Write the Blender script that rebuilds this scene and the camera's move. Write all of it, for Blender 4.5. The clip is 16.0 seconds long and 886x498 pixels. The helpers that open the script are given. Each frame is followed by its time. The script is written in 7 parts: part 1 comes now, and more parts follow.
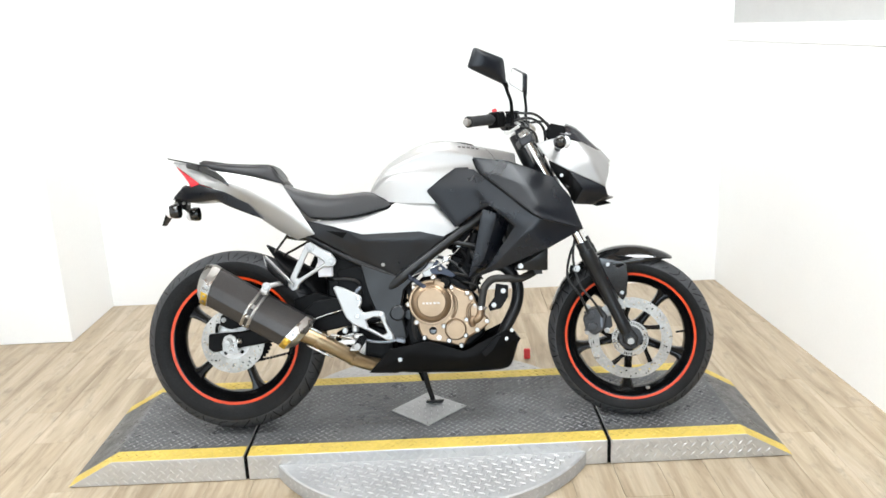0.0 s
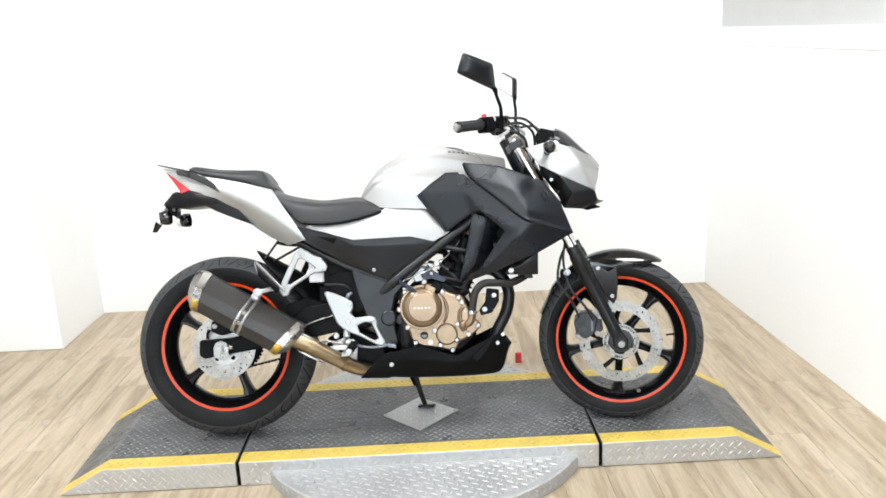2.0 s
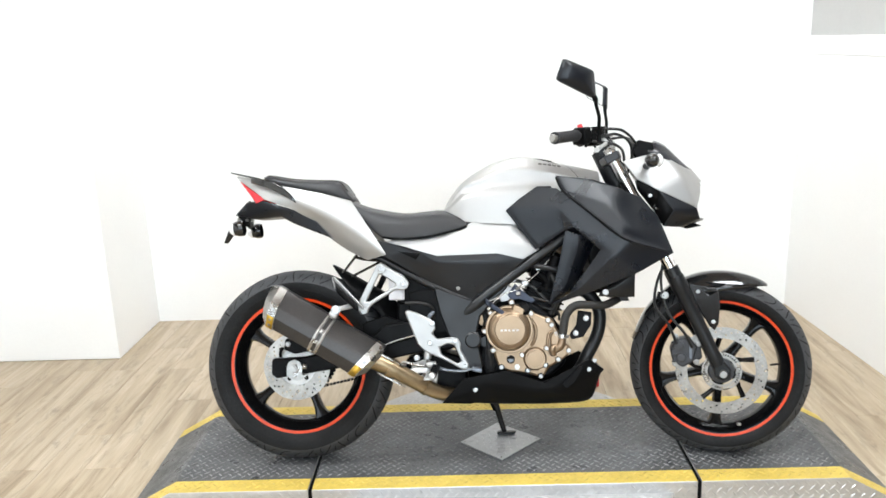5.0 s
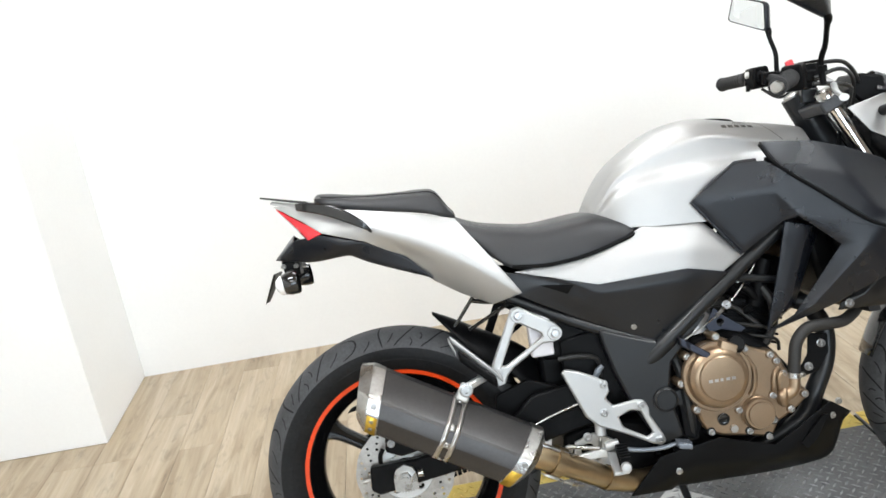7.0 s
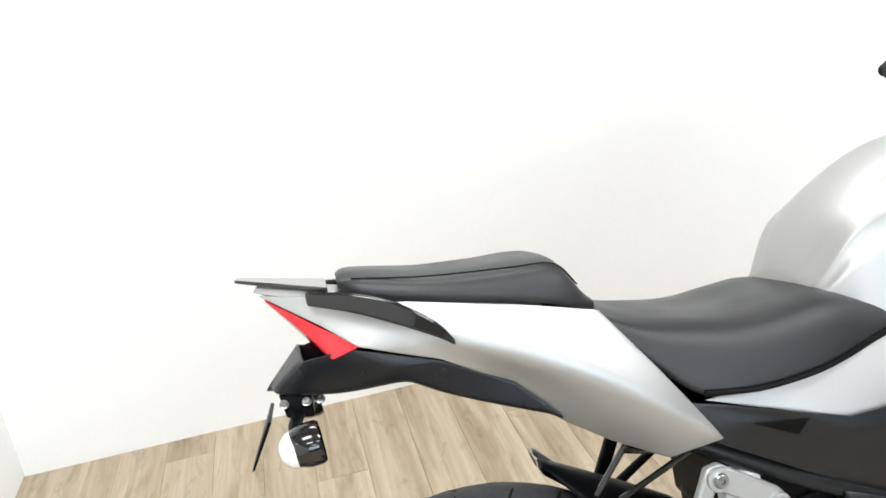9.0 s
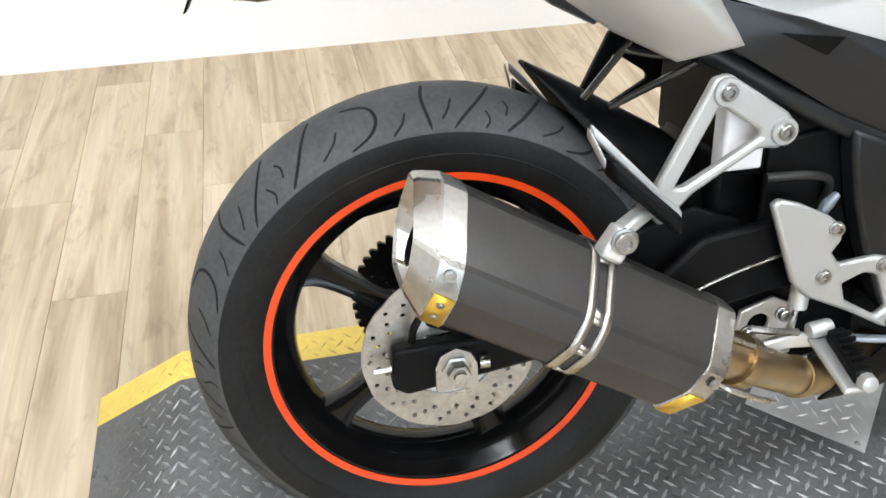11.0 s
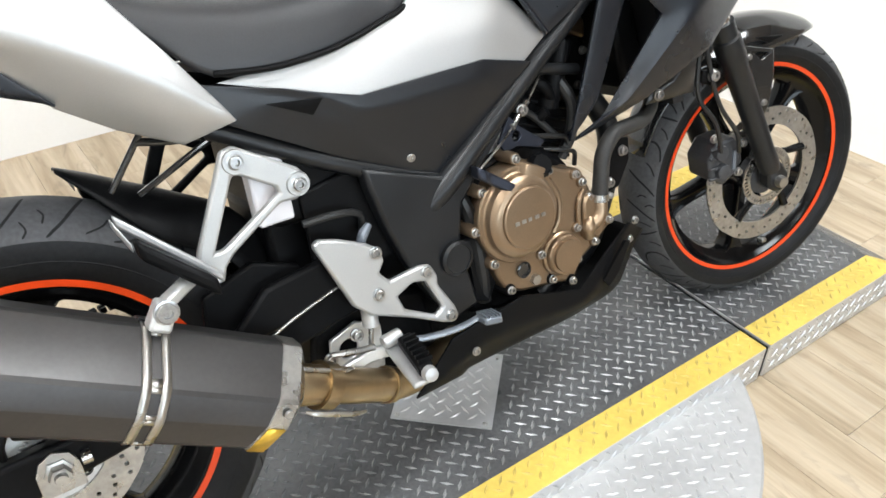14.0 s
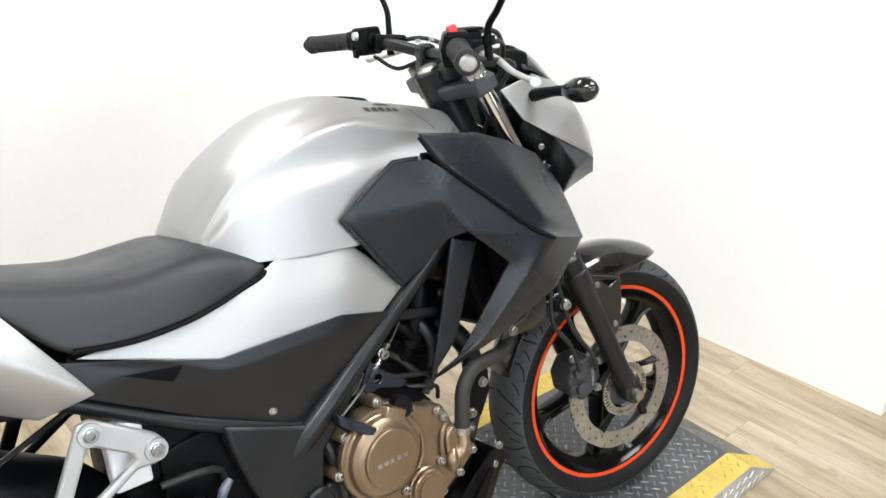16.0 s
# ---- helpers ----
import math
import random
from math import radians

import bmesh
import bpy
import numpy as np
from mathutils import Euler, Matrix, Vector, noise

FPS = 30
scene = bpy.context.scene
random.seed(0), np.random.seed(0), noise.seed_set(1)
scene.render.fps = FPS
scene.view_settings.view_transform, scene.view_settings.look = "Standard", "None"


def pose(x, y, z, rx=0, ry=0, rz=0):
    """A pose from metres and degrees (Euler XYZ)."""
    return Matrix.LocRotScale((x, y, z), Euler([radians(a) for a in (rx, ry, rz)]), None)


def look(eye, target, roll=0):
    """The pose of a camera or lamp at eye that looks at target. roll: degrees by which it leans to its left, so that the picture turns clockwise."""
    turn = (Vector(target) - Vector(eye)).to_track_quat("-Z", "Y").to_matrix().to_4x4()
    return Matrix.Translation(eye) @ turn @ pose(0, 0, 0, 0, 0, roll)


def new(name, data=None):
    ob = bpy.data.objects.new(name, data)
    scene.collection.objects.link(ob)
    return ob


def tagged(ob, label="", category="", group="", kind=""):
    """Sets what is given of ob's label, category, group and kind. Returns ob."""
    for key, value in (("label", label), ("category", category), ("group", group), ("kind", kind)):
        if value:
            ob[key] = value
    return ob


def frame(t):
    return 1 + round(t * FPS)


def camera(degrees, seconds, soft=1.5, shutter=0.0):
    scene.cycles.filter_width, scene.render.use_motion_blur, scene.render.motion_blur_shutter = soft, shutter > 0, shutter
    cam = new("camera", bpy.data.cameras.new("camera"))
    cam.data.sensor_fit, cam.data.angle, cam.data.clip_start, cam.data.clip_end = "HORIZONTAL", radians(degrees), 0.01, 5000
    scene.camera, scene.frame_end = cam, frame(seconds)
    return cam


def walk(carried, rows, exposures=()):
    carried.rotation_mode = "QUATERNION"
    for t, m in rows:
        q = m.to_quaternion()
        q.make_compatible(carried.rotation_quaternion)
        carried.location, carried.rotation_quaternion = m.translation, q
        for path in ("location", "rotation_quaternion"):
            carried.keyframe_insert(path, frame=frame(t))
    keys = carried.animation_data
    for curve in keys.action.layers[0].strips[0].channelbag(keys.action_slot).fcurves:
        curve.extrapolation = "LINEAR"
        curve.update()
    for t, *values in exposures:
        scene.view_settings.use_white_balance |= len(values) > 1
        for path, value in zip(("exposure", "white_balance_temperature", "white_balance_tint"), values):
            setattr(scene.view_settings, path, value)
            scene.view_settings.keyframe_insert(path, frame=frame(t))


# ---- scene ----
cam = camera(57.5, 16.0, soft=1.6)
PATH = [
    (0, (0.06, -2.725, 1.458), (0.065, -0.797, 0.926), -2.5),
    (0.5, (0.056, -2.721, 1.457), (0.069, -0.796, 0.917), -2.7),
    (1, (0.058, -2.724, 1.459), (0.072, -0.797, 0.926), -2.6),
    (1.5, (0.062, -2.731, 1.464), (0.085, -0.802, 0.939), -2.3),
    (2, (0.065, -2.73, 1.463), (0.09, -0.8, 0.939), -2.7),
    (2.5, (0.066, -2.723, 1.46), (0.098, -0.793, 0.936), -2.8),
    (3, (0.07, -2.718, 1.457), (0.1, -0.79, 0.929), -2.9),
    (3.2, (0.07, -2.714, 1.457), (0.107, -0.786, 0.926), -2.9),
    (5.3, (-0.154, -2.464, 1.458), (-0.229, -0.529, 0.957), -2.6),
    (5.5, (-0.181, -2.37, 1.445), (-0.373, -0.443, 0.944), -6.6),
    (6, (-0.346, -2.144, 1.489), (-0.643, -0.242, 0.945), -5.3),
    (6.5, (-0.521, -1.91, 1.468), (-0.67, 0.02, 0.966), -7.8),
    (7, (-0.597, -1.639, 1.456), (-0.509, 0.254, 0.819), -8.8),
    (7.5, (-0.609, -1.33, 1.457), (-0.521, 0.576, 0.858), -8.8),
    (8, (-0.713, -1.078, 1.446), (-0.46, 0.789, 0.776), -8.9),
    (8.2, (-0.759, -0.993, 1.455), (-0.446, 0.868, 0.793), -10.7),
    (10.3, (-0.838, -0.717, 1.224), (-0.493, 0.938, 0.156), -1.5),
    (10.5, (-0.84, -0.705, 1.212), (-0.508, 0.887, 0.048), -1.0),
    (11, (-0.846, -0.732, 1.171), (-0.505, 0.752, -0.126), 0.7),
    (11.5, (-0.863, -0.766, 1.143), (-0.549, 0.635, -0.249), 2.2),
    (12, (-0.862, -0.794, 1.144), (-0.532, 0.594, -0.258), 2.6),
    (12.5, (-0.825, -0.803, 1.163), (-0.382, 0.602, -0.19), 2.1),
    (13, (-0.765, -0.812, 1.178), (-0.129, 0.553, -0.139), 1.4),
    (13.5, (-0.709, -0.846, 1.187), (0.111, 0.44, -0.106), 1.6),
    (14, (-0.675, -0.898, 1.232), (0.268, 0.423, 0.063), 0.3),
    (14.5, (-0.656, -0.911, 1.282), (0.369, 0.422, 0.2), 4.4),
    (15, (-0.616, -0.888, 1.357), (0.582, 0.404, 0.413), 4.2),
    (15.5, (-0.617, -0.9, 1.377), (0.599, 0.436, 0.518), 4.4),
    (16, (-0.618, -0.938, 1.386), (0.614, 0.402, 0.558), 2.6),
]
EXPO = [(0.0, 0.18), (3.0, 0.20), (7.0, 0.05), (10.5, 0.28), (12.0, 0.44), (14.5, 0.28), (16.0, 0.16)]
walk(cam, [(t, look(eye, target, roll)) for t, eye, target, roll in PATH], EXPO)

# ---- light ----
world = bpy.data.worlds.new("room_world")
world.use_nodes = True
world.node_tree.nodes["Background"].inputs[0].default_value = (0.9, 0.95, 1.0, 1)
world.node_tree.nodes["Background"].inputs[1].default_value = 1.6
scene.world = world
CEIL = 3.05
LAMP_PLACES = [(-1.35, -0.85, 40), (1.15, -0.85, 39), (-1.2, -2.7, 19), (0.95, -2.7, 19), (-0.2, 1.25, 15), (-0.2, -4.9, 12)]
for lx, ly, power in LAMP_PLACES:
    lamp = bpy.data.lights.new("ceiling_lamp", "AREA")
    lamp.shape, lamp.size, lamp.size_y = "RECTANGLE", 1.2, 0.55
    lamp.energy, lamp.color = power, ((0.865, 0.945, 1.0) if ly > -1 else (0.80, 0.92, 1.0))
    ob = new("ceiling_lamp", lamp)
    ob.matrix_basis = pose(lx, ly, CEIL - 0.06)

daylight = bpy.data.lights.new("window_daylight", "AREA")
daylight.shape, daylight.size, daylight.size_y = "RECTANGLE", 4.5, 1.55
daylight.energy, daylight.color = 125, (0.74, 0.88, 1.0)
ob = new("window_daylight", daylight)
ob.matrix_basis = pose(0.1, -6.205, 1.95, 90, 0, 0)


# ---- materials ----
def material(name, colour, rough=0.5, metal=0.0, grain=0.0, scale=40.0, spots=0.0, spot_scale=6.0, bump=0.0, bump_scale=200.0,
             coat=0.0, spec=0.35, rough_var=0.0, alpha_in=None):
    """A principled surface with fine grain, broad patches and relief, in the object's own metres."""
    m = bpy.data.materials.new(name)
    m.use_nodes = True
    nt = m.node_tree
    b = nt.nodes["Principled BSDF"]
    b.inputs["Roughness"].default_value = rough
    b.inputs["Metallic"].default_value = metal
    b.inputs["Coat Weight"].default_value = coat
    b.inputs["Specular IOR Level"].default_value = spec
    b.inputs["Base Color"].default_value = (*colour, 1)
    co = nt.nodes.new("ShaderNodeTexCoord")

    def noise_node(size, detail=3.0):
        n = nt.nodes.new("ShaderNodeTexNoise")
        n.inputs["Scale"].default_value = size
        n.inputs["Detail"].default_value = detail
        nt.links.new(co.outputs["Object"], n.inputs["Vector"])
        return n

    link = None
    for amount, size in ((grain, scale), (spots, spot_scale)):
        if amount:
            n = noise_node(size)
            mix = nt.nodes.new("ShaderNodeMix")
            mix.data_type, mix.blend_type = "RGBA", "MULTIPLY"
            ramp = nt.nodes.new("ShaderNodeMapRange")
            ramp.inputs[1].default_value, ramp.inputs[2].default_value = 0.3, 0.7
            ramp.inputs[3].default_value, ramp.inputs[4].default_value = 1 - amount, 1 + amount * 0.5
            nt.links.new(n.outputs["Fac"], ramp.inputs[0])
            mix.inputs["Factor"].default_value = 1.0
            if link:
                nt.links.new(link, mix.inputs["A"])
            else:
                mix.inputs["A"].default_value = (*colour, 1)
            nt.links.new(ramp.outputs[0], mix.inputs["B"])
            link = mix.outputs["Result"]
    if link:
        nt.links.new(link, b.inputs["Base Color"])
    if rough_var:
        n = noise_node(spot_scale * 2.3)
        ramp = nt.nodes.new("ShaderNodeMapRange")
        ramp.inputs[1].default_value, ramp.inputs[2].default_value = 0.3, 0.7
        ramp.inputs[3].default_value, ramp.inputs[4].default_value = max(rough - rough_var, 0.02), rough + rough_var
        nt.links.new(n.outputs["Fac"], ramp.inputs[0])
        nt.links.new(ramp.outputs[0], b.inputs["Roughness"])
    if bump:
        n = noise_node(bump_scale, 2.0)
        bm_node = nt.nodes.new("ShaderNodeBump")
        bm_node.inputs["Strength"].default_value = bump
        bm_node.inputs["Distance"].default_value = 0.001
        nt.links.new(n.outputs["Fac"], bm_node.inputs["Height"])
        nt.links.new(bm_node.outputs["Normal"], b.inputs["Normal"])
    return m


def wood_material():
    """Pale limed vinyl plank: streaks along y, saw marks across, each plank of its own tone."""
    m = bpy.data.materials.new("plank_vinyl")
    m.use_nodes = True
    nt = m.node_tree
    b = nt.nodes["Principled BSDF"]
    geo = nt.nodes.new("ShaderNodeNewGeometry")
    info = nt.nodes.new("ShaderNodeObjectInfo")
    isl = nt.nodes.new("ShaderNodeMath")
    isl.operation = "ADD"
    nt.links.new(info.outputs["Random"], isl.inputs[0])
    nt.links.new(geo.outputs["Random Per Island"], isl.inputs[1])
    mul = nt.nodes.new("ShaderNodeMath")
    mul.operation = "MULTIPLY"
    mul.inputs[1].default_value = 37.0
    nt.links.new(isl.outputs[0], mul.inputs[0])
    shift = nt.nodes.new("ShaderNodeCombineXYZ")
    nt.links.new(mul.outputs[0], shift.inputs[0])
    nt.links.new(mul.outputs[0], shift.inputs[2])
    add = nt.nodes.new("ShaderNodeVectorMath")
    nt.links.new(geo.outputs["Position"], add.inputs[0])
    nt.links.new(shift.outputs[0], add.inputs[1])

    def streaks(sx, sy, detail, rough=0.6, dist=0.0):
        mp = nt.nodes.new("ShaderNodeMapping")
        mp.inputs["Scale"].default_value = (sx, sy, 1.0)
        nt.links.new(add.outputs[0], mp.inputs[0])
        n = nt.nodes.new("ShaderNodeTexNoise")
        n.inputs["Scale"].default_value = 1.0
        n.inputs["Detail"].default_value = detail
        n.inputs["Roughness"].default_value = rough
        n.inputs["Distortion"].default_value = dist
        nt.links.new(mp.outputs[0], n.inputs["Vector"])
        return n

    broad = streaks(15.0, 1.3, 4.0, dist=0.8)
    fine = streaks(120.0, 5.0, 4.0)
    knots = streaks(22.0, 7.0, 3.0, 0.7, 0.8)
    ramp = nt.nodes.new("ShaderNodeValToRGB")
    e = ramp.color_ramp.elements
    e[0].position, e[0].color = 0.30, (*WOOD_DARK, 1)
    e[1].position, e[1].color = 0.66, (*WOOD_LIGHT, 1)
    mid = ramp.color_ramp.elements.new(0.48)
    mid.color = (*WOOD_MID, 1)
    nt.links.new(broad.outputs["Fac"], ramp.inputs[0])

    def multiply(colour, node, lo, hi, a, c):
        r = nt.nodes.new("ShaderNodeMapRange")
        r.inputs[1].default_value, r.inputs[2].default_value, r.inputs[3].default_value, r.inputs[4].default_value = lo, hi, a, c
        nt.links.new(node, r.inputs[0])
        mx = nt.nodes.new("ShaderNodeMix")
        mx.data_type, mx.blend_type = "RGBA", "MULTIPLY"
        mx.inputs["Factor"].default_value = 1.0
        nt.links.new(colour, mx.inputs["A"])
        nt.links.new(r.outputs[0], mx.inputs["B"])
        return mx.outputs["Result"]

    c = multiply(ramp.outputs[0], fine.outputs["Fac"], 0.35, 0.65, 0.92, 1.05)
    c = multiply(c, knots.outputs["Fac"], 0.27, 0.45, 0.70, 1.0)
    wrap = nt.nodes.new("ShaderNodeMath")
    wrap.operation = "FRACT"
    nt.links.new(mul.outputs[0], wrap.inputs[0])
    c = multiply(c, wrap.outputs[0], 0.0, 1.0, 0.955, 1.03)
    nt.links.new(c, b.inputs["Base Color"])
    b.inputs["Roughness"].default_value = 0.42
    bump = nt.nodes.new("ShaderNodeBump")
    bump.inputs["Strength"].default_value = 0.25
    bump.inputs["Distance"].default_value = 0.0006
    nt.links.new(fine.outputs["Fac"], bump.inputs["Height"])
    nt.links.new(bump.outputs[0], b.inputs["Normal"])
    return m


WOOD_DARK, WOOD_MID, WOOD_LIGHT = (0.268, 0.201, 0.130), (0.397, 0.315, 0.216), (0.483, 0.402, 0.299)
M_WALL = material("painted_wall", (0.86, 0.86, 0.85), 0.55, grain=0.012, scale=90, spots=0.02, spot_scale=1.7, bump=0.15, bump_scale=350)
M_CEIL = material("ceiling_paint", (0.42, 0.31, 0.23), 0.8, grain=0.02, scale=50)
# shade on the wall above the ledge is put into this grey
M_SHADE_WALL = material("shaded_wall", (0.52, 0.52, 0.51), 0.6, grain=0.02, scale=60, spots=0.03)
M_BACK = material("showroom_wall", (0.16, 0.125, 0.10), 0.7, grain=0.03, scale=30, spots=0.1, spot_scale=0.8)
M_FLOOR = wood_material()
M_JOINT = material("plank_joint", (0.26, 0.20, 0.14), 0.8)
M_PLATE = material("black_tread_plate", (0.090, 0.091, 0.093), 0.36, 0.0, grain=0.25, scale=120, spots=0.35, spot_scale=7, rough_var=0.12, bump=0.3, bump_scale=300)
# paler than the plate: highlights on lozenge flanks are put into this grey
M_TREAD = material("worn_lit_tread", (0.27, 0.27, 0.273), 0.32, 0.3, grain=0.3, scale=60, spots=0.4, spot_scale=5, rough_var=0.1)
M_YELLOW = material("yellow_paint", (0.64, 0.47, 0.10), 0.5, grain=0.10, scale=80, spots=0.16, spot_scale=9, rough_var=0.1, bump=0.2)
M_YTREAD = material("yellow_tread", (0.64, 0.475, 0.12), 0.45, grain=0.25, scale=28, spots=0.2, spot_scale=14)
M_ALU = material("aluminium_plate", (0.64, 0.64, 0.635), 0.40, 0.70, grain=0.06, scale=70, spots=0.10, spot_scale=5, rough_var=0.06)
M_ALU_TREAD = material("aluminium_tread", (0.66, 0.66, 0.655), 0.34, 0.75, grain=0.10, scale=70)
M_DISC_TREAD = material("turntable_tread", (0.55, 0.55, 0.548), 0.38, 0.40, grain=0.10, scale=70)
M_DISC = material("turntable_plate", (0.46, 0.46, 0.46), 0.42, 0.35, grain=0.08, scale=60, spots=0.14, spot_scale=4, rough_var=0.1)
M_SILVER = material("satin_silver_paint", (0.435, 0.432, 0.425), 0.48, 0.82, grain=0.06, scale=1100, coat=0.12, bump=0.06, bump_scale=1500)
M_CHAR = material("charcoal_panel", (0.0065, 0.0082, 0.0122), 0.28, 0.08, spec=0.42, grain=0.12, scale=900, bump=0.22, bump_scale=1600, rough_var=0.012)
M_FENDER = material("gloss_charcoal", (0.012, 0.012, 0.012), 0.12, coat=0.6, grain=0.1, scale=300)
M_BLACK = material("black_plastic", (0.0042, 0.0042, 0.0045), 0.40, spec=0.08, grain=0.2, scale=200, bump=0.15, bump_scale=900, rough_var=0.08)
M_GLOSS = material("gloss_black", (0.012, 0.012, 0.012), 0.12, coat=0.6)
M_FRAME = material("black_frame_paint", (0.008, 0.0085, 0.0095), 0.34, 0.0, spec=0.34, grain=0.12, scale=300, rough_var=0.06, bump=0.1)
M_DARK = material("dark_engine_paint", (0.0050, 0.0050, 0.0055), 0.40, 0.1, spec=0.09, grain=0.25, scale=120, spots=0.3, spot_scale=18)
M_RUBBER = material("tyre_rubber", (0.047, 0.048, 0.051), 0.66, grain=0.22, scale=160, spots=0.22, spot_scale=10, bump=0.25, bump_scale=600, rough_var=0.08)
M_SIDEWALL = material("tyre_sidewall", (0.0115, 0.0115, 0.012), 0.50, spec=0.14, grain=0.25, scale=140, spots=0.3, spot_scale=9, rough_var=0.1, bump=0.15)
# unworn groove rubber, blackened further for the shade inside a groove
M_GROOVE = material("groove_shade_rubber", (0.008, 0.008, 0.008), 0.8, spec=0.2)
M_HOSE = material("grey_rubber_hose", (0.026, 0.025, 0.024), 0.46, spec=0.25, grain=0.15, scale=200, rough_var=0.06)
M_RIM = material("rim_black", (0.004, 0.004, 0.0043), 0.17, 0.0, spec=0.2, grain=0.2, scale=120, spots=0.3, spot_scale=14, rough_var=0.08)
M_TAPE = material("orange_rim_tape", (0.62, 0.054, 0.008), 0.34, grain=0.10, scale=60, spots=0.12, spot_scale=22)
M_SIDE = material("side_cover_plastic", (0.0065, 0.0074, 0.0095), 0.32, spec=0.40, grain=0.15, scale=300, rough_var=0.06, bump=0.2, bump_scale=900)
M_VINYL = material("seat_vinyl", (0.019, 0.019, 0.021), 0.39, spec=0.43, grain=0.15, scale=500, bump=0.35, bump_scale=900, rough_var=0.05)
M_STEEL = material("brushed_steel", (0.45, 0.44, 0.42), 0.30, 1.0, grain=0.10, scale=150, spots=0.15, spot_scale=12, rough_var=0.1)
M_ROTOR = material("rotor_steel", (0.40, 0.385, 0.36), 0.34, 0.9, grain=0.16, scale=130, spots=0.2, spot_scale=20, rough_var=0.08)
M_CHROME = material("chrome_tube", (0.78, 0.78, 0.78), 0.10, 1.0)
M_CAST = material("cast_aluminium", (0.62, 0.62, 0.61), 0.42, 0.6, grain=0.06, scale=400, bump=0.3, bump_scale=900)
M_WHITECAST = material("satin_bracket", (0.41, 0.41, 0.405), 0.40, 0.60, grain=0.04, scale=500, bump=0.15, bump_scale=900)
M_BRONZE = material("bronze_engine_paint", (0.265, 0.188, 0.122), 0.32, 0.80, grain=0.08, scale=600, spots=0.10, spot_scale=18, bump=0.1, bump_scale=900)
M_GOLD = material("heat_tinted_steel", (0.33, 0.250, 0.152), 0.36, 1.0, grain=0.06, scale=60, spots=0.22, spot_scale=9, rough_var=0.08)
M_CAN = material("titanium_can", (0.060, 0.057, 0.056), 0.33, 0.62, grain=0.07, scale=160, spots=0.12, spot_scale=11, rough_var=0.03)
M_YGOLD = material("gold_cap_plate", (0.62, 0.40, 0.06), 0.34, 0.7, grain=0.15, scale=90)
M_RED = material("red_lens", (0.62, 0.02, 0.03), 0.18, grain=0.1, scale=100, coat=0.4)
M_REDSW = material("red_switch", (0.65, 0.05, 0.06), 0.4)
M_GLASS = material("window_glass", (0.9, 0.92, 0.92), 0.02)
M_GLASS.node_tree.nodes["Principled BSDF"].inputs["Transmission Weight"].default_value = 1.0
M_LENS = material("clear_lens", (0.75, 0.75, 0.75), 0.12, coat=0.5)
M_TINT = material("tinted_screen", (0.03, 0.03, 0.034), 0.10, coat=0.5)
M_BLUE = material("anodised_bracket", (0.034, 0.038, 0.052), 0.35, 0.7, grain=0.1, scale=200)
M_OLDWOOD = material("weathered_frame_wood", (0.085, 0.080, 0.078), 0.6, grain=0.7, scale=45, spots=0.7, spot_scale=16, bump=0.4, bump_scale=120)
M_BOLT = material("zinc_bolt", (0.40, 0.395, 0.385), 0.28, 0.95, grain=0.2, scale=300, spots=0.2, spot_scale=40)
M_GRIP = material("grip_rubber", (0.030, 0.030, 0.031), 0.6, spec=0.25, grain=0.2, scale=300, bump=0.3, bump_scale=700)
M_GREYPED = material("grey_pedal", (0.17, 0.19, 0.22), 0.4, 0.5, grain=0.1, scale=200)
M_TANKW = material("translucent_bottle", (0.74, 0.73, 0.76), 0.35, grain=0.05, scale=40)
M_RADI = material("radiator_fins", (0.02, 0.02, 0.021), 0.5, 0.4, grain=0.3, scale=300)
M_MIRROR = material("mirror_glass", (0.82, 0.84, 0.84), 0.02, 1.0)
M_MARK = material("dark_badge", (0.06, 0.055, 0.05), 0.35, 0.3)
M_CALIPER = material("caliper_paint", (0.055, 0.056, 0.060), 0.42, 0.35, grain=0.15, scale=250, bump=0.2, bump_scale=700)
M_CABLE = material("cable_sheath", (0.014, 0.014, 0.014), 0.4)
M_LIGHT = bpy.data.materials.new("lamp_diffuser")
M_LIGHT.use_nodes = True
M_LIGHT.node_tree.nodes["Principled BSDF"].inputs["Emission Color"].default_value = (1, 0.985, 0.96, 1)
M_LIGHT.node_tree.nodes["Principled BSDF"].inputs["Emission Strength"].default_value = 8.0


# ---- mesh helpers ----
def put(name, bm, mat, sharp=35, smooth=True):
    bmesh.ops.recalc_face_normals(bm, faces=bm.faces)
    me = bpy.data.meshes.new(name)
    bm.to_mesh(me)
    bm.free()
    for m in (mat if isinstance(mat, (list, tuple)) else [mat]):
        me.materials.append(m)
    if smooth:
        me.polygons.foreach_set("use_smooth", [True] * len(me.polygons))
        me.set_sharp_from_angle(angle=radians(sharp))
    return new(name, me)


def part(name, bm, mat, parent, label="", sharp=35, bevel=0.0, solid=0.0, m=None, smooth=True, segs=2, fold=28, soft=0):
    """One mesh under a thing or a part. m: a pose baked into the mesh."""
    if m is not None:
        bm.transform(m)
    ob = put(name, bm, mat, sharp, smooth)
    ob.parent = parent
    if soft:
        mod = ob.modifiers.new("soft_folds", "SUBSURF")
        mod.levels = mod.render_levels = soft
    if solid:
        mod = ob.modifiers.new("thickness", "SOLIDIFY")
        mod.thickness, mod.offset = solid, 0.0
    if bevel:
        mod = ob.modifiers.new("edges", "BEVEL")
        mod.width, mod.segments, mod.limit_method, mod.angle_limit = bevel, segs, "ANGLE", radians(fold)
        mod.harden_normals = False
    if label:
        ob["label"] = label
    return ob


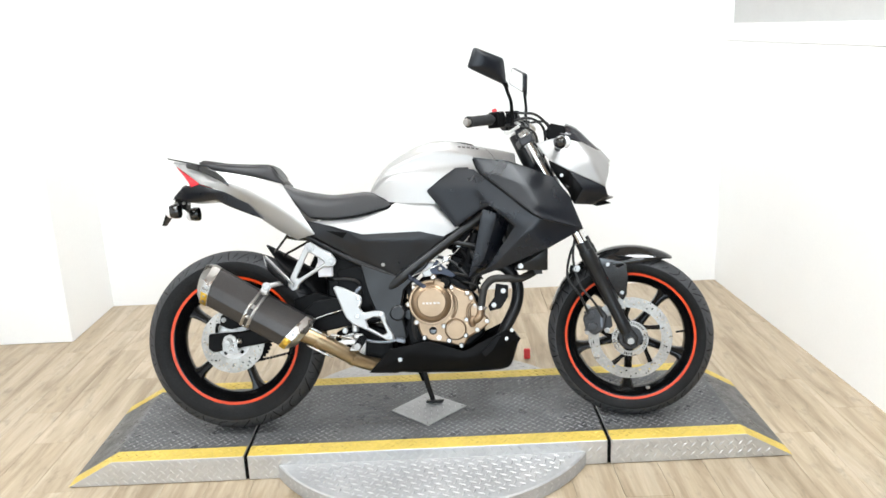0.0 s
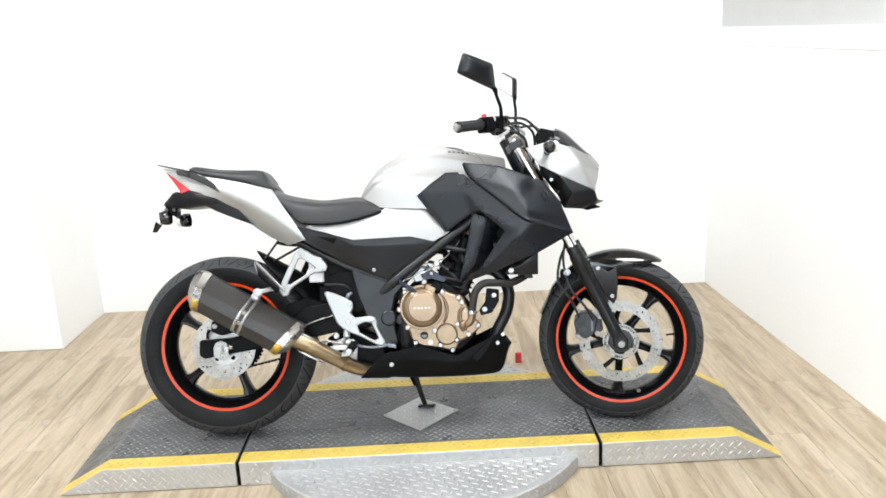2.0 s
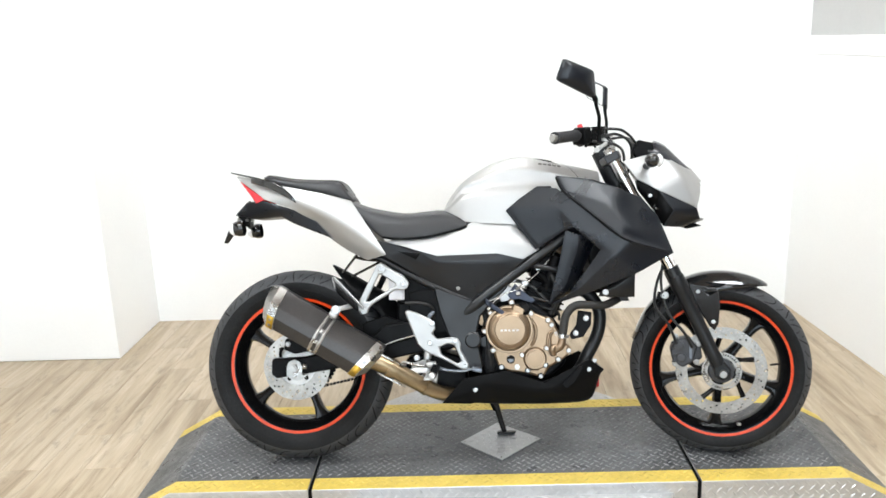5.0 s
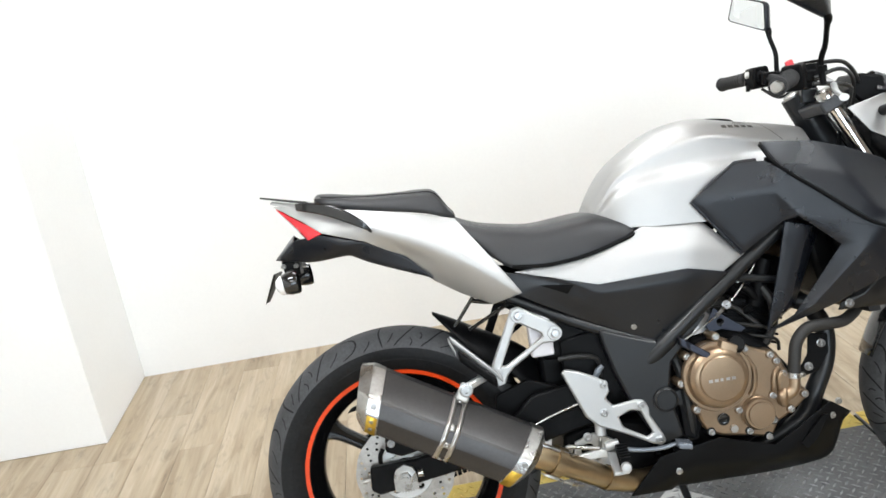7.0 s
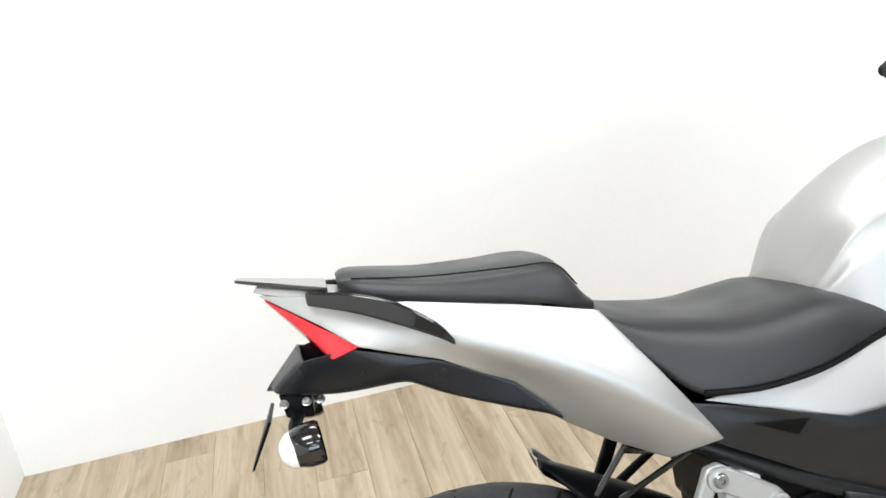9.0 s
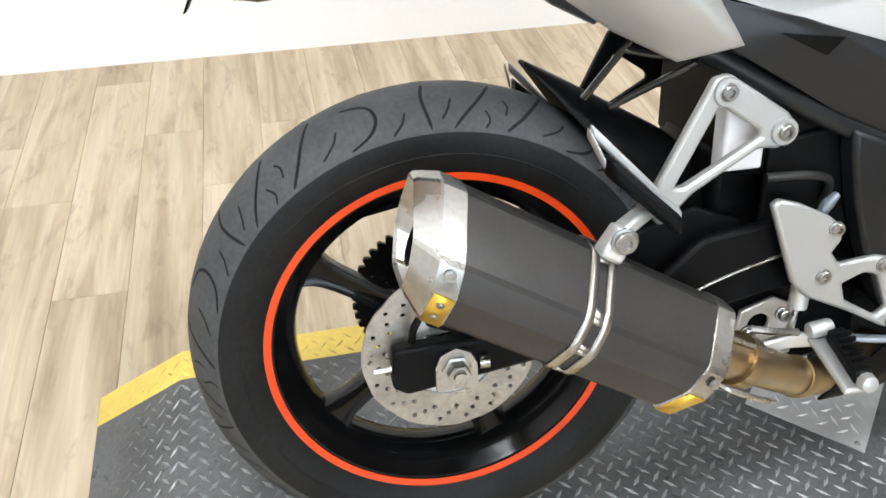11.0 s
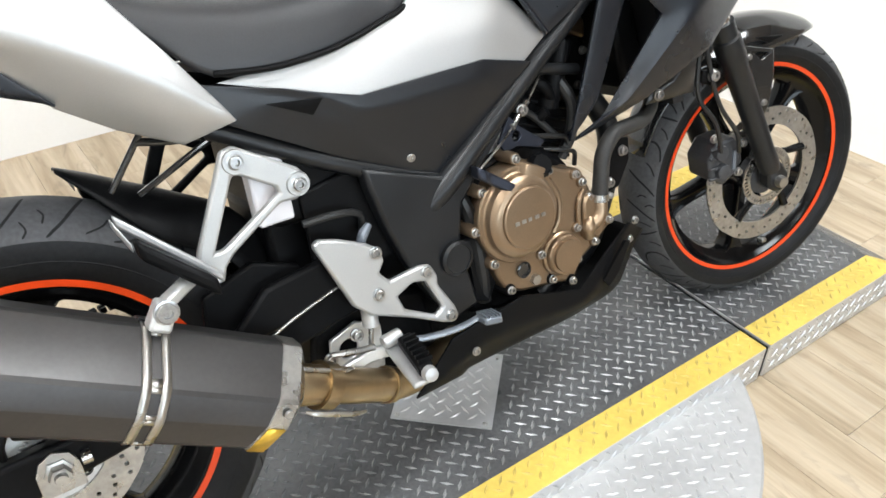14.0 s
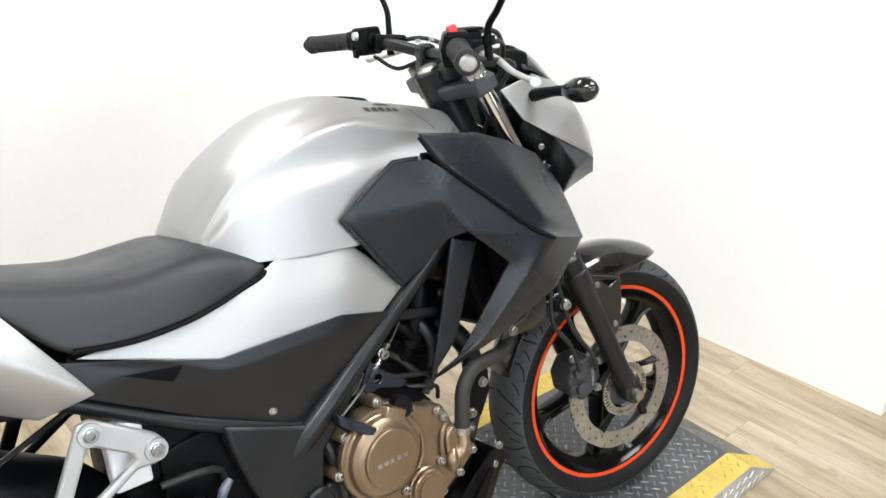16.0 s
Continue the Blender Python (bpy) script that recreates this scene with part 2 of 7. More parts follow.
def thing(name, bm, mat, label, category, kind="", group="", bevel=0.0, sharp=35, smooth=True):
    ob = part(name, bm, mat, None, bevel=bevel, sharp=sharp, smooth=smooth)
    return tagged(ob, label, category, group, kind)


def box(x0, x1, y0, y1, z0, z1, bm=None):
    bm = bm or bmesh.new()
    v = [bm.verts.new(p) for p in ((x0, y0, z0), (x1, y0, z0), (x1, y1, z0), (x0, y1, z0), (x0, y0, z1), (x1, y0, z1), (x1, y1, z1), (x0, y1, z1))]
    for f in ((0, 3, 2, 1), (4, 5, 6, 7), (0, 1, 5, 4), (1, 2, 6, 5), (2, 3, 7, 6), (3, 0, 4, 7)):
        bm.faces.new([v[i] for i in f])
    return bm


def basis_for(d):
    d = Vector(d).normalized()
    a = Vector((0, 0, 1)) if abs(d.z) < 0.9 else Vector((1, 0, 0))
    u = d.cross(a).normalized()
    return d, u, d.cross(u)


def rod(p0, p1, r0, r1=None, n=20, bm=None):
    """A closed round bar from p0 to p1."""
    return lathe([(0, 0), (r0, 0), (r0 if r1 is None else r1, 1), (0, 1)], p0, Vector(p1) - Vector(p0), n, bm, unit=False)


def lathe(profile, origin, axis, n=48, bm=None, unit=True, closed=False, start=0.0, stop=2 * math.pi):
    """A profile of (radius, height along the axis), turned round the axis."""
    bm = bm or bmesh.new()
    o = Vector(origin)
    d, u, v = basis_for(axis)
    k = 1.0 if unit else Vector(axis).length
    full = stop - start > 6.28
    rings = []
    cols = n if full else n + 1
    for r, h in profile:
        if r < 1e-7:
            rings.append([bm.verts.new(o + d * (h * k))] * cols)
        else:
            ring = []
            for i in range(cols):
                a = start + (stop - start) * i / n
                ring.append(bm.verts.new(o + d * (h * k) + (u * math.cos(a) + v * math.sin(a)) * r))
            rings.append(ring)
    pairs = list(zip(rings, rings[1:])) + ([(rings[-1], rings[0])] if closed else [])
    for a, b in pairs:
        for i in range(n):
            j = (i + 1) % cols
            f = [a[i], a[j], b[j], b[i]]
            f = [x for q, x in enumerate(f) if x not in f[:q]]
            if len(f) > 2:
                bm.faces.new(f)
    return bm


def catmull(pts, steps, closed=False):
    pts = [Vector(p) for p in pts]
    n = len(pts)
    out = []
    for i in range(n if closed else n - 1):
        p0 = pts[i - 1] if closed or i else pts[0] * 2 - pts[1]
        p1, p2 = pts[i], pts[(i + 1) % n]
        p3 = pts[(i + 2) % n] if closed or i + 2 < n else p2 * 2 - p1
        for s in range(steps):
            t = s / steps
            out.append(0.5 * ((2 * p1) + (p2 - p0) * t + (2 * p0 - 5 * p1 + 4 * p2 - p3) * t * t + (3 * p1 - p0 - 3 * p2 + p3) * t ** 3))
    if not closed:
        out.append(pts[-1])
    return out


def tube(pts, r, n=12, steps=6, bm=None, flat=1.0, side=None):
    """A round bar swept along a smooth path; r may be a list, one radius a point."""
    bm = bm or bmesh.new()
    rs = list(r) if isinstance(r, (list, tuple)) else [r] * len(pts)
    path = catmull(pts, steps) if steps > 1 else [Vector(p) for p in pts]
    radii = []
    for i in range(len(path)):
        q = i / max(steps, 1)
        a = min(int(q), len(rs) - 1)
        b = min(a + 1, len(rs) - 1)
        radii.append(rs[a] + (rs[b] - rs[a]) * (q - a))
    last = None
    rings = []
    for i, p in enumerate(path):
        d = (path[min(i + 1, len(path) - 1)] - path[max(i - 1, 0)]).normalized()
        if last is None:
            u = Vector(side).normalized() if side else basis_for(d)[1]
        else:
            u = last
        u = (u - d * u.dot(d)).normalized()
        last = u
        v = d.cross(u)
        rings.append([bm.verts.new(p + (u * math.cos(2 * math.pi * k / n) + v * math.sin(2 * math.pi * k / n) * flat) * radii[i]) for k in range(n)])
    for a, b in zip(rings, rings[1:]):
        for k in range(n):
            bm.faces.new((a[k], a[(k + 1) % n], b[(k + 1) % n], b[k]))
    bm.faces.new(rings[0][::-1])
    bm.faces.new(rings[-1])
    return bm


def plate(outline, y0, y1, holes=(), bm=None, round_steps=0):
    """A flat piece: an outline in (x, z), with holes, from y0 to y1."""
    bm = bm or bmesh.new()
    loops = [outline, *holes]
    if round_steps:
        loops[0] = [(p.x, p.y) for p in catmull([(x, z, 0) for x, z in outline], round_steps, True)]
    made = []
    for loop in loops:
        vs = [bm.verts.new((x, y0, z)) for x, z in loop]
        made.append([bm.edges.new((a, b)) for a, b in zip(vs, vs[1:] + vs[:1])])
    edges = [e for es in made for e in es]
    got = bmesh.ops.triangle_fill(bm, edges=edges, use_beauty=True, use_dissolve=False)
    faces = [f for f in got["geom"] if isinstance(f, bmesh.types.BMFace)]
    ext = bmesh.ops.extrude_face_region(bm, geom=faces)
    bmesh.ops.translate(bm, verts=[v for v in ext["geom"] if isinstance(v, bmesh.types.BMVert)], vec=(0, y1 - y0, 0))
    return bm


def ring2d(cx, cz, r, n=12, a0=0.0):
    return [(cx + r * math.cos(a0 + 2 * math.pi * i / n), cz + r * math.sin(a0 + 2 * math.pi * i / n)) for i in range(n)]


def loft(sections, steps=1, closed=True, caps=True, bm=None, ring_steps=1):
    """A skin over sections of equally many points, smoothed along and round."""
    bm = bm or bmesh.new()
    secs = [catmull(s, ring_steps, closed) if ring_steps > 1 else [Vector(p) for p in s] for s in sections]
    if steps > 1:
        lines = [catmull([s[i] for s in secs], steps) for i in range(len(secs[0]))]
        secs = [[l[j] for l in lines] for j in range(len(lines[0]))]
    rows = [[bm.verts.new(p) for p in s] for s in secs]
    n = len(rows[0])
    for a, b in zip(rows, rows[1:]):
        for i in range(n if closed else n - 1):
            bm.faces.new((a[i], a[(i + 1) % n], b[(i + 1) % n], b[i]))
    if caps:
        bm.faces.new(rows[0][::-1])
        bm.faces.new(rows[-1])
    return bm


def facets(verts, faces, bm=None, mirror=False, crease=0.4):
    """A folded sheet from named corners; mirror flips it to the other flank. Its rim keeps its corners when softened."""
    bm = bm or bmesh.new()
    v = {k: bm.verts.new((p[0], -p[1] if mirror else p[1], p[2])) for k, p in verts.items()}
    for f in faces:
        bm.faces.new([v[k] for k in f])
    for q in [q for q in v.values() if not q.link_faces]:
        bm.verts.remove(q)
    ce, cv = bm.edges.layers.float.new("crease_edge"), bm.verts.layers.float.new("crease_vert")
    for e in bm.edges:
        e[ce] = 1.0 if e.is_boundary else crease
    for q in bm.verts:
        q[cv] = 1.0 if q.is_boundary else 0.0
    return bm


def bolt(p, d, r, h, parent, mat, m=None, name="bolt", socket=True):
    """A hexagon-socket bolt head: washer face, head and sunk middle."""
    prof = [(0, 0), (r * 1.25, 0), (r * 1.25, h * 0.25), (r, h * 0.3), (r, h * 0.9), (r * 0.9, h)]
    prof += [(r * 0.5, h), (r * 0.45, h * 0.5), (0, h * 0.5)] if socket else [(0, h)]
    return part(name, lathe(prof, p, d, 12), mat, parent, m=m, sharp=30)


# ---- room ----
X_LEFT, X_COL, X_RIGHT, Y_BACK, Y_COL, Y_FRONT = -2.43, -1.815, 1.611, 1.648, 1.107, -6.2
thing("floor_slab", box(X_LEFT - 0.15, X_RIGHT + 1.6, Y_FRONT, Y_BACK + 0.15, -0.12, -0.004), M_JOINT, "dark subfloor showing as thin lines between planks", "floor", "structure")
thing("wall_north_upper", box(X_COL, X_RIGHT + 0.30, Y_BACK + 0.003, Y_BACK + 0.15, 2.352, CEIL), M_BACK, "warm brown wall above the white photo panels", "wall", "structure")
thing("wall_north", box(X_COL, X_RIGHT + 0.30, Y_BACK, Y_BACK + 0.15, 0, 2.35), M_WALL, "bright white painted back wall, smooth and bare", "wall", "structure")
thing("wall_column", box(X_LEFT, X_COL, Y_COL, Y_BACK + 0.15, 0, CEIL), M_WALL, "white painted boxed column in the corner", "column", "structure", bevel=0.004)
thing("wall_west_upper", box(X_LEFT - 0.15, X_LEFT - 0.003, Y_FRONT, Y_BACK + 0.15, 2.352, CEIL), M_BACK, "warm brown wall above the white photo panels", "wall", "structure")
thing("wall_west", box(X_LEFT - 0.15, X_LEFT, Y_FRONT, Y_BACK + 0.15, 0, 2.35), M_WALL, "white painted side wall with scuffs", "wall", "structure")
WIN = (-2.2, 2.4, 1.15, 2.75)
south = box(X_LEFT - 0.15, WIN[0], Y_FRONT - 0.15, Y_FRONT, 0, CEIL)
box(WIN[1], X_RIGHT + 1.6, Y_FRONT - 0.15, Y_FRONT, 0, CEIL, south)
box(WIN[0], WIN[1], Y_FRONT - 0.15, Y_FRONT, 0, WIN[2], south)
box(WIN[0], WIN[1], Y_FRONT - 0.15, Y_FRONT, WIN[3], CEIL, south)
thing("wall_south", south, M_BACK, "warm brown plain wall behind the photo bay", "wall", "structure")
win = thing("window_1", plate([(WIN[0], WIN[2]), (WIN[1], WIN[2]), (WIN[1], WIN[3]), (WIN[0], WIN[3])], Y_FRONT - 0.10, Y_FRONT - 0.05,
                              [[(WIN[0] + 0.05 + k * 1.15, WIN[2] + 0.05), (WIN[0] + 1.10 + k * 1.15, WIN[2] + 0.05), (WIN[0] + 1.10 + k * 1.15, WIN[3] - 0.05), (WIN[0] + 0.05 + k * 1.15, WIN[3] - 0.05)] for k in range(4)]),
            M_DARK, "wide high showroom window behind the photo bay", "window", "structure")
for k in range(4):
    pane = part("pane", box(WIN[0] + 0.05 + k * 1.15, WIN[0] + 1.10 + k * 1.15, Y_FRONT - 0.08, Y_FRONT - 0.074, WIN[2] + 0.05, WIN[3] - 0.05), M_GLASS, win, "clear window glass")
    pane.visible_shadow = False
# the side wall stops just out of view, so the shroud reflects darker walls
thing("wall_east", box(X_RIGHT, X_RIGHT + 0.033, -0.36, Y_BACK, 0, 1.32), M_WALL, "white painted low side wall", "wall", "structure")
thing("wall_cap", box(X_RIGHT - 0.003, X_RIGHT + 0.033, -0.36, Y_BACK, 1.3202, 1.41), M_WALL, "white ledge board capping the low wall", "trim", "structure", bevel=0.004)
thing("wall_east_upper", box(X_RIGHT + 0.035, X_RIGHT + 0.15, -0.36, Y_BACK + 0.15, 0, CEIL), M_SHADE_WALL, "wall set back above the ledge, its shade put into the grey", "wall", "structure")
# unseen brown walls added beyond it to keep the reflections dark
thing("wall_far_east", box(X_RIGHT + 1.45, X_RIGHT + 1.6, Y_FRONT, -1.6, 0, CEIL), M_BACK, "unseen warm brown plain wall", "wall", "structure")
thing("wall_beyond_east", box(X_RIGHT + 1.45, X_RIGHT + 1.6, -1.597, Y_BACK + 0.15, 0, CEIL), M_BACK, "unseen brown wall added past the low wall, darkens reflections", "wall", "structure")
thing("wall_beyond_north", box(X_RIGHT + 0.303, X_RIGHT + 1.447, Y_BACK, Y_BACK + 0.15, 0, CEIL), M_BACK, "unseen brown end wall added past the low wall", "wall", "structure")
# out of view; kept brown for the warm reflection on the tank's top
thing("ceiling", box(X_LEFT - 0.15, X_RIGHT + 1.6, Y_FRONT - 0.15, Y_BACK + 0.15, CEIL, CEIL + 0.1), M_CEIL, "plain brown ceiling, unseen, toned to reflect in the tank", "ceiling", "structure")
for lx, ly, _ in LAMP_PLACES:
    body = thing("ceiling_light", box(lx - 0.66, lx + 0.66, ly - 0.34, ly + 0.34, CEIL - 0.03, CEIL), M_CEIL, "flat rectangular ceiling light panel, lit", "ceiling light", group="ceiling lights", bevel=0.004)
    part("diffuser", box(lx - 0.6, lx + 0.6, ly - 0.275, ly + 0.275, CEIL - 0.036, CEIL - 0.031), M_LIGHT, body, "glowing white diffuser")

# the side wall runs a little out of square
for ob in bpy.data.objects:
    if ob.name in ("wall_east", "wall_cap", "wall_east_upper"):
        for v in ob.data.vertices:
            v.co.x += (Y_BACK - v.co.y) * 0.0466

# a framed board on the side wall
frame_ob = thing("picture_frame", plate([(-0.50, 0.090), (0.375, 0.090), (0.375, 1.25), (-0.50, 1.25)], 0.0, 0.03, [[(-0.435, 0.155), (0.310, 0.155), (0.310, 1.185), (-0.435, 1.185)]]), M_OLDWOOD,
                 "dark weathered wooden frame hung low on the wall", "picture frame", bevel=0.004)
FRAME_Y = 0.0
frame_ob.matrix_basis = pose(X_LEFT + 0.03, FRAME_Y, 0.0, 0, 0, 90)
part("panel", box(-0.435, 0.310, 0.012, 0.028, 0.155, 1.185), M_WALL, frame_ob, "white board inside the frame")

# ---- lift platform ----
H, TOPX, ENDX, YF, YB = 0.091, 1.072, 1.232, -0.280, 0.325
BAND, SEAM_L, SEAM_R = 0.068, -0.622, 0.607


def lozenge(bm, p, u, v, w, half, wide, high):
    """One raised tread mark: a long low diamond with a ridge."""
    a, b = p - u * half, p + u * half
    c, d = p - v * wide, p + v * wide
    r0, r1 = p - u * half * 0.5 + w * high, p + u * half * 0.5 + w * high
    vs = [bm.verts.new(q) for q in (a, c, b, d, r0, r1)]
    for f in ((0, 1, 5, 4), (1, 2, 5), (2, 3, 4, 5), (3, 0, 4)):
        bm.faces.new([vs[i] for i in f])


def tread(o, e1, e2, n1, n2, keep, pitch=0.0225, half=0.0128, wide=0.0034, high=0.0019):
    """Chequered tread over a plane from o along e1 and e2; keep(a, b) says where."""
    bm = bmesh.new()
    o, e1, e2 = Vector(o), Vector(e1).normalized(), Vector(e2).normalized()
    w = e1.cross(e2)
    if w.z < -0.01:
        w = -w
    span_a, span_b, step = n1 * 0.0295, n2 * 0.0295, pitch * 0.5 ** 0.5
    for i in range(int(span_a / step) + 1):
        for j in range(int(span_b / step) + 1):
            if (i + j) % 2:
                continue
            a, b = (i + 0.5) * step, (j + 0.5) * step
            if keep(a, b):
                s = 1 if i % 2 else -1
                u = (e1 + e2 * s).normalized()
                lozenge(bm, o + e1 * a + e2 * b + w * 0.0002, u, w.cross(u), w, half, wide, high)
    return bm


lift = tagged(new("motorcycle_lift"), "low black tread-plate motorcycle platform with yellow edges and aluminium sides", "platform")
lift.matrix_basis = pose(-0.008, 0, 0)


def deck(name, x0, x1, ramp0, ramp1):
    """One length of the platform: a solid with sloping ends where it meets the floor."""
    bm = bmesh.new()
    prof = [(x0, 0.0)] + ([(x0 + (ENDX - TOPX), H)] if ramp0 else [(x0, H)]) + ([(x1 - (ENDX - TOPX), H)] if ramp1 else [(x1, H)]) + [(x1, 0.0)]
    rows = [[bm.verts.new((x, y, max(z, 0.003))) for x, z in prof] for y in (YF, YF + BAND, YB - BAND, YB)]
    for k in range(3):
        for i in range(3):
            f = bm.faces.new((rows[k][i], rows[k][i + 1], rows[k + 1][i + 1], rows[k + 1][i]))
            flat_end = (i == 0 and not ramp0) or (i == 2 and not ramp1)
            f.material_index = 2 if flat_end else (1 if k != 1 else 0)
    for row in (rows[0], rows[-1]):
        bm.faces.new(row).material_index = 2
    return part(name, bm, [M_PLATE, M_YELLOW, M_ALU], lift, bevel=0.003, smooth=False)


GAP = 0.006
deck("ramp_deck", -ENDX, SEAM_L - GAP, True, False)
deck("centre_deck", SEAM_L + GAP, SEAM_R - GAP, False, False)
deck("ramp_deck", SEAM_R + GAP, ENDX, False, True)
part("seam_strip", box(SEAM_L - GAP, SEAM_L + GAP, YF + 0.004, YB - 0.004, 0.004, H - 0.008), M_BLACK, lift, "black gap between the decks")
part("seam_strip", box(SEAM_R - GAP, SEAM_R + GAP, YF + 0.004, YB - 0.004, 0.004, H - 0.008), M_BLACK, lift, "black gap between the decks")


def off_seam(x):
    return abs(x - SEAM_L) > 0.013 and abs(x - SEAM_R) > 0.013


def band_side(b):
    """True over the black field, False on a yellow band, None across an edge."""
    b = min(b, YB - YF - b)
    return False if 0.009 < b < BAND - 0.009 else True if b > BAND + 0.010 else None


P = 0.0295
n_x, n_y = int(2 * TOPX / P), int((YB - YF) / P) + 1
top = lambda inner: tread((-TOPX, YF, H), (1, 0, 0), (0, 1, 0), n_x, n_y, lambda a, b: band_side(b) == inner and off_seam(a - TOPX)
                          and not abs(a - TOPX + 0.003) + abs(b + YF - 0.008) < 0.15)
tagged(part("tread_pattern", top(True), M_TREAD, lift, "raised lozenge tread, worn, lit sides put into a paler grey", sharp=10), kind="stuff")
tagged(part("yellow_tread", top(False), M_YTREAD, lift, "yellow painted tread with worn tips", sharp=10), kind="stuff")
slope = Vector((ENDX - TOPX, 0, -H)).normalized()
for s in (-1, 1):
    for inner, mt, nm in ((True, M_TREAD, "tread_pattern"), (False, M_YTREAD, "yellow_tread")):
        bm = tread((s * TOPX, YF, H), (s * slope.x, 0, slope.z), (0, 1, 0), 6, n_y, lambda a, b: band_side(b) == inner and a < 0.172)
        tagged(part(nm, bm, mt, lift, sharp=10), kind="stuff")
bm = tread((-ENDX, YF, 0.004), (1, 0, 0), (0, 0, 1), int(2 * ENDX / P), 3, lambda a, b: off_seam(a - ENDX) and b < H - 0.01 and b < (min(a, 2 * ENDX - a) / (ENDX - TOPX)) * H - 0.018)
for v in bm.verts:
    v.co.y = YF - abs(v.co.y - YF) - 0.0003
tagged(part("side_tread", bm, M_ALU_TREAD, lift, "bright aluminium side tread", sharp=10), kind="stuff")

# the bare diamond-shaped pad under the side stand
pad = part("stand_pad", bmesh.new(), M_DISC, lift, "bare aluminium diamond pad, tread turned across")
bm = bmesh.new()
PAD = [(-0.142, 0.004), (-0.004, -0.127), (0.138, 0.016), (-0.008, 0.142)]
lo, hi = [bm.verts.new((x, y, H + 0.0006)) for x, y in PAD], [bm.verts.new((x, y, H + 0.0036)) for x, y in PAD]
bm.faces.new(hi)
for i in range(4):
    bm.faces.new((lo[i], lo[(i + 1) % 4], hi[(i + 1) % 4], hi[i]))
bmesh.ops.recalc_face_normals(bm, faces=bm.faces)
bm.to_mesh(pad.data)
bm.free()
e1 = (Vector((-0.004, -0.127, 0)) - Vector((-0.142, 0.004, 0)))
e2 = (Vector((-0.008, 0.142, 0)) - Vector((-0.142, 0.004, 0)))
bm = tread((-0.142, 0.004, H + 0.0036), e1, e2, 7, 7, lambda a, b: 0.008 < a < e1.length - 0.008 and 0.008 < b < e2.length - 0.008)
tagged(part("pad_tread", bm, M_DISC_TREAD, pad, sharp=10), kind="stuff")
for x, y in ((-0.127, 0.004), (0.122, 0.015), (-0.006, -0.110)):
    bolt((x, y, H + 0.003), (0, 0, 1), 0.004, 0.003, pad, M_STEEL, name="screw")

# the round turntable plate underneath
disc = thing("turntable", lathe([(0, 0), (0.605, 0), (0.605, 0.046), (0.600, 0.050), (0, 0.050)], (0, 0.028, 0.002), (0, 0, 1), 120), M_DISC, "round bare aluminium tread-plate turntable under the platform", "turntable", sharp=30)
bm = tread((-0.45, -0.95, 0.052), (1, 0.35, 0), (-0.35, 1, 0), 56, 60, lambda a, b: True, pitch=0.025, half=0.013, wide=0.0036, high=0.0024)
bmesh.ops.delete(bm, geom=[v for v in bm.verts if (v.co.x ** 2 + (v.co.y - 0.028) ** 2) ** 0.5 > 0.585 or YF - 0.005 < v.co.y < YB + 0.005], context="VERTS")
tagged(part("disc_tread", bm, M_DISC_TREAD, disc, sharp=10), kind="stuff")
bm = bmesh.new()
for i in range(120):
    a = math.pi * 2 * i / 120
    c, s = math.cos(a), math.sin(a)
    for zz, tl in ((0.018, 1), (0.036, -1)):
        lozenge(bm, Vector((0.6053 * c, 0.028 + 0.6053 * s, zz)), (Vector((-s, c, 0)) + Vector((0, 0, tl))).normalized(), (Vector((-s, c, 0)) - Vector((0, 0, tl))).normalized(), Vector((c, s, 0)), 0.009, 0.0025, 0.0012)
tagged(part("rim_tread", bm, M_DISC_TREAD, disc, sharp=10), kind="stuff")

# ---- motorcycle: x forward from the rear axle, y to its left, z up, before it leans on its stand ----
bike = tagged(new("motorcycle"), "silver and charcoal naked motorcycle on its side stand, orange rim stripes", "motorcycle")
bike.matrix_basis = pose(-0.6820, 0.0053, 0.403, -15.55, 0.25, -0.95)
# the front end is turned a little to the right about the steering axis
S_POINT, S_AXIS = Vector((1.368, 0, -0.03)), Vector((-math.sin(radians(25)), 0, math.cos(radians(25))))
STEER = Matrix.Translation(S_POINT) @ Matrix.Rotation(radians(-11), 4, S_AXIS) @ Matrix.Translation(-S_POINT)
BY = Vector((0, 1, 0))


def tyre_profile(radius, width, rim_r, across=60):
    """(share across, y, radius) from bead to bead: a round crown, then the sidewall."""
    half, crown = width / 2, width * 0.52
    prof = []
    for i in range(across + 1):
        s = -1 + 2 * i / across
        prof.append((s, *tyre_point(s, radius, half, crown, rim_r)))
    return prof


def tyre_point(s, radius, half, crown, rim_r):
    a = abs(s)
    shoulder = radius - crown * (1 - math.cos(radians(62))) * 0.9
    if a < 0.62:
        ang = a / 0.62 * radians(62)
        y, r = half * 0.95 * math.sin(ang) / math.sin(radians(62)), radius - crown * (1 - math.cos(ang)) * 0.9
    else:
        q = (a - 0.62) / 0.38
        y = half * (0.95 + 0.06 * math.sin(q * math.pi * 0.6) - 0.29 * q * q)
        r = shoulder + (rim_r - shoulder) * q
    return math.copysign(y, s), r


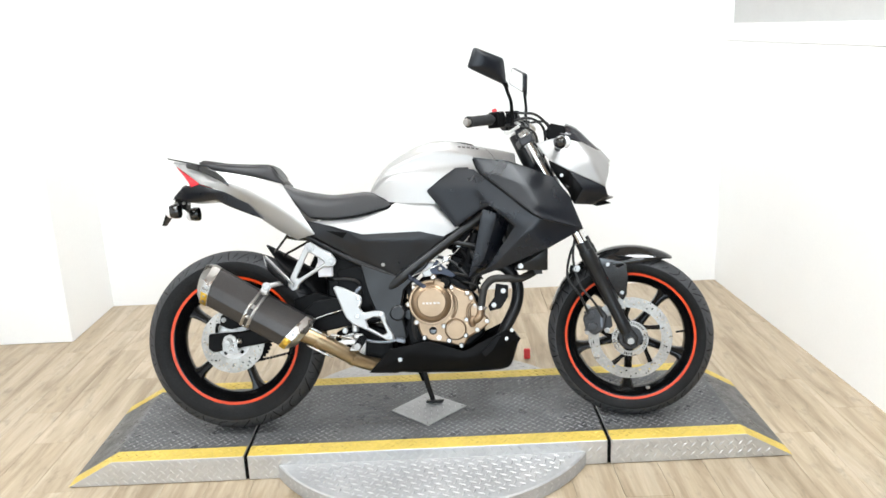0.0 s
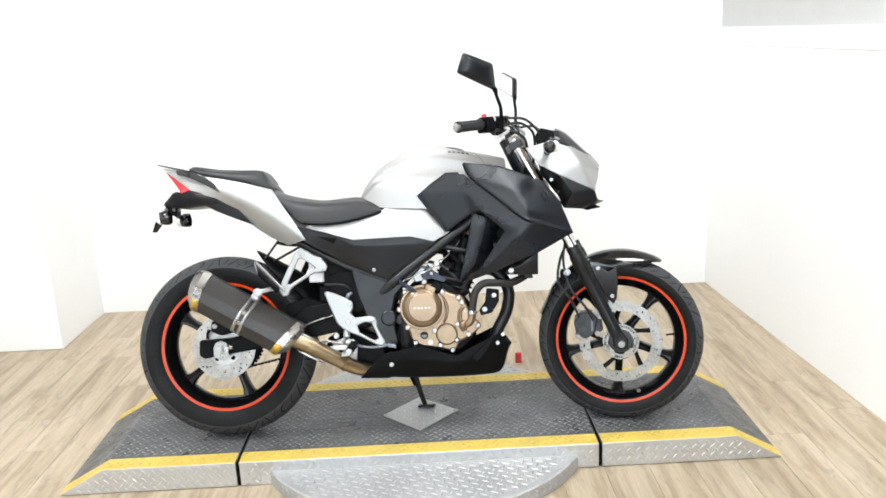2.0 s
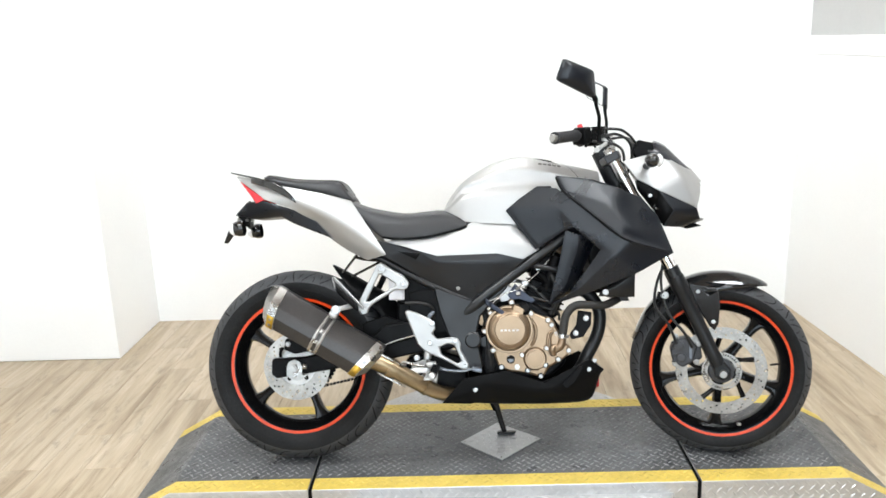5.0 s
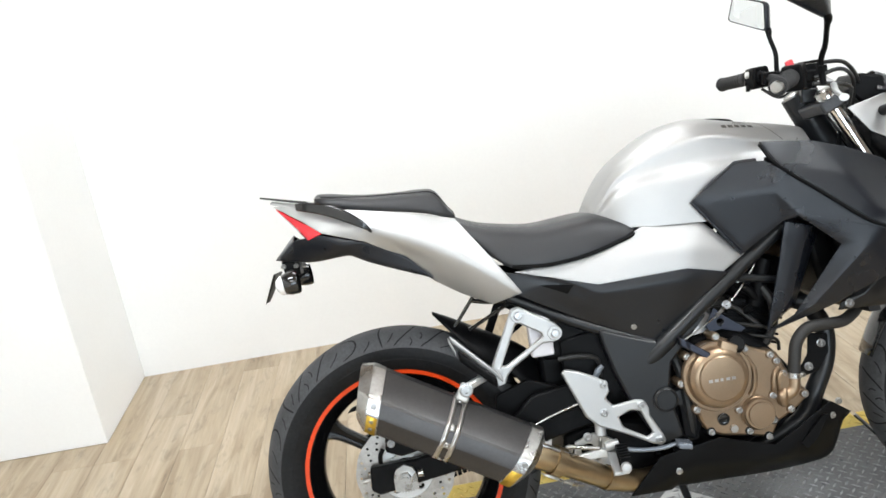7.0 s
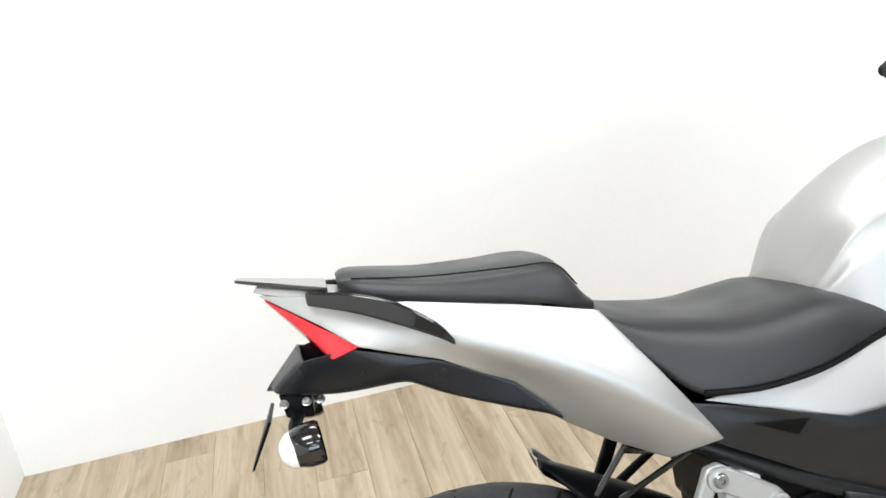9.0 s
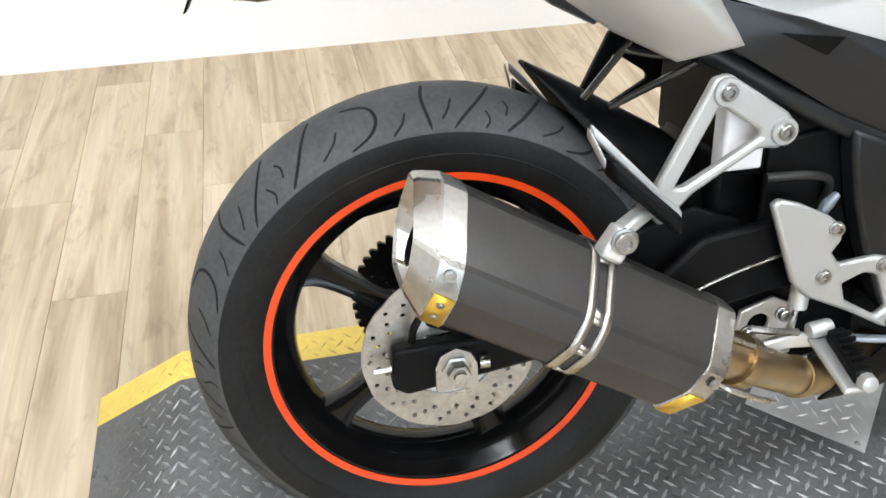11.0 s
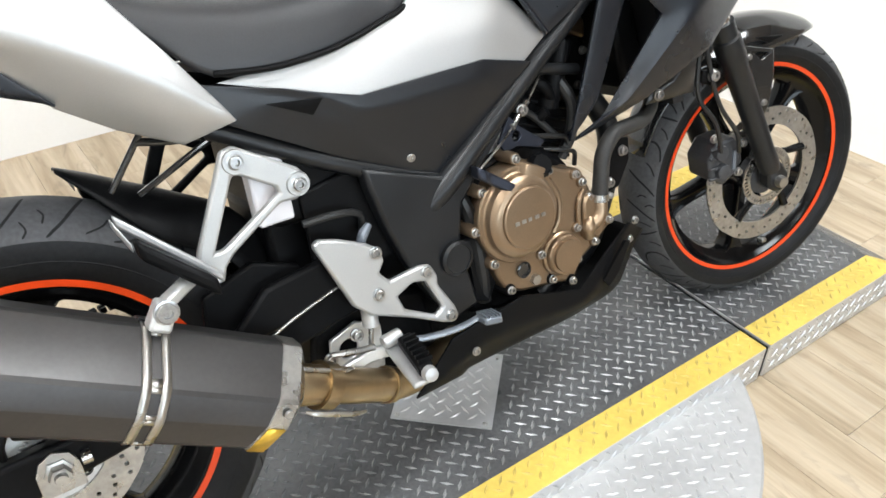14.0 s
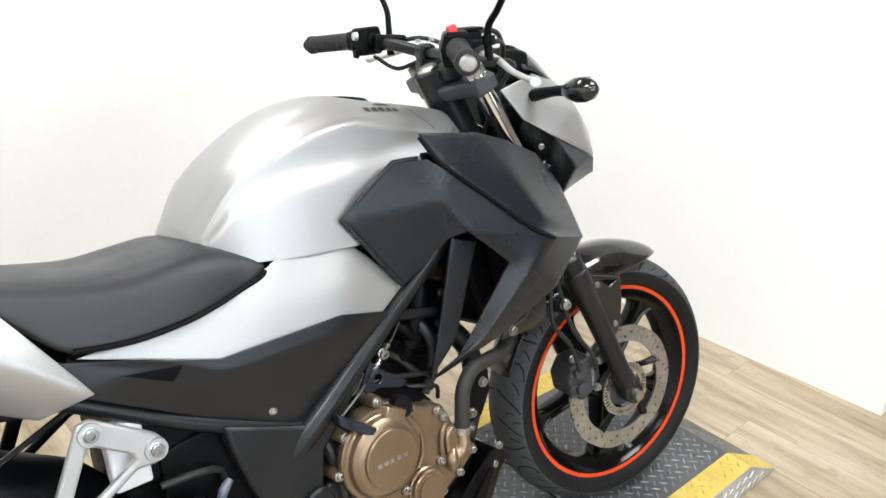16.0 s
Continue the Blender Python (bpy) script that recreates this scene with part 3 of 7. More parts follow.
def tyre(bm, cx, cz, radius, width, rim_r, n=200):
    prof = tyre_profile(radius, width, rim_r)
    rows = [[bm.verts.new((cx + r * math.cos(2 * math.pi * k / n), y, cz + r * math.sin(2 * math.pi * k / n))) for s, y, r in prof] for k in range(n)]
    for k in range(n):
        a, b = rows[k], rows[(k + 1) % n]
        for i in range(len(prof) - 1):
            f = bm.faces.new((a[i], a[i + 1], b[i + 1], b[i]))
            if abs(prof[i][0] + prof[i + 1][0]) / 2 > 0.62:
                f.material_index = 1
    return bm


# groove: list of (share across, share of a pitch), its width in metres
GROOVES = [([(0.14, 0.13), (0.22, 0.03), (0.38, 0.00), (0.52, 0.04), (0.60, 0.14)], 0.0042), ([(0.04, 0.26), (0.25, 0.31), (0.45, 0.37), (0.605, 0.44)], 0.0042), ([(0.06, 0.50), (0.30, 0.56), (0.605, 0.68)], 0.0038),
           ([(0.05, 0.78), (0.30, 0.80), (0.605, 0.78)], 0.0040), ([(0.36, 0.17), (0.46, 0.20), (0.56, 0.27)], 0.0028), ([(0.28, 0.46), (0.36, 0.44), (0.46, 0.45)], 0.0026), ([(0.42, 0.54), (0.52, 0.52), (0.60, 0.54)], 0.0026),
           ([(0.30, 0.68), (0.42, 0.70), (0.52, 0.73)], 0.0028), ([(0.40, 0.88), (0.50, 0.90), (0.60, 0.95)], 0.0028)]


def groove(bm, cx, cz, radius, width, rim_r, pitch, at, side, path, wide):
    """One tread groove: a dark strip curved over the crown, painting its shade."""
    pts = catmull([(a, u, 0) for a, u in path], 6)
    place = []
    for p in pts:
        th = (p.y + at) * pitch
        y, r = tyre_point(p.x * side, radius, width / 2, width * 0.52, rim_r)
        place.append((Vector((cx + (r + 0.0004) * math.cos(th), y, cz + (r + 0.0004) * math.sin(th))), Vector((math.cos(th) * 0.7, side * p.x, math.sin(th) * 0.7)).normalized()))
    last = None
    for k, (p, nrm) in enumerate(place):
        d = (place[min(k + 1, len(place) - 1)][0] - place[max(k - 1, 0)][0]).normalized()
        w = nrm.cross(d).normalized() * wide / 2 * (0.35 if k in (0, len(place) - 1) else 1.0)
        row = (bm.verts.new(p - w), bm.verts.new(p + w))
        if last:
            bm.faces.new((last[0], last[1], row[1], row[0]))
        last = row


def wheel(name, cx, cz, radius, width, rim_w, spoke0, m, pitches):
    hub = part(name, lathe([(0.018, -0.055), (0.034, -0.055), (0.036, -0.045), (0.030, -0.03), (0.030, 0.03), (0.036, 0.045), (0.034, 0.055), (0.018, 0.055)], (cx, 0, cz), BY, 40, closed=True), M_RIM, bike, m=m)
    part("tyre", tyre(bmesh.new(), cx, cz, radius, width, 0.222), [M_RUBBER, M_SIDEWALL], hub, "black road tyre with sweeping grooves", m=m, sharp=50)
    for s in (-1, 1):
        for share in (0.80,):
            y, r = tyre_point(s * share, radius, width / 2, width * 0.52, 0.222)
            part("sidewall_ridge", lathe([(r - 0.0012, y), (r, y + s * 0.0006), (r + 0.0012, y), (r, y - s * 0.001)], (cx, 0, cz), BY, 160, closed=True), M_SIDEWALL, hub, m=m)
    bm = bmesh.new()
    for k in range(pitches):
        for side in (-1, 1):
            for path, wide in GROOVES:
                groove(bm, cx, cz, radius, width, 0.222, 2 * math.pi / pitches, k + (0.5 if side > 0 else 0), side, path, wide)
    tagged(part("groove_strip", bm, M_GROOVE, hub, m=m), kind="stuff")
    w = rim_w / 2
    part("rim", lathe([(0.226, -w), (0.229, -w + 0.003), (0.226, -w + 0.010), (0.214, -w + 0.014), (0.200, -w * 0.45), (0.196, 0), (0.200, w * 0.45), (0.214, w - 0.014), (0.226, w - 0.010), (0.229, w - 0.003), (0.226, w),
                       (0.2145, w - 0.002), (0.2115, w - 0.006), (0.203, w - 0.018), (0.190, w * 0.4), (0.186, 0), (0.190, -w * 0.4), (0.203, -w + 0.018), (0.2115, -w + 0.006), (0.2145, -w + 0.002)], (cx, 0, cz), BY, 120, closed=True), M_RIM, hub, "gloss black cast rim", m=m)
    for s in (-1, 1):
        part("rim_stripe", lathe([(0.2276, s * (w + 0.0014)), (0.2174, s * (w - 0.0003)), (0.2174, s * (w + 0.0009)), (0.2276, s * (w + 0.0024))], (cx, 0, cz), BY, 160, closed=True), M_TAPE, hub, "bright orange rim stripe", m=m)
    for k in range(5):
        a = radians(spoke0 + 72 * k)
        d, e = Vector((math.cos(a), 0, math.sin(a))), Vector((-math.sin(a), 0, math.cos(a)))
        c = Vector((cx, 0, cz))
        secs = []
        for r, hw, t, bow in ((0.026, 0.030, 0.030, 0), (0.055, 0.017, 0.024, 0), (0.11, 0.0135, 0.021, 0), (0.165, 0.016, 0.020, 0), (0.19, 0.028, 0.022, 0), (0.2, 0.045, 0.024, 0)):
            p = c + d * r
            secs.append([p + e * hw + BY * t * 0.6, p + e * hw * 0.75 + BY * t, p + e * hw * 0.3 + BY * t * 0.82, p - e * hw * 0.3 + BY * t * 0.82, p - e * hw * 0.75 + BY * t, p - e * hw + BY * t * 0.6,
                         p - e * hw - BY * t * 0.6, p - e * hw * 0.75 - BY * t, p - e * hw * 0.3 - BY * t * 0.82, p + e * hw * 0.3 - BY * t * 0.82, p + e * hw * 0.75 - BY * t, p + e * hw - BY * t * 0.6])
        part("spoke", loft(secs, 3), M_RIM, hub, m=m, sharp=40)
    part("valve_stem", rod(c + Vector((0.186, -0.006, 0.01)), c + Vector((0.160, -0.012, 0.008)), 0.004, 0.003, 10), M_BLACK, hub, m=m)
    return hub


def brake_disc(cx, y, cz, r0, r1, waves, rows, holes, parent, m, carrier=True):
    """A drilled rotor with a gently scalloped rim."""
    out = []
    for i in range(180):
        a = 2 * math.pi * i / 180
        r = r1 - 0.0014 * (1 - abs(math.cos(a * waves / 2)))
        out.append((cx + r * math.cos(a), cz + r * math.sin(a)))
    cut = [ring2d(cx, cz, r0, 60)]
    for rr, off in rows:
        for i in range(holes):
            a = 2 * math.pi * (i + off) / holes
            cut.append(ring2d(cx + rr * math.cos(a), cz + rr * math.sin(a), 0.0034, 8))
    return part("brake_disc", plate(out, y - 0.002, y + 0.002, cut), M_ROTOR, parent, "drilled steel brake disc", m=m, sharp=30)


# --- rear wheel ---
rear = wheel("rear_wheel", 0, 0, 0.318, 0.150, 0.110, 147, None, 7)
rd = brake_disc(0, -0.078, 0, 0.062, 0.111, 12, ((0.100, 0.0), (0.091, 0.33), (0.082, 0.66)), 18, rear, None)
part("disc_carrier", plate(ring2d(0, 0, 0.066, 40), -0.076, -0.070, [ring2d(0, 0, 0.030, 24)] + [ring2d(0.048 * math.cos(radians(a)), 0.048 * math.sin(radians(a)), 0.008, 10) for a in range(20, 380, 72)]), M_CAST, rd, "pale disc carrier")
teeth = []
for i in range(88):
    a = math.pi * 2 * i / 88
    teeth.append(((0.042 if i % 2 else 0.046) * math.cos(a), (0.042 if i % 2 else 0.046) * math.sin(a)))
part("sensor_ring", plate(teeth, -0.088, -0.084, [ring2d(0, 0, 0.034, 30)]), M_STEEL, rd, "toothed sensor ring")
part("axle", lathe([(0, -0.142), (0.0075, -0.142), (0.0085, -0.134), (0.0085, 0.14), (0, 0.14)], (0, 0, 0), BY, 16), M_STEEL, rear)
part("axle_nut", lathe([(0.008, -0.134), (0.013, -0.134), (0.014, -0.130), (0.014, -0.122), (0.018, -0.121), (0.018, -0.118), (0.008, -0.118)], (0, 0, 0), BY, 6, closed=True), M_STEEL, rear, "zinc axle nut", sharp=20)
spk = [(0.107 if i % 3 else 0.099) for i in range(132)]
part("sprocket", plate([(spk[i] * math.cos(2 * math.pi * i / 132), spk[i] * math.sin(2 * math.pi * i / 132)) for i in range(132)], 0.078, 0.085, [ring2d(0, 0, 0.05, 30)] + [ring2d(0.075 * math.cos(a), 0.075 * math.sin(a), 0.015, 12) for a in (0.3, 1.56, 2.81, 4.07, 5.33)]), M_DARK, rear, "dark chain sprocket")

# --- swingarm with chain ---
for s in (-1, 1):
    y0, y1 = (-0.112, -0.086) if s < 0 else (0.094, 0.120)
    arm = [(-0.075, 0.030), (-0.078, -0.022), (-0.060, -0.034), (0.05, -0.018), (0.25, 0.010), (0.40, 0.040), (0.55, 0.060), (0.62, 0.075), (0.62, 0.112), (0.50, 0.118), (0.36, 0.108), (0.18, 0.066), (0.03, 0.034)]
    sw = part("swingarm_leg", plate(arm, y0, y1), M_DARK, bike, "satin black box-section swingarm", bevel=0.006)
    adj = part("chain_adjuster", plate([(-0.026, -0.030), (0.026, -0.030), (0.026, 0.004), (0.018, 0.020), (0.0, 0.028), (-0.018, 0.020), (-0.026, 0.004)], y0 - 0.006 if s < 0 else y1, y0 - 0.001 if s < 0 else y1 + 0.005, [ring2d(0, 0, 0.0095, 16)]), M_STEEL, sw, "zinc adjuster plate", bevel=0.001)
    part("adjuster_tab", rod((0.028, y0 - 0.004, 0.004), (0.040, y0 - 0.004, 0.004), 0.009, 0.009, 12) if s < 0 else rod((0.028, y1 + 0.004, 0.004), (0.040, y1 + 0.004, 0.004), 0.009, 0.009, 12), M_STEEL, adj)
    part("adjuster_bolt", rod((-0.075, (y0 + y1) / 2, 0.0), (-0.098, (y0 + y1) / 2, -0.002), 0.004, 0.004, 10), M_STEEL, sw)
part("swingarm_bridge", loft([[(0.42, y, 0.11), (0.56, y, 0.12), (0.56, y, 0.06), (0.42, y, 0.03)] for y in (-0.09, -0.03, 0.03, 0.1)]), M_DARK, bike, bevel=0.008)
# chain guard and tensioned cover in front of the wheel on the near flank
part("swingarm_cover", plate([(0.215, 0.060), (0.30, 0.135), (0.40, 0.148), (0.445, 0.140), (0.455, 0.115), (0.42, 0.098), (0.33, 0.075)], -0.128, -0.112), M_BLACK, bike, "ribbed black plastic swingarm cover", bevel=0.006)
bolt((0.423, -0.128, 0.122), (0, -1, 0), 0.010, 0.006, bike, M_DARK)
part("cover_rib", tube([(0.245, -0.130, 0.048), (0.33, -0.130, 0.082), (0.435, -0.128, 0.110)], 0.0022, 8), M_STEEL, bike)
for a, b in (((-0.01, 0.081, -0.103), (0.62, 0.081, 0.03)), ((-0.01, 0.081, 0.103), (0.62, 0.081, 0.115))):
    bm = bmesh.new()
    a, b = Vector(a), Vector(b)
    d = (b - a).normalized()
    nlink = int((b - a).length / 0.0127)
    for i in range(nlink):
        p = a + d * 0.0127 * (i + 0.5)
        off = 0.004 if i % 2 else 0.007
        for sy in (-off, off):
            rod(p + Vector((0, sy - 0.001, 0)) - d * 0.004, p + Vector((0, sy + 0.001, 0)) + d * 0.004, 0.0048, 0.0048, 6, bm)
    tagged(part("chain_run", bm, M_DARK, bike, "oiled drive chain"), kind="stuff")

part("chain_guard", plate([(-0.129, 0.108), (-0.117, 0.120), (-0.020, 0.146), (0.20, 0.152), (0.45, 0.136), (0.45, 0.118), (0.20, 0.134), (-0.020, 0.128)], 0.098, 0.112), M_BLACK, bike, "slim black chain guard", bevel=0.003)
# black block added to close the view between hugger and swingarm cover
part("swingarm_filler", plate([(0.215, 0.075), (0.225, 0.140), (0.300, 0.165), (0.365, 0.140), (0.350, 0.070)], -0.098, -0.084), M_BLACK, bike, bevel=0.004)

# --- rear hugger ---
secs = []
for x, z, w, drop in ((0.115, 0.334, 0.012, 0.003), (0.150, 0.316, 0.050, 0.018), (0.205, 0.285, 0.078, 0.040), (0.260, 0.254, 0.085, 0.055), (0.315, 0.218, 0.086, 0.058), (0.350, 0.160, 0.086, 0.058), (0.366, 0.090, 0.084, 0.055)):
    u = Vector((x, 0, z)).normalized()
    c = Vector((x, 0, z))
    secs.append([c + Vector((0, y * w, 0)) - u * (abs(y) ** 2.6 * drop) for y in (-1, -0.85, -0.6, -0.3, 0, 0.3, 0.6, 0.85, 1)])
part("rear_hugger", loft(secs, 3, closed=False, caps=False), M_BLACK, bike, "black plastic rear mudguard", solid=0.003)

# --- muffler ---
A0, A1 = Vector((0.267, -0.202, 0.028)), Vector((-0.060, -0.202, 0.222))
ax = (A1 - A0).normalized()
nn = Vector((ax.z, 0, -ax.x))
nn = nn if nn.z > 0 else -nn
L_CAN = (A1 - A0).length


def hexring(t, scale, shift=0.0, skew=0.0, yo=0.0):
    """The can's six-sided section with softened corners, at t metres along it."""
    pts = []
    corners = [(-0.035, 0.061), (0.0, 0.061), (0.057, 0.010), (0.062, -0.024), (0.042, -0.063), (-0.030, -0.063), (-0.062, -0.024), (-0.058, 0.012)]
    n = len(corners)
    for i in range(n):
        p0, p1, p2 = corners[i - 1], corners[i], corners[(i + 1) % n]
        for q in (0, 1, 2):
            r = 0.15
            a = (p1[0] + (p0[0] - p1[0]) * r, p1[1] + (p0[1] - p1[1]) * r)
            b = (p1[0] + (p2[0] - p1[0]) * r, p1[1] + (p2[1] - p1[1]) * r)
            m = ((a[0] + b[0]) * 0.25 + p1[0] * 0.5, (a[1] + b[1]) * 0.25 + p1[1] * 0.5)
            x = (a, m, b)[q]
            pts.append(A0 + ax * (t + skew * x[1] * scale) - BY * (x[0] * scale + yo) + nn * (x[1] * scale + shift))
    return pts


can = part("muffler", loft([hexring(0.030, 1.0, skew=-0.25), hexring(L_CAN - 0.047, 1.0, skew=0.22)], 4), M_CAN, bike, "dark titanium six-sided exhaust can, slightly sooty", sharp=12)
part("front_cap", loft([hexring(-0.012, 0.62, skew=-0.25), hexring(0.000, 0.90, skew=-0.25), hexring(0.006, 1.02, skew=-0.25), hexring(0.031, 1.03, skew=-0.25), hexring(0.032, 1.0, skew=-0.25)]), M_STEEL, can, "bare steel front cap", sharp=12)
part("rear_cap", loft([hexring(L_CAN - 0.049, 1.0, skew=0.22), hexring(L_CAN - 0.048, 1.03, skew=0.22), hexring(L_CAN - 0.022, 1.02, skew=0.22), hexring(L_CAN - 0.002, 0.84, skew=0.30, yo=-0.010), hexring(L_CAN + 0.002, 0.78, skew=0.30, yo=-0.010), hexring(L_CAN - 0.002, 0.72, skew=0.30, yo=-0.010), hexring(L_CAN - 0.035, 0.6, skew=0.3)]), M_STEEL, can, "folded bare steel end cap", sharp=12)
part("outlet", lathe([(0.026, L_CAN - 0.06), (0.030, L_CAN - 0.06), (0.030, L_CAN - 0.012), (0.026, L_CAN - 0.012)], A0, ax, 32, closed=True), M_DARK, can, "sooty outlet tube")
for t, yy, nz in ((0.016, -0.064, -0.005), (L_CAN - 0.036, -0.0625, -0.004)):
    bolt(A0 + ax * t + BY * (yy - 0.0215 if yy > -0.05 else yy) * 1.0 + nn * nz * (1 if yy < -0.05 else 0.98), (-BY * 0.8 + nn * 0.6) if yy > -0.05 else -BY, 0.005, 0.003, can, M_BOLT, name="rivet", socket=False)
# gilt plate on the end cap's lower fold
cap = hexring(L_CAN - 0.046, 1.035, skew=0.22)
cap2 = hexring(L_CAN - 0.024, 1.03, skew=0.22)
i0, i1 = 10, 13
bm = bmesh.new()
q = [bm.verts.new(p) for p in (cap[i0] - BY * 0.0015, cap[i1] - BY * 0.0015, cap2[i1] - BY * 0.0015, cap2[i0] - BY * 0.0015)]
bm.faces.new(q)
gp = part("cap_plate", bm, M_YGOLD, can, "gilt name plate, blank", solid=0.0015)
for f in (0.28, 0.72):
    p = (cap[i0].lerp(cap[i1], f) + cap2[i0].lerp(cap2[i1], f)) / 2
    bolt(p - BY * 0.002, (-BY - nn * 0.9), 0.004, 0.002, gp, M_BOLT, name="rivet", socket=False)
fr, fr2 = hexring(0.008, 1.045, skew=-0.25), hexring(0.030, 1.045, skew=-0.25)
bm = bmesh.new()
bm.faces.new([bm.verts.new(p - BY * 0.0008) for p in (fr[10], fr[13], fr2[13], fr2[10])])
part("cap_plate", bm, M_YGOLD, can, "gilt lower fold of the front cap", solid=0.001)
# strap with a long slot
T_S = 0.178
bm = bmesh.new()
lo_a, lo_b, hi_a, hi_b = hexring(T_S - 0.016, 1.02), hexring(T_S - 0.006, 1.02), hexring(T_S + 0.006, 1.02), hexring(T_S + 0.016, 1.02)
n = len(lo_a)
for rows in ((lo_a, lo_b), (hi_a, hi_b)):
    va, vb = [bm.verts.new(p) for p in rows[0]], [bm.verts.new(p) for p in rows[1]]
    for i in range(n):
        bm.faces.new((va[i], va[(i + 1) % n], vb[(i + 1) % n], vb[i]))
for i in (k for k in range(24) if k % 3 != 2):
    a, b, c, d = lo_b[i], lo_b[(i + 1) % n], hi_a[(i + 1) % n], hi_a[i]
    bm.faces.new([bm.verts.new(p) for p in (a, b, c, d)])
strap = part("muffler_strap", bm, M_STEEL, bike, "slotted bright steel exhaust strap", solid=0.0025, sharp=25)
top_p = A0 + ax * T_S + nn * 0.066 + BY * 0.0
ear = part("strap_ear", loft([[top_p + ax * a + nn * b + BY * 0.006 for a, b in ((-0.014, -0.006), (0.014, -0.006), (0.012, 0.030), (-0.012, 0.030))], [top_p + ax * a + nn * b - BY * 0.020 for a, b in ((-0.014, -0.006), (0.014, -0.006), (0.012, 0.030), (-0.012, 0.030))]]), M_CAST, strap, bevel=0.005)
bolt(top_p + nn * 0.020 - BY * 0.020, -BY, 0.012, 0.008, ear, M_BOLT)
part("hanger_link", loft([[top_p + nn * 0.02 + BY * y + Vector((0, 0, z)) for y, z in ((-0.012, -0.008), (0.012, -0.008), (0.012, 0.008), (-0.012, 0.008))], [Vector((0.215, -0.165 + y, 0.205 + z)) for y, z in ((-0.012, -0.008), (0.012, -0.008), (0.012, 0.008), (-0.012, 0.008))]]), M_CAST, strap, bevel=0.004)

# --- tail pipe and header ---
part("tail_pipe", tube([(0.262, -0.196, 0.036), (0.30, -0.194, 0.018), (0.345, -0.185, -0.008), (0.40, -0.168, -0.042), (0.46, -0.140, -0.078), (0.53, -0.10, -0.100), (0.62, -0.05, -0.105)], [0.031, 0.028, 0.026, 0.025, 0.024, 0.024, 0.024], 24), M_GOLD, bike, "heat-tinted golden exhaust pipe")
part("pipe_collar", lathe([(0.028, -0.010), (0.033, -0.010), (0.033, 0.012), (0.028, 0.012)], (0.325, -0.189, 0.003), (0.80, 0.17, -0.55), 28, closed=True), M_GOLD, bike)
part("pipe_collar", lathe([(0.0245, -0.006), (0.0275, -0.006), (0.0275, 0.006), (0.0245, 0.006)], (0.432, -0.155, -0.062), (0.80, 0.36, -0.52), 28, closed=True), M_GOLD, bike)
for oz, oy in ((0.030, -0.005), (-0.031, -0.020)):
    sp = part("exhaust_spring", tube([(0.285, -0.20 + oy, 0.026 + oz), (0.30, -0.205 + oy, 0.018 + oz), (0.352, -0.195 + oy, -0.012 + oz), (0.372, -0.186 + oy, -0.022 + oz)], [0.0018, 0.0034, 0.0034, 0.0018], 8), M_STEEL, bike, "steel retaining spring")
part("coolant_hose", tube([(1.075, -0.080, 0.215), (1.046, -0.105, 0.199), (1.007, -0.125, 0.186), (0.959, -0.142, 0.189), (0.914, -0.150, 0.188), (0.886, -0.152, 0.162), (0.876, -0.153, 0.125), (0.870, -0.153, 0.086)], 0.0132, 20), M_HOSE, bike, "satin grey-black coolant hose")
part("downpipe", tube([(0.90, -0.02, 0.24), (0.965, -0.03, 0.225), (1.005, -0.035, 0.165), (1.000, -0.040, 0.095), (0.965, -0.045, 0.025), (0.92, -0.045, -0.045), (0.80, -0.045, -0.095)], 0.021, 20), M_FRAME, bike, "dark exhaust downpipe")
hc = part("hose_clamp", lathe([(0.0134, -0.006), (0.0152, -0.006), (0.0152, 0.006), (0.0134, 0.006)], (0.8705, -0.153, 0.092), (0.12, 0, 1), 24, closed=True), M_STEEL, bike, "steel hose clamp")
bolt((0.884, -0.160, 0.092), (0.5, -1, 0), 0.005, 0.007, hc, M_BOLT)
part("coolant_elbow", tube([(0.870, -0.153, 0.088), (0.866, -0.154, 0.066), (0.854, -0.153, 0.054), (0.840, -0.146, 0.050)], [0.0125, 0.0135, 0.0130, 0.0135], 16), M_BRONZE, bike, "bronze coolant elbow")

# --- engine ---
eng = part("engine", loft([[(x, y, z) for x, z in ((0.600, 0.02), (0.62, 0.12), (0.665, 0.20), (0.76, 0.215), (0.83, 0.17), (0.885, 0.10), (0.885, 0.0), (0.83, -0.045), (0.68, -0.055), (0.62, -0.04))] for y in (-0.112, -0.06, 0.06, 0.115)]), M_DARK, bike, "dark single-cylinder engine", bevel=0.012)
case = [(0.648, 0.056), (0.640, 0.100), (0.646, 0.150), (0.680, 0.188), (0.728, 0.196), (0.768, 0.178), (0.800, 0.160), (0.842, 0.148), (0.858, 0.110), (0.876, 0.074), (0.898, 0.056), (0.894, 0.034), (0.864, 0.012), (0.826, -0.008), (0.808, -0.040), (0.762, -0.028), (0.700, -0.018), (0.668, -0.004), (0.655, 0.026)]
cover = part("clutch_cover", plate(case, -0.146, -0.110), M_BRONZE, eng, "bronze painted engine side cover", bevel=0.006)
part("clutch_bulge", lathe([(0.0765, 0.0), (0.0765, 0.010), (0.0745, 0.013), (0.0690, 0.013), (0.0670, 0.015), (0.0640, 0.024), (0.0580, 0.030), (0.0520, 0.0325), (0.0, 0.033)], (0.702, -0.145, 0.117), -BY, 80), M_BRONZE, cover, "domed bronze clutch cover with a stepped rim", sharp=25)
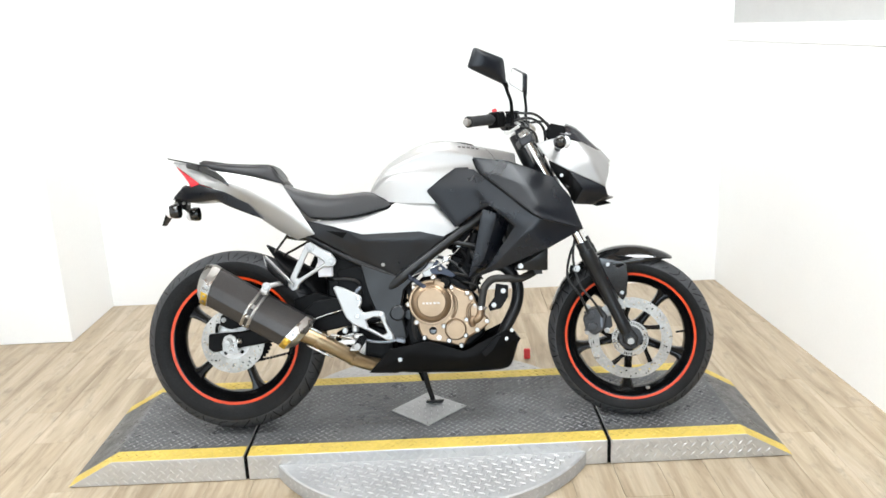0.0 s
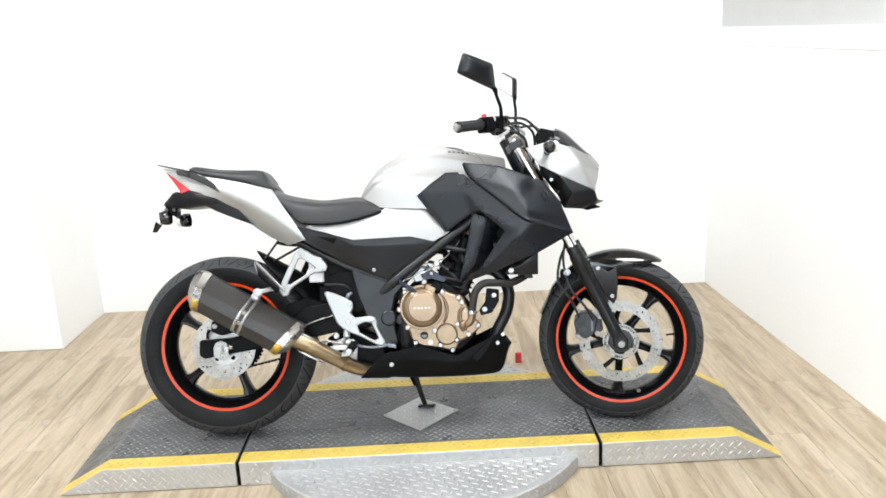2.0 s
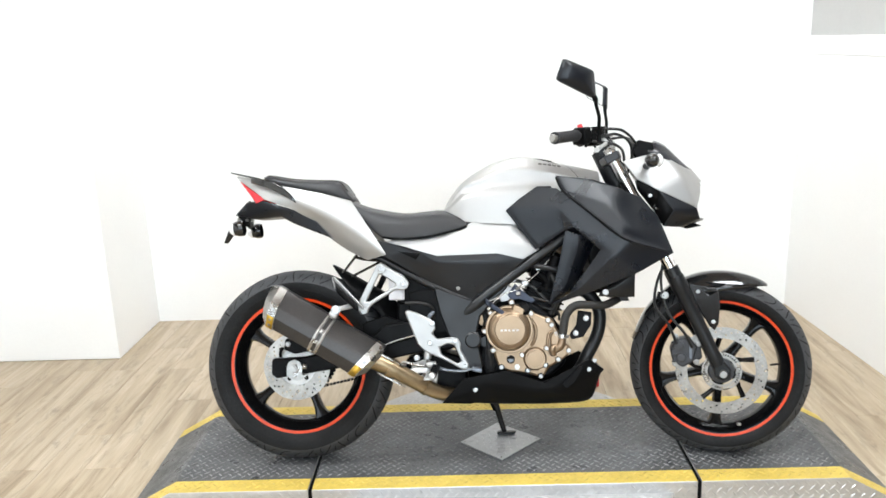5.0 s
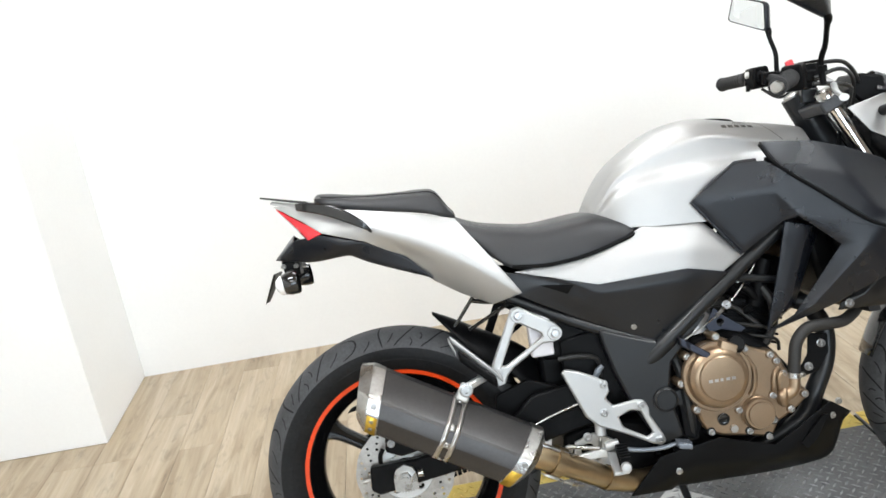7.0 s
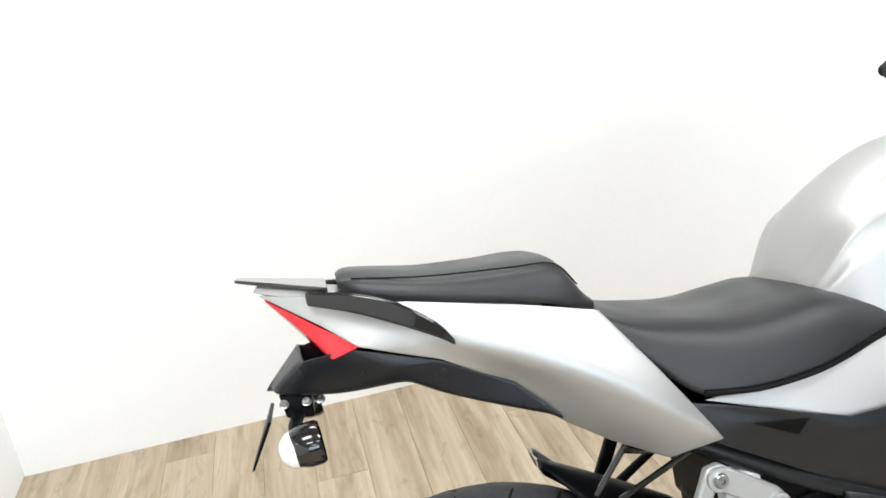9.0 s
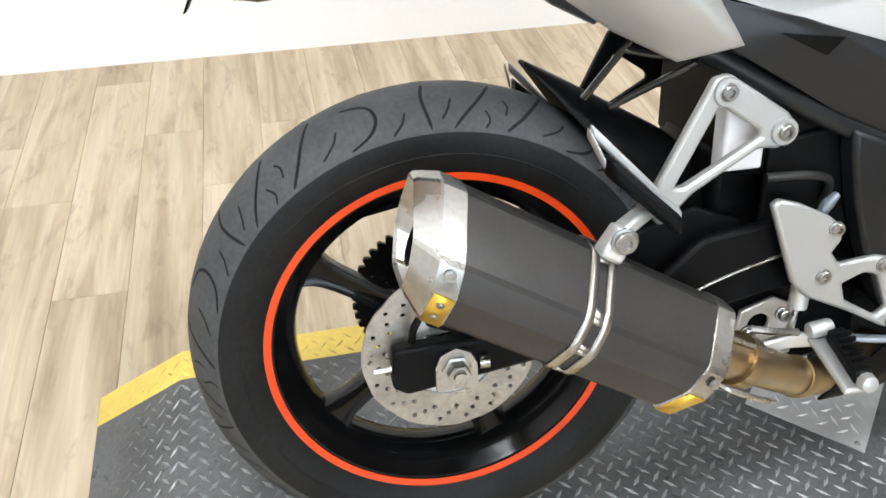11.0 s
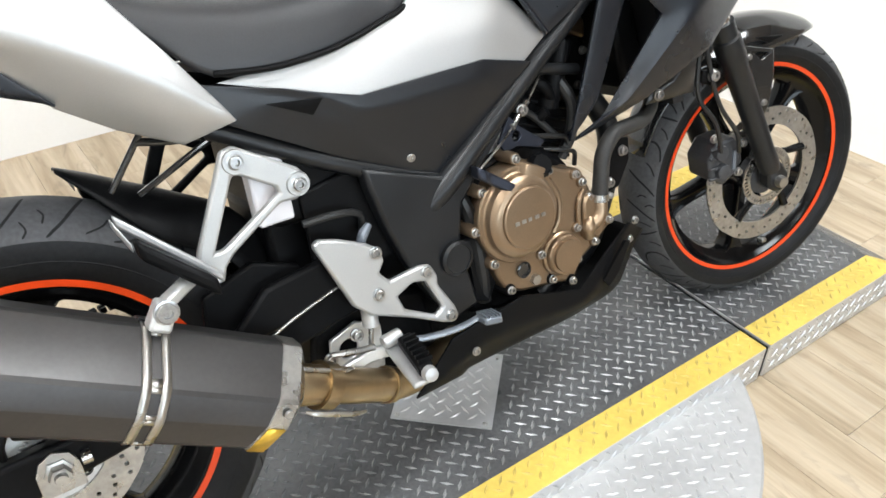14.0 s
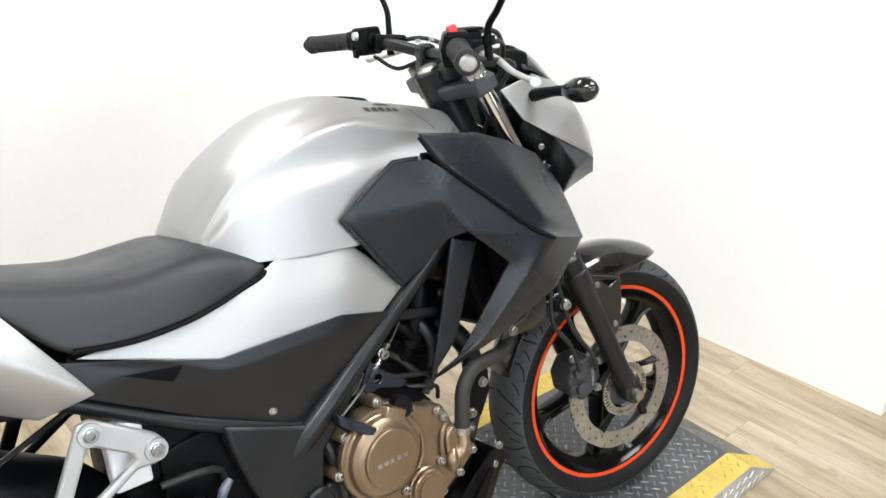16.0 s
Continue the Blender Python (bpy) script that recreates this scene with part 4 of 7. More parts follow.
part("clutch_face", lathe([(0.0495, 0.0), (0.0490, 0.0045), (0.0465, 0.0062), (0.030, 0.0070), (0.0, 0.0072)], (0.704, -0.177, 0.117), -BY, 64), M_BRONZE, cover, "smooth bronze disc with a worn faint mark", sharp=25)
for i, wd in enumerate((0.008, 0.008, 0.006, 0.008, 0.008)):
    part("raised_mark", box(0.673 + i * 0.0125, 0.673 + i * 0.0125 + wd, -0.1850, -0.1835, 0.113, 0.119), M_ROTOR, cover)
part("cover_scoop", loft([[(0.716 + 0.020 * t + x, -0.150 - d, 0.192 - 0.012 * t + z) for x, z in ((-0.012, -0.010), (0.010, -0.018), (0.016, 0.000), (-0.004, 0.008))] for t, d in ((0.0, 0.0), (0.4, 0.018), (1.0, 0.020))]), M_BRONZE, cover, "raised bronze lug beside the filler", bevel=0.004)
part("sight_glass", lathe([(0.0, -0.002), (0.0105, -0.002), (0.0125, 0.0), (0.0135, 0.004), (0.0110, 0.005), (0.0095, 0.002), (0.0, 0.001)], (0.705, -0.146, 0.020), -BY, 28), M_GLOSS, cover, "dark oil sight window", sharp=25)
part("case_rib", tube([(0.772, -0.147, 0.150), (0.786, -0.150, 0.118), (0.783, -0.150, 0.084), (0.772, -0.147, 0.062)], 0.0055, 10), M_BRONZE, cover, "raised rib round the clutch dome")
part("case_rib", tube([(0.842, -0.147, 0.112), (0.828, -0.150, 0.098), (0.824, -0.150, 0.066), (0.834, -0.147, 0.046)], 0.0045, 10), M_BRONZE, cover)
part("oil_filter_cap", lathe([(0.0375, 0), (0.0375, 0.006), (0.0345, 0.009), (0.0340, 0.016), (0.0320, 0.019), (0.0, 0.019)], (0.782, -0.145, 0.022), -BY, 48), M_BRONZE, cover, "round bronze filter cap", sharp=25)
part("cap_face", lathe([(0.0275, 0), (0.0265, 0.005), (0.0, 0.0056)], (0.782, -0.1635, 0.022), -BY, 40), M_BRONZE, cover, sharp=25)
for x, z, k in ((0.624, 0.112, 0), (0.645, 0.168, 1), (0.712, 0.202, 1), (0.772, 0.166, 1), (0.826, 0.144, 0), (0.850, 0.099, 0), (0.838, 0.039, 0), (0.890, 0.046, 0), (0.856, 0.018, 1), (0.815, 0.000, 1), (0.759, -0.016, 1), (0.800, -0.034, 1), (0.675, -0.004, 1), (0.650, 0.050, 1), (0.820, 0.054, 0), (0.742, 0.034, 0), (0.838, 0.128, 0)):
    part("bolt_boss", lathe([(0.0105, 0), (0.0098, 0.042), (0.0085, 0.044), (0, 0.044)], (x, -0.106, z), -BY, 14), M_BRONZE if k == 0 or z > 0 else M_DARK, cover)
    bolt((x, -0.149, z), -BY, 0.0058, 0.007, cover, M_BOLT)
part("water_pump", loft([[(x + dx, y, z + dz) for x, z in ((0.832, 0.092), (0.842, 0.106), (0.862, 0.100), (0.872, 0.072), (0.866, 0.046), (0.846, 0.036), (0.832, 0.052))] for y, dx, dz in ((-0.118, 0, 0), (-0.150, 0, 0), (-0.156, -0.001, 0.001))]), M_BRONZE, cover, "cast bronze pump housing", bevel=0.006)
part("pump_spout", tube([(0.846, -0.150, 0.062), (0.838, -0.156, 0.050), (0.842, -0.150, 0.032)], [0.010, 0.012, 0.010], 14), M_BRONZE, cover)
part("oil_filler", lathe([(0.020, 0), (0.020, 0.012), (0.016, 0.020), (0, 0.020)], (0.752, -0.146, 0.176), (0, -0.9, 0.45), 10), M_BLACK, cover, "black oil filler cap", sharp=20)
part("drain_plug", lathe([(0.009, 0), (0.009, 0.008), (0, 0.008)], (0.725, -0.146, -0.004), -BY, 6), M_STEEL, cover, sharp=20)
cylm = pose(0.800, -0.02, 0.165, 0, 22)
cyl_ob = part("cylinder", loft([[(x, y, z) for x, y in ((-0.062, -0.062), (0.062, -0.062), (0.062, 0.062), (-0.062, 0.062))] for z in (0, 0.10)]), M_DARK, eng, m=cylm, bevel=0.01)
for i in range(5):
    part("cooling_fin", box(-0.069, 0.069, -0.069, 0.069, 0.012 + i * 0.019, 0.018 + i * 0.019), M_DARK, cyl_ob, m=cylm, bevel=0.002)
head = part("cylinder_head", loft([[(x * k, y * k, z) for x, y in ((-0.068, -0.072), (0.068, -0.072), (0.068, 0.072), (-0.068, 0.072))] for z, k in ((0.10, 1.0), (0.175, 1.0), (0.205, 0.88))]), M_DARK, eng, "dark cylinder head", m=cylm, bevel=0.012)
part("head_cover", loft([[(x * k, y * k, z) for x, y in ((-0.058, -0.062), (0.058, -0.062), (0.058, 0.062), (-0.058, 0.062))] for z, k in ((0.205, 1.0), (0.235, 0.92), (0.245, 0.75))]), M_BRONZE, eng, "bronze cam cover", m=cylm, bevel=0.008)
for x, z in ((-0.05, 0.13), (0.05, 0.13), (-0.05, 0.19), (0.045, 0.185)):
    bolt(cylm @ Vector((x, -0.072, z)), -BY, 0.006, 0.006, head, M_BOLT)
part("intake", tube([(0.79, -0.02, 0.32), (0.74, -0.02, 0.335), (0.69, -0.02, 0.345)], [0.030, 0.032, 0.038], 16), M_BLACK, eng)
part("starter_motor", rod((0.700, -0.10, 0.225), (0.700, 0.08, 0.225), 0.030, 0.030, 24), M_CAST, eng, "pale cast starter housing", bevel=0.004)
# clutch lever, cable bracket and cable on the near side
part("clutch_arm", loft([[(0.682 - 0.050 * t, -0.166 + 0.004 * t + a, 0.170 + 0.036 * t + b) for a, b in ((-w, -0.010), (w, -0.010), (w, 0.009), (-w, 0.009))] for t, w in ((-0.14, 0.009), (0.05, 0.011), (0.3, 0.008), (0.72, 0.008), (0.82, 0.012), (1.08, 0.011))]), M_BLUE, eng, "dark blue clutch release arm", bevel=0.003)
part("arm_spindle", rod((0.700, -0.160, 0.140), (0.678, -0.166, 0.171), 0.0125, 0.0115, 18), M_BRONZE, eng, bevel=0.003)
part("cable_bracket", plate([(0.70, 0.225), (0.725, 0.262), (0.745, 0.240), (0.790, 0.206), (0.778, 0.198), (0.735, 0.212), (0.712, 0.208)], -0.128, -0.122, [ring2d(0.735, 0.228, 0.008, 12)]), M_BLUE, eng, "dark blue anodised cable bracket", bevel=0.0015)
part("clutch_cable", tube([(0.636, -0.160, 0.206), (0.690, -0.145, 0.228), (0.735, -0.125, 0.246), (0.790, -0.110, 0.285), (0.850, -0.095, 0.350), (0.92, -0.06, 0.44)], 0.0018, 8), M_STEEL, bike, "bare steel clutch cable")
part("cable_adjuster", tube([(0.728, -0.128, 0.243), (0.740, -0.123, 0.249), (0.764, -0.116, 0.266), (0.772, -0.114, 0.272)], [0.0060, 0.0042, 0.0042, 0.0055], 10), M_STEEL, bike, "threaded steel cable adjuster")
for pts, r in (([(0.66, -0.09, 0.24), (0.72, -0.11, 0.27), (0.78, -0.10, 0.25), (0.83, -0.105, 0.20)], 0.006), ([(0.80, -0.095, 0.185), (0.83, -0.112, 0.178), (0.862, -0.108, 0.165), (0.868, -0.10, 0.14)], 0.004), ([(0.62, -0.10, 0.19), (0.635, -0.12, 0.13), (0.640, -0.125, 0.05), (0.645, -0.115, -0.02)], 0.012),
               ([(0.84, -0.10, 0.30), (0.86, -0.115, 0.25), (0.858, -0.11, 0.20), (0.84, -0.10, 0.16)], 0.010), ([(0.37, -0.128, 0.205), (0.42, -0.135, 0.205), (0.455, -0.125, 0.190), (0.46, -0.11, 0.15)], 0.0055)):
    part("hose", tube(pts, r, 10), M_CABLE, bike)
part("throttle_body", loft([[(x, y, z) for x, z in ((0.645, 0.30), (0.645, 0.38), (0.72, 0.40), (0.75, 0.36), (0.74, 0.29), (0.68, 0.265))] for y in (-0.085, 0.085)]), M_CAST, eng, "pale alloy throttle body", bevel=0.01)
for x, z in ((0.67, 0.245), (0.72, 0.275), (0.757, 0.262)):
    bolt((x, -0.118, z), -BY, 0.008, 0.008, eng, M_BOLT)

part("thermostat_neck", tube([(0.832, -0.086, 0.248), (0.846, -0.098, 0.300), (0.862, -0.096, 0.345)], [0.020, 0.017, 0.020], 16), M_DARK, eng, "dark coolant neck")
part("sensor_plug", rod((0.800, -0.094, 0.232), (0.812, -0.112, 0.246), 0.010, 0.008, 12), M_BLACK, eng)
part("spark_cap", tube([(0.795, -0.085, 0.300), (0.815, -0.102, 0.285), (0.838, -0.098, 0.255)], [0.009, 0.011, 0.009], 12), M_BLACK, eng, "black plug cap")
part("wire_loom", tube([(0.715, -0.112, 0.222), (0.765, -0.118, 0.218), (0.815, -0.116, 0.205), (0.842, -0.114, 0.196), (0.850, -0.110, 0.176)], 0.0042, 8), M_CABLE, bike)

# --- frame ---
fr_ob = part("frame", tube([(0.905, -0.128, 0.420), (0.78, -0.133, 0.333), (0.656, -0.137, 0.244), (0.60, -0.134, 0.200), (0.56, -0.125, 0.168), (0.52, -0.108, 0.136)], [0.0165, 0.0165, 0.0175, 0.020, 0.020, 0.018], 18), M_FRAME, bike, "satin black steel tube frame")
part("frame_tube", tube([(0.905, 0.128, 0.420), (0.78, 0.133, 0.333), (0.656, 0.137, 0.244), (0.50, 0.139, 0.122)], 0.0165, 18), M_FRAME, fr_ob)
for s in (-1, 1):
    part("frame_tube", tube([(0.905, s * 0.128, 0.420), (0.96, s * 0.10, 0.46), (1.03, s * 0.04, 0.50)], 0.0165, 14), M_FRAME, fr_ob)
    part("subframe_tube", tube([(0.605, s * 0.128, 0.195), (0.44, s * 0.124, 0.268), (0.300, s * 0.115, 0.346), (0.285, s * 0.113, 0.354)], 0.0125, 14), M_FRAME, fr_ob)
    pl = [(0.690, 0.268), (0.640, 0.232), (0.598, 0.207), (0.520, 0.236), (0.464, 0.258), (0.468, 0.225), (0.484, 0.160), (0.507, 0.098), (0.545, 0.020), (0.575, -0.014), (0.618, -0.004), (0.606, 0.055), (0.600, 0.108), (0.612, 0.160), (0.652, 0.202), (0.702, 0.252)]
    sp = part("side_plate", plate(pl, s * 0.129 - 0.016, s * 0.129 + 0.016), M_FRAME, fr_ob, "pressed black frame plate", bevel=0.006)
    part("pivot_cap", lathe([(0.027, 0), (0.027, 0.008), (0.022, 0.011), (0.021, 0.009), (0.0, 0.009)], (0.586, s * 0.144, 0.084), (0, s, 0), 32), M_FRAME, sp, "round pivot cap", sharp=25)
    part("pivot_boss", lathe([(0.021, 0), (0.021, 0.030), (0.017, 0.035), (0.0, 0.036)], (0.626, s * 0.092, 0.076), (0, s, 0), 28), M_FRAME, sp, "round dark engine mount boss", sharp=25)
for low, high in (((0.160, -0.086, 0.306), (0.217, -0.092, 0.376)), ((0.190, -0.088, 0.294), (0.296, -0.106, 0.346))):
    low, high = Vector(low), Vector(high)
    part("seat_stay", tube([low, low.lerp(high, 0.5), high], 0.0042, 10), M_GLOSS, fr_ob, "thin black seat stay")
part("stay_bridge", tube([(0.203, -0.090, 0.358), (0.240, -0.094, 0.350), (0.290, -0.104, 0.346)], 0.0052, 10), M_GLOSS, fr_ob)
part("cross_tube", rod((0.775, -0.128, 0.322), (0.872, -0.118, 0.300), 0.009, 0.009, 14), M_FRAME, fr_ob)
part("engine_hanger", plate([(0.62, 0.06), (0.66, 0.06), (0.665, 0.01), (0.645, -0.02), (0.622, -0.01)], -0.128, -0.112, [ring2d(0.642, 0.022, 0.008, 12)]), M_DARK, fr_ob, bevel=0.003)
# filler added so that no floor shows past the spar's end
part("gap_filler", plate([(0.38, 0.10), (0.38, 0.24), (0.55, 0.27), (0.60, 0.20), (0.52, 0.07)], -0.112, -0.102), M_BLACK, bike, "black filler plate added behind the frame plate", bevel=0.004)
part("head_tube", rod((1.115, 0, 0.51), (1.03, 0, 0.70), 0.034, 0.034, 24), M_FRAME, fr_ob)
# dark inner mass: airbox, battery tray, shock
part("airbox", loft([[(x, y, z) for x, z in ((0.34, 0.20), (0.34, 0.36), (0.46, 0.385), (0.60, 0.38), (0.62, 0.28), (0.58, 0.23), (0.50, 0.19))] for y in (-0.105, -0.05, 0.05, 0.105)]), M_BLACK, bike, "black airbox and tray", bevel=0.01)
part("inner_fender", loft([[(x, y, z) for x, z in ((0.335, 0.22), (0.335, 0.10), (0.40, 0.06), (0.47, 0.06), (0.49, 0.2), (0.42, 0.26))] for y in (-0.075, 0.075)]), M_BLACK, bike, bevel=0.01)
part("shock", lathe([(0.02, 0), (0.035, 0.01), (0.035, 0.03), (0.028, 0.035), (0.028, 0.16), (0.035, 0.165), (0.02, 0.19)], (0.47, 0, 0.09), (-0.25, 0, 1), 20), M_DARK, bike)
part("fluid_bottle", loft([[(x, y, z) for x, y in ((0.315, -0.125), (0.365, -0.125), (0.365, -0.095), (0.315, -0.095))] for z in (0.215, 0.300)] + [[(x, y, 0.308) for x, y in ((0.322, -0.12), (0.358, -0.12), (0.358, -0.10), (0.322, -0.10))]]), M_TANKW, bike, "milky brake fluid bottle", bevel=0.005)

part("linkage_block", loft([[(x, y, z) for x, z in ((0.350, -0.055), (0.365, 0.020), (0.46, 0.045), (0.56, 0.020), (0.57, -0.08), (0.48, -0.098), (0.40, -0.085))] for y in (-0.078, -0.06, 0.06, 0.078)]), M_DARK, bike, "dark lower engine bracket", bevel=0.008)
part("stand_bracket", plate([(0.375, -0.060), (0.385, 0.005), (0.43, 0.020), (0.47, 0.0), (0.465, -0.070), (0.42, -0.080)], -0.092, -0.084, [ring2d(0.412, -0.018, 0.016, 16)]), M_CAST, bike, "grey cast bracket with a round hole", bevel=0.002)
rc = part("rear_caliper", loft([[(x, y, z) for x, z in ((-0.035, 0.060), (-0.030, 0.095), (0.045, 0.105), (0.070, 0.085), (0.060, 0.055), (0.0, 0.045))] for y in (-0.115, -0.105, -0.062, -0.055)]), M_DARK, bike, "black rear brake caliper", bevel=0.005)
for x, z in ((-0.02, 0.078), (0.05, 0.082)):
    bolt((x, -0.115, z), -BY, 0.007, 0.008, rc, M_BOLT)
part("pad_spring", tube([(-0.050, -0.100, 0.035), (-0.048, -0.104, 0.052), (-0.040, -0.102, 0.066)], 0.005, 8), M_DARK, rc)

# --- foot rests ---
for s in (-1, 1):
    yb = s * 0.146
    tri_o = [(0.274, 0.318), (0.281, 0.333), (0.298, 0.336), (0.372, 0.288), (0.384, 0.272), (0.378, 0.254), (0.362, 0.248), (0.340, 0.250), (0.268, 0.206), (0.254, 0.192), (0.248, 0.176), (0.228, 0.172), (0.214, 0.190), (0.225, 0.222)]
    tri_i = [(0.288, 0.301), (0.296, 0.299), (0.338, 0.272), (0.341, 0.263), (0.256, 0.214), (0.244, 0.214)]
    pb = part("pillion_bracket", plate(tri_o, yb - 0.007, yb + 0.007, [tri_i]), M_WHITECAST if s < 0 else M_BLACK, bike, "satin silver pillion foot-rest bracket" if s < 0 else "black pillion foot-rest bracket", bevel=0.004)
    for x, z in ((0.294, 0.318), (0.367, 0.268)):
        part("boss", lathe([(0.016, 0), (0.015, 0.004), (0.0, 0.004)], (x, yb + s * 0.007, z), (0, s, 0), 20), M_WHITECAST if s < 0 else M_BLACK, pb)
        bolt((x, yb + s * 0.009, z), (0, s, 0), 0.0085, 0.008, pb, M_BOLT)
    # folded-up peg: rubber pad in a bright fork
    pk = part("pillion_peg", loft([[Vector((0.236 - 0.088 * t, s * (0.205 - 0.030 * t) + y, 0.185 + 0.080 * t + z)) for y, z in ((-0.016, -0.012), (0.016, -0.012), (0.016, 0.012), (-0.016, 0.012))] for t in (0.12, 0.3, 0.7, 0.93)]), M_BLACK, pb, "folded rubber pillion peg", bevel=0.006)
    part("peg_fork", loft([[Vector((0.240 - 0.098 * t, s * (0.178 - 0.02 * t) + y * (1 - 0.4 * t), 0.192 + 0.100 * t + z)) for y, z in ((-0.006, -0.006), (0.006, -0.006), (0.006, 0.008), (-0.006, 0.008))] for t in (0, 0.5, 1)]), M_WHITECAST, pk, bevel=0.003)
    part("peg_cap", loft([[Vector((0.138, s * 0.162 + y, 0.292 + z)) for y, z in ((-0.006, -0.006), (0.006, -0.006), (0.006, 0.006), (-0.006, 0.006))], [Vector((0.150, s * 0.180 + y, 0.262 + z)) for y, z in ((-0.006, -0.006), (0.006, -0.006), (0.006, 0.006), (-0.006, 0.006))]]), M_WHITECAST, pk, bevel=0.003)
    # rider's plate
    ho = [(0.368, 0.178), (0.378, 0.185), (0.406, 0.176), (0.446, 0.156), (0.464, 0.142), (0.466, 0.122), (0.456, 0.108), (0.470, 0.090), (0.520, 0.095), (0.538, 0.091), (0.547, 0.072), (0.546, 0.056), (0.570, 0.010), (0.574, -0.006), (0.562, -0.014), (0.546, -0.008), (0.492, 0.022), (0.432, 0.050), (0.408, 0.074)]
    hi_ = [(0.478, 0.063), (0.505, 0.074), (0.526, 0.069), (0.548, 0.018), (0.535, 0.009), (0.486, 0.038)]
    hg = part("rider_footplate", plate(ho, yb - 0.006, yb + 0.006, [hi_]), M_WHITECAST, bike, "satin silver rider heel plate", bevel=0.004)
    for x, z in ((0.455, 0.140), (0.448, 0.078), (0.529, 0.083), (0.559, 0.000)):
        bolt((x, yb + s * 0.006, z), (0, s, 0), 0.0078, 0.007, hg, M_BOLT)
    pg = part("rider_peg", loft([[Vector((0.468 + x - 0.010 * t, s * (0.165 + 0.074 * t), 0.004 + z - 0.018 * t)) for x, z in ((-0.011, -0.010), (0.011, -0.010), (0.012, 0.008), (-0.012, 0.008))] for t in (0, 0.3, 0.7, 1)]), M_BLACK, bike, "black rubber rider peg", bevel=0.004)
    part("peg_frame", loft([[Vector((0.462 + x - 0.010 * t, s * (0.150 + 0.096 * t), -0.006 + z - 0.020 * t)) for x, z in ((-0.022, -0.004), (0.012, -0.004), (0.010, 0.004), (-0.020, 0.004))] for t in (0, 0.5, 1)]), M_WHITECAST, pg, bevel=0.003)
    part("peg_tip", lathe([(0, 0), (0.012, 0.002), (0.010, 0.012), (0, 0.015)], (0.458, s * 0.241, -0.016), (-0.1, s, 0.15), 12), M_WHITECAST, pg)
    part("peg_joint", lathe([(0.0, -0.015), (0.009, -0.015), (0.0105, -0.012), (0.0105, 0.012), (0.009, 0.015), (0.0, 0.015)], (0.452, s * 0.158, 0.008), (1, 0, 0.1), 14), M_WHITECAST, pg)
    for i in range(6):
        part("peg_rib", box(0.457 - i * 0.0012, 0.479 - i * 0.0012, s * (0.180 + i * 0.010) - 0.0022, s * (0.180 + i * 0.010) + 0.0022, 0.008 - i * 0.0025, 0.014 - i * 0.0025), M_BLACK, pg)
ped = part("brake_pedal", tube([(0.455, -0.158, 0.004), (0.50, -0.168, -0.008), (0.55, -0.178, -0.010), (0.588, -0.186, -0.002)], [0.0085, 0.0075, 0.007, 0.0065], 12, flat=0.6), M_GREYPED, bike, "grey forged rear brake pedal")
part("pedal_pad", loft([[Vector((0.582 + 0.030 * t, -0.198 + y, -0.002 - 0.006 * t + z)) for y, z in ((-0.012, -0.006), (0.016, -0.006), (0.016, 0.006), (-0.012, 0.006))] for t in (0, 1)]), M_GREYPED, ped, bevel=0.003)
for i in range(5):
    part("pad_tooth", box(0.584 + i * 0.006, 0.5868 + i * 0.006, -0.209, -0.183, 0.003 - i * 0.0012, 0.007 - i * 0.0012), M_GREYPED, ped)
mc = part("rear_master_cylinder", lathe([(0.0, -0.05), (0.012, -0.045), (0.012, 0.02), (0.016, 0.022), (0.016, 0.04), (0.010, 0.045), (0.006, 0.07), (0.0, 0.07)], (0.440, -0.128, 0.070), (0.05, 0, 1), 16), M_CAST, bike, "cast rear brake cylinder")
part("pushrod", rod((0.437, -0.128, 0.02), (0.425, -0.13, -0.03), 0.004, 0.004, 8), M_STEEL, mc)
part("banjo", tube([(0.442, -0.134, 0.150), (0.450, -0.136, 0.166), (0.462, -0.134, 0.176)], [0.006, 0.0075, 0.005], 10), M_GREYPED, mc)
part("brake_lever_link", loft([[Vector((0.455 - 0.115 * t, -0.150, -0.012 - 0.020 * t + 0.012 * math.sin(t * 3.1) + z)) + Vector((0, y, 0)) for y, z in ((-0.005, -0.010), (0.005, -0.010), (0.005, 0.010), (-0.005, 0.010))] for t in (0, 0.35, 0.7, 1)]), M_CAST, bike, "cast linkage arm", bevel=0.003)
for i, (x, z) in enumerate(((0.36, 0.010), (0.385, -0.018), (0.405, 0.030), (0.350, -0.02))):
    bolt((x, -0.146, z), -BY, 0.008, 0.010, bike, M_BOLT)
part("return_spring", tube([(0.36, -0.152, 0.018), (0.39, -0.156, 0.012), (0.425, -0.154, 0.004)], 0.005, 8), M_STEEL, bike)

# --- side stand ---
st = part("side_stand", tube([(0.640, 0.115, -0.085), (0.655, 0.120, -0.150), (0.675, 0.132, -0.225), (0.688, 0.140, -0.268)], [0.014, 0.012, 0.010, 0.009], 12), M_FRAME, bike, "black side stand, down")
part("stand_foot", loft([[Vector((x, y, z)) for x, y in ((0.662, 0.118), (0.722, 0.118), (0.730, 0.150), (0.665, 0.156))] for z in (-0.276, -0.268)]), M_FRAME, st, bevel=0.003, m=None)
part("stand_spring", tube([(0.628, 0.105, -0.10), (0.64, 0.108, -0.15), (0.655, 0.118, -0.19)], 0.006, 8), M_DARK, st)

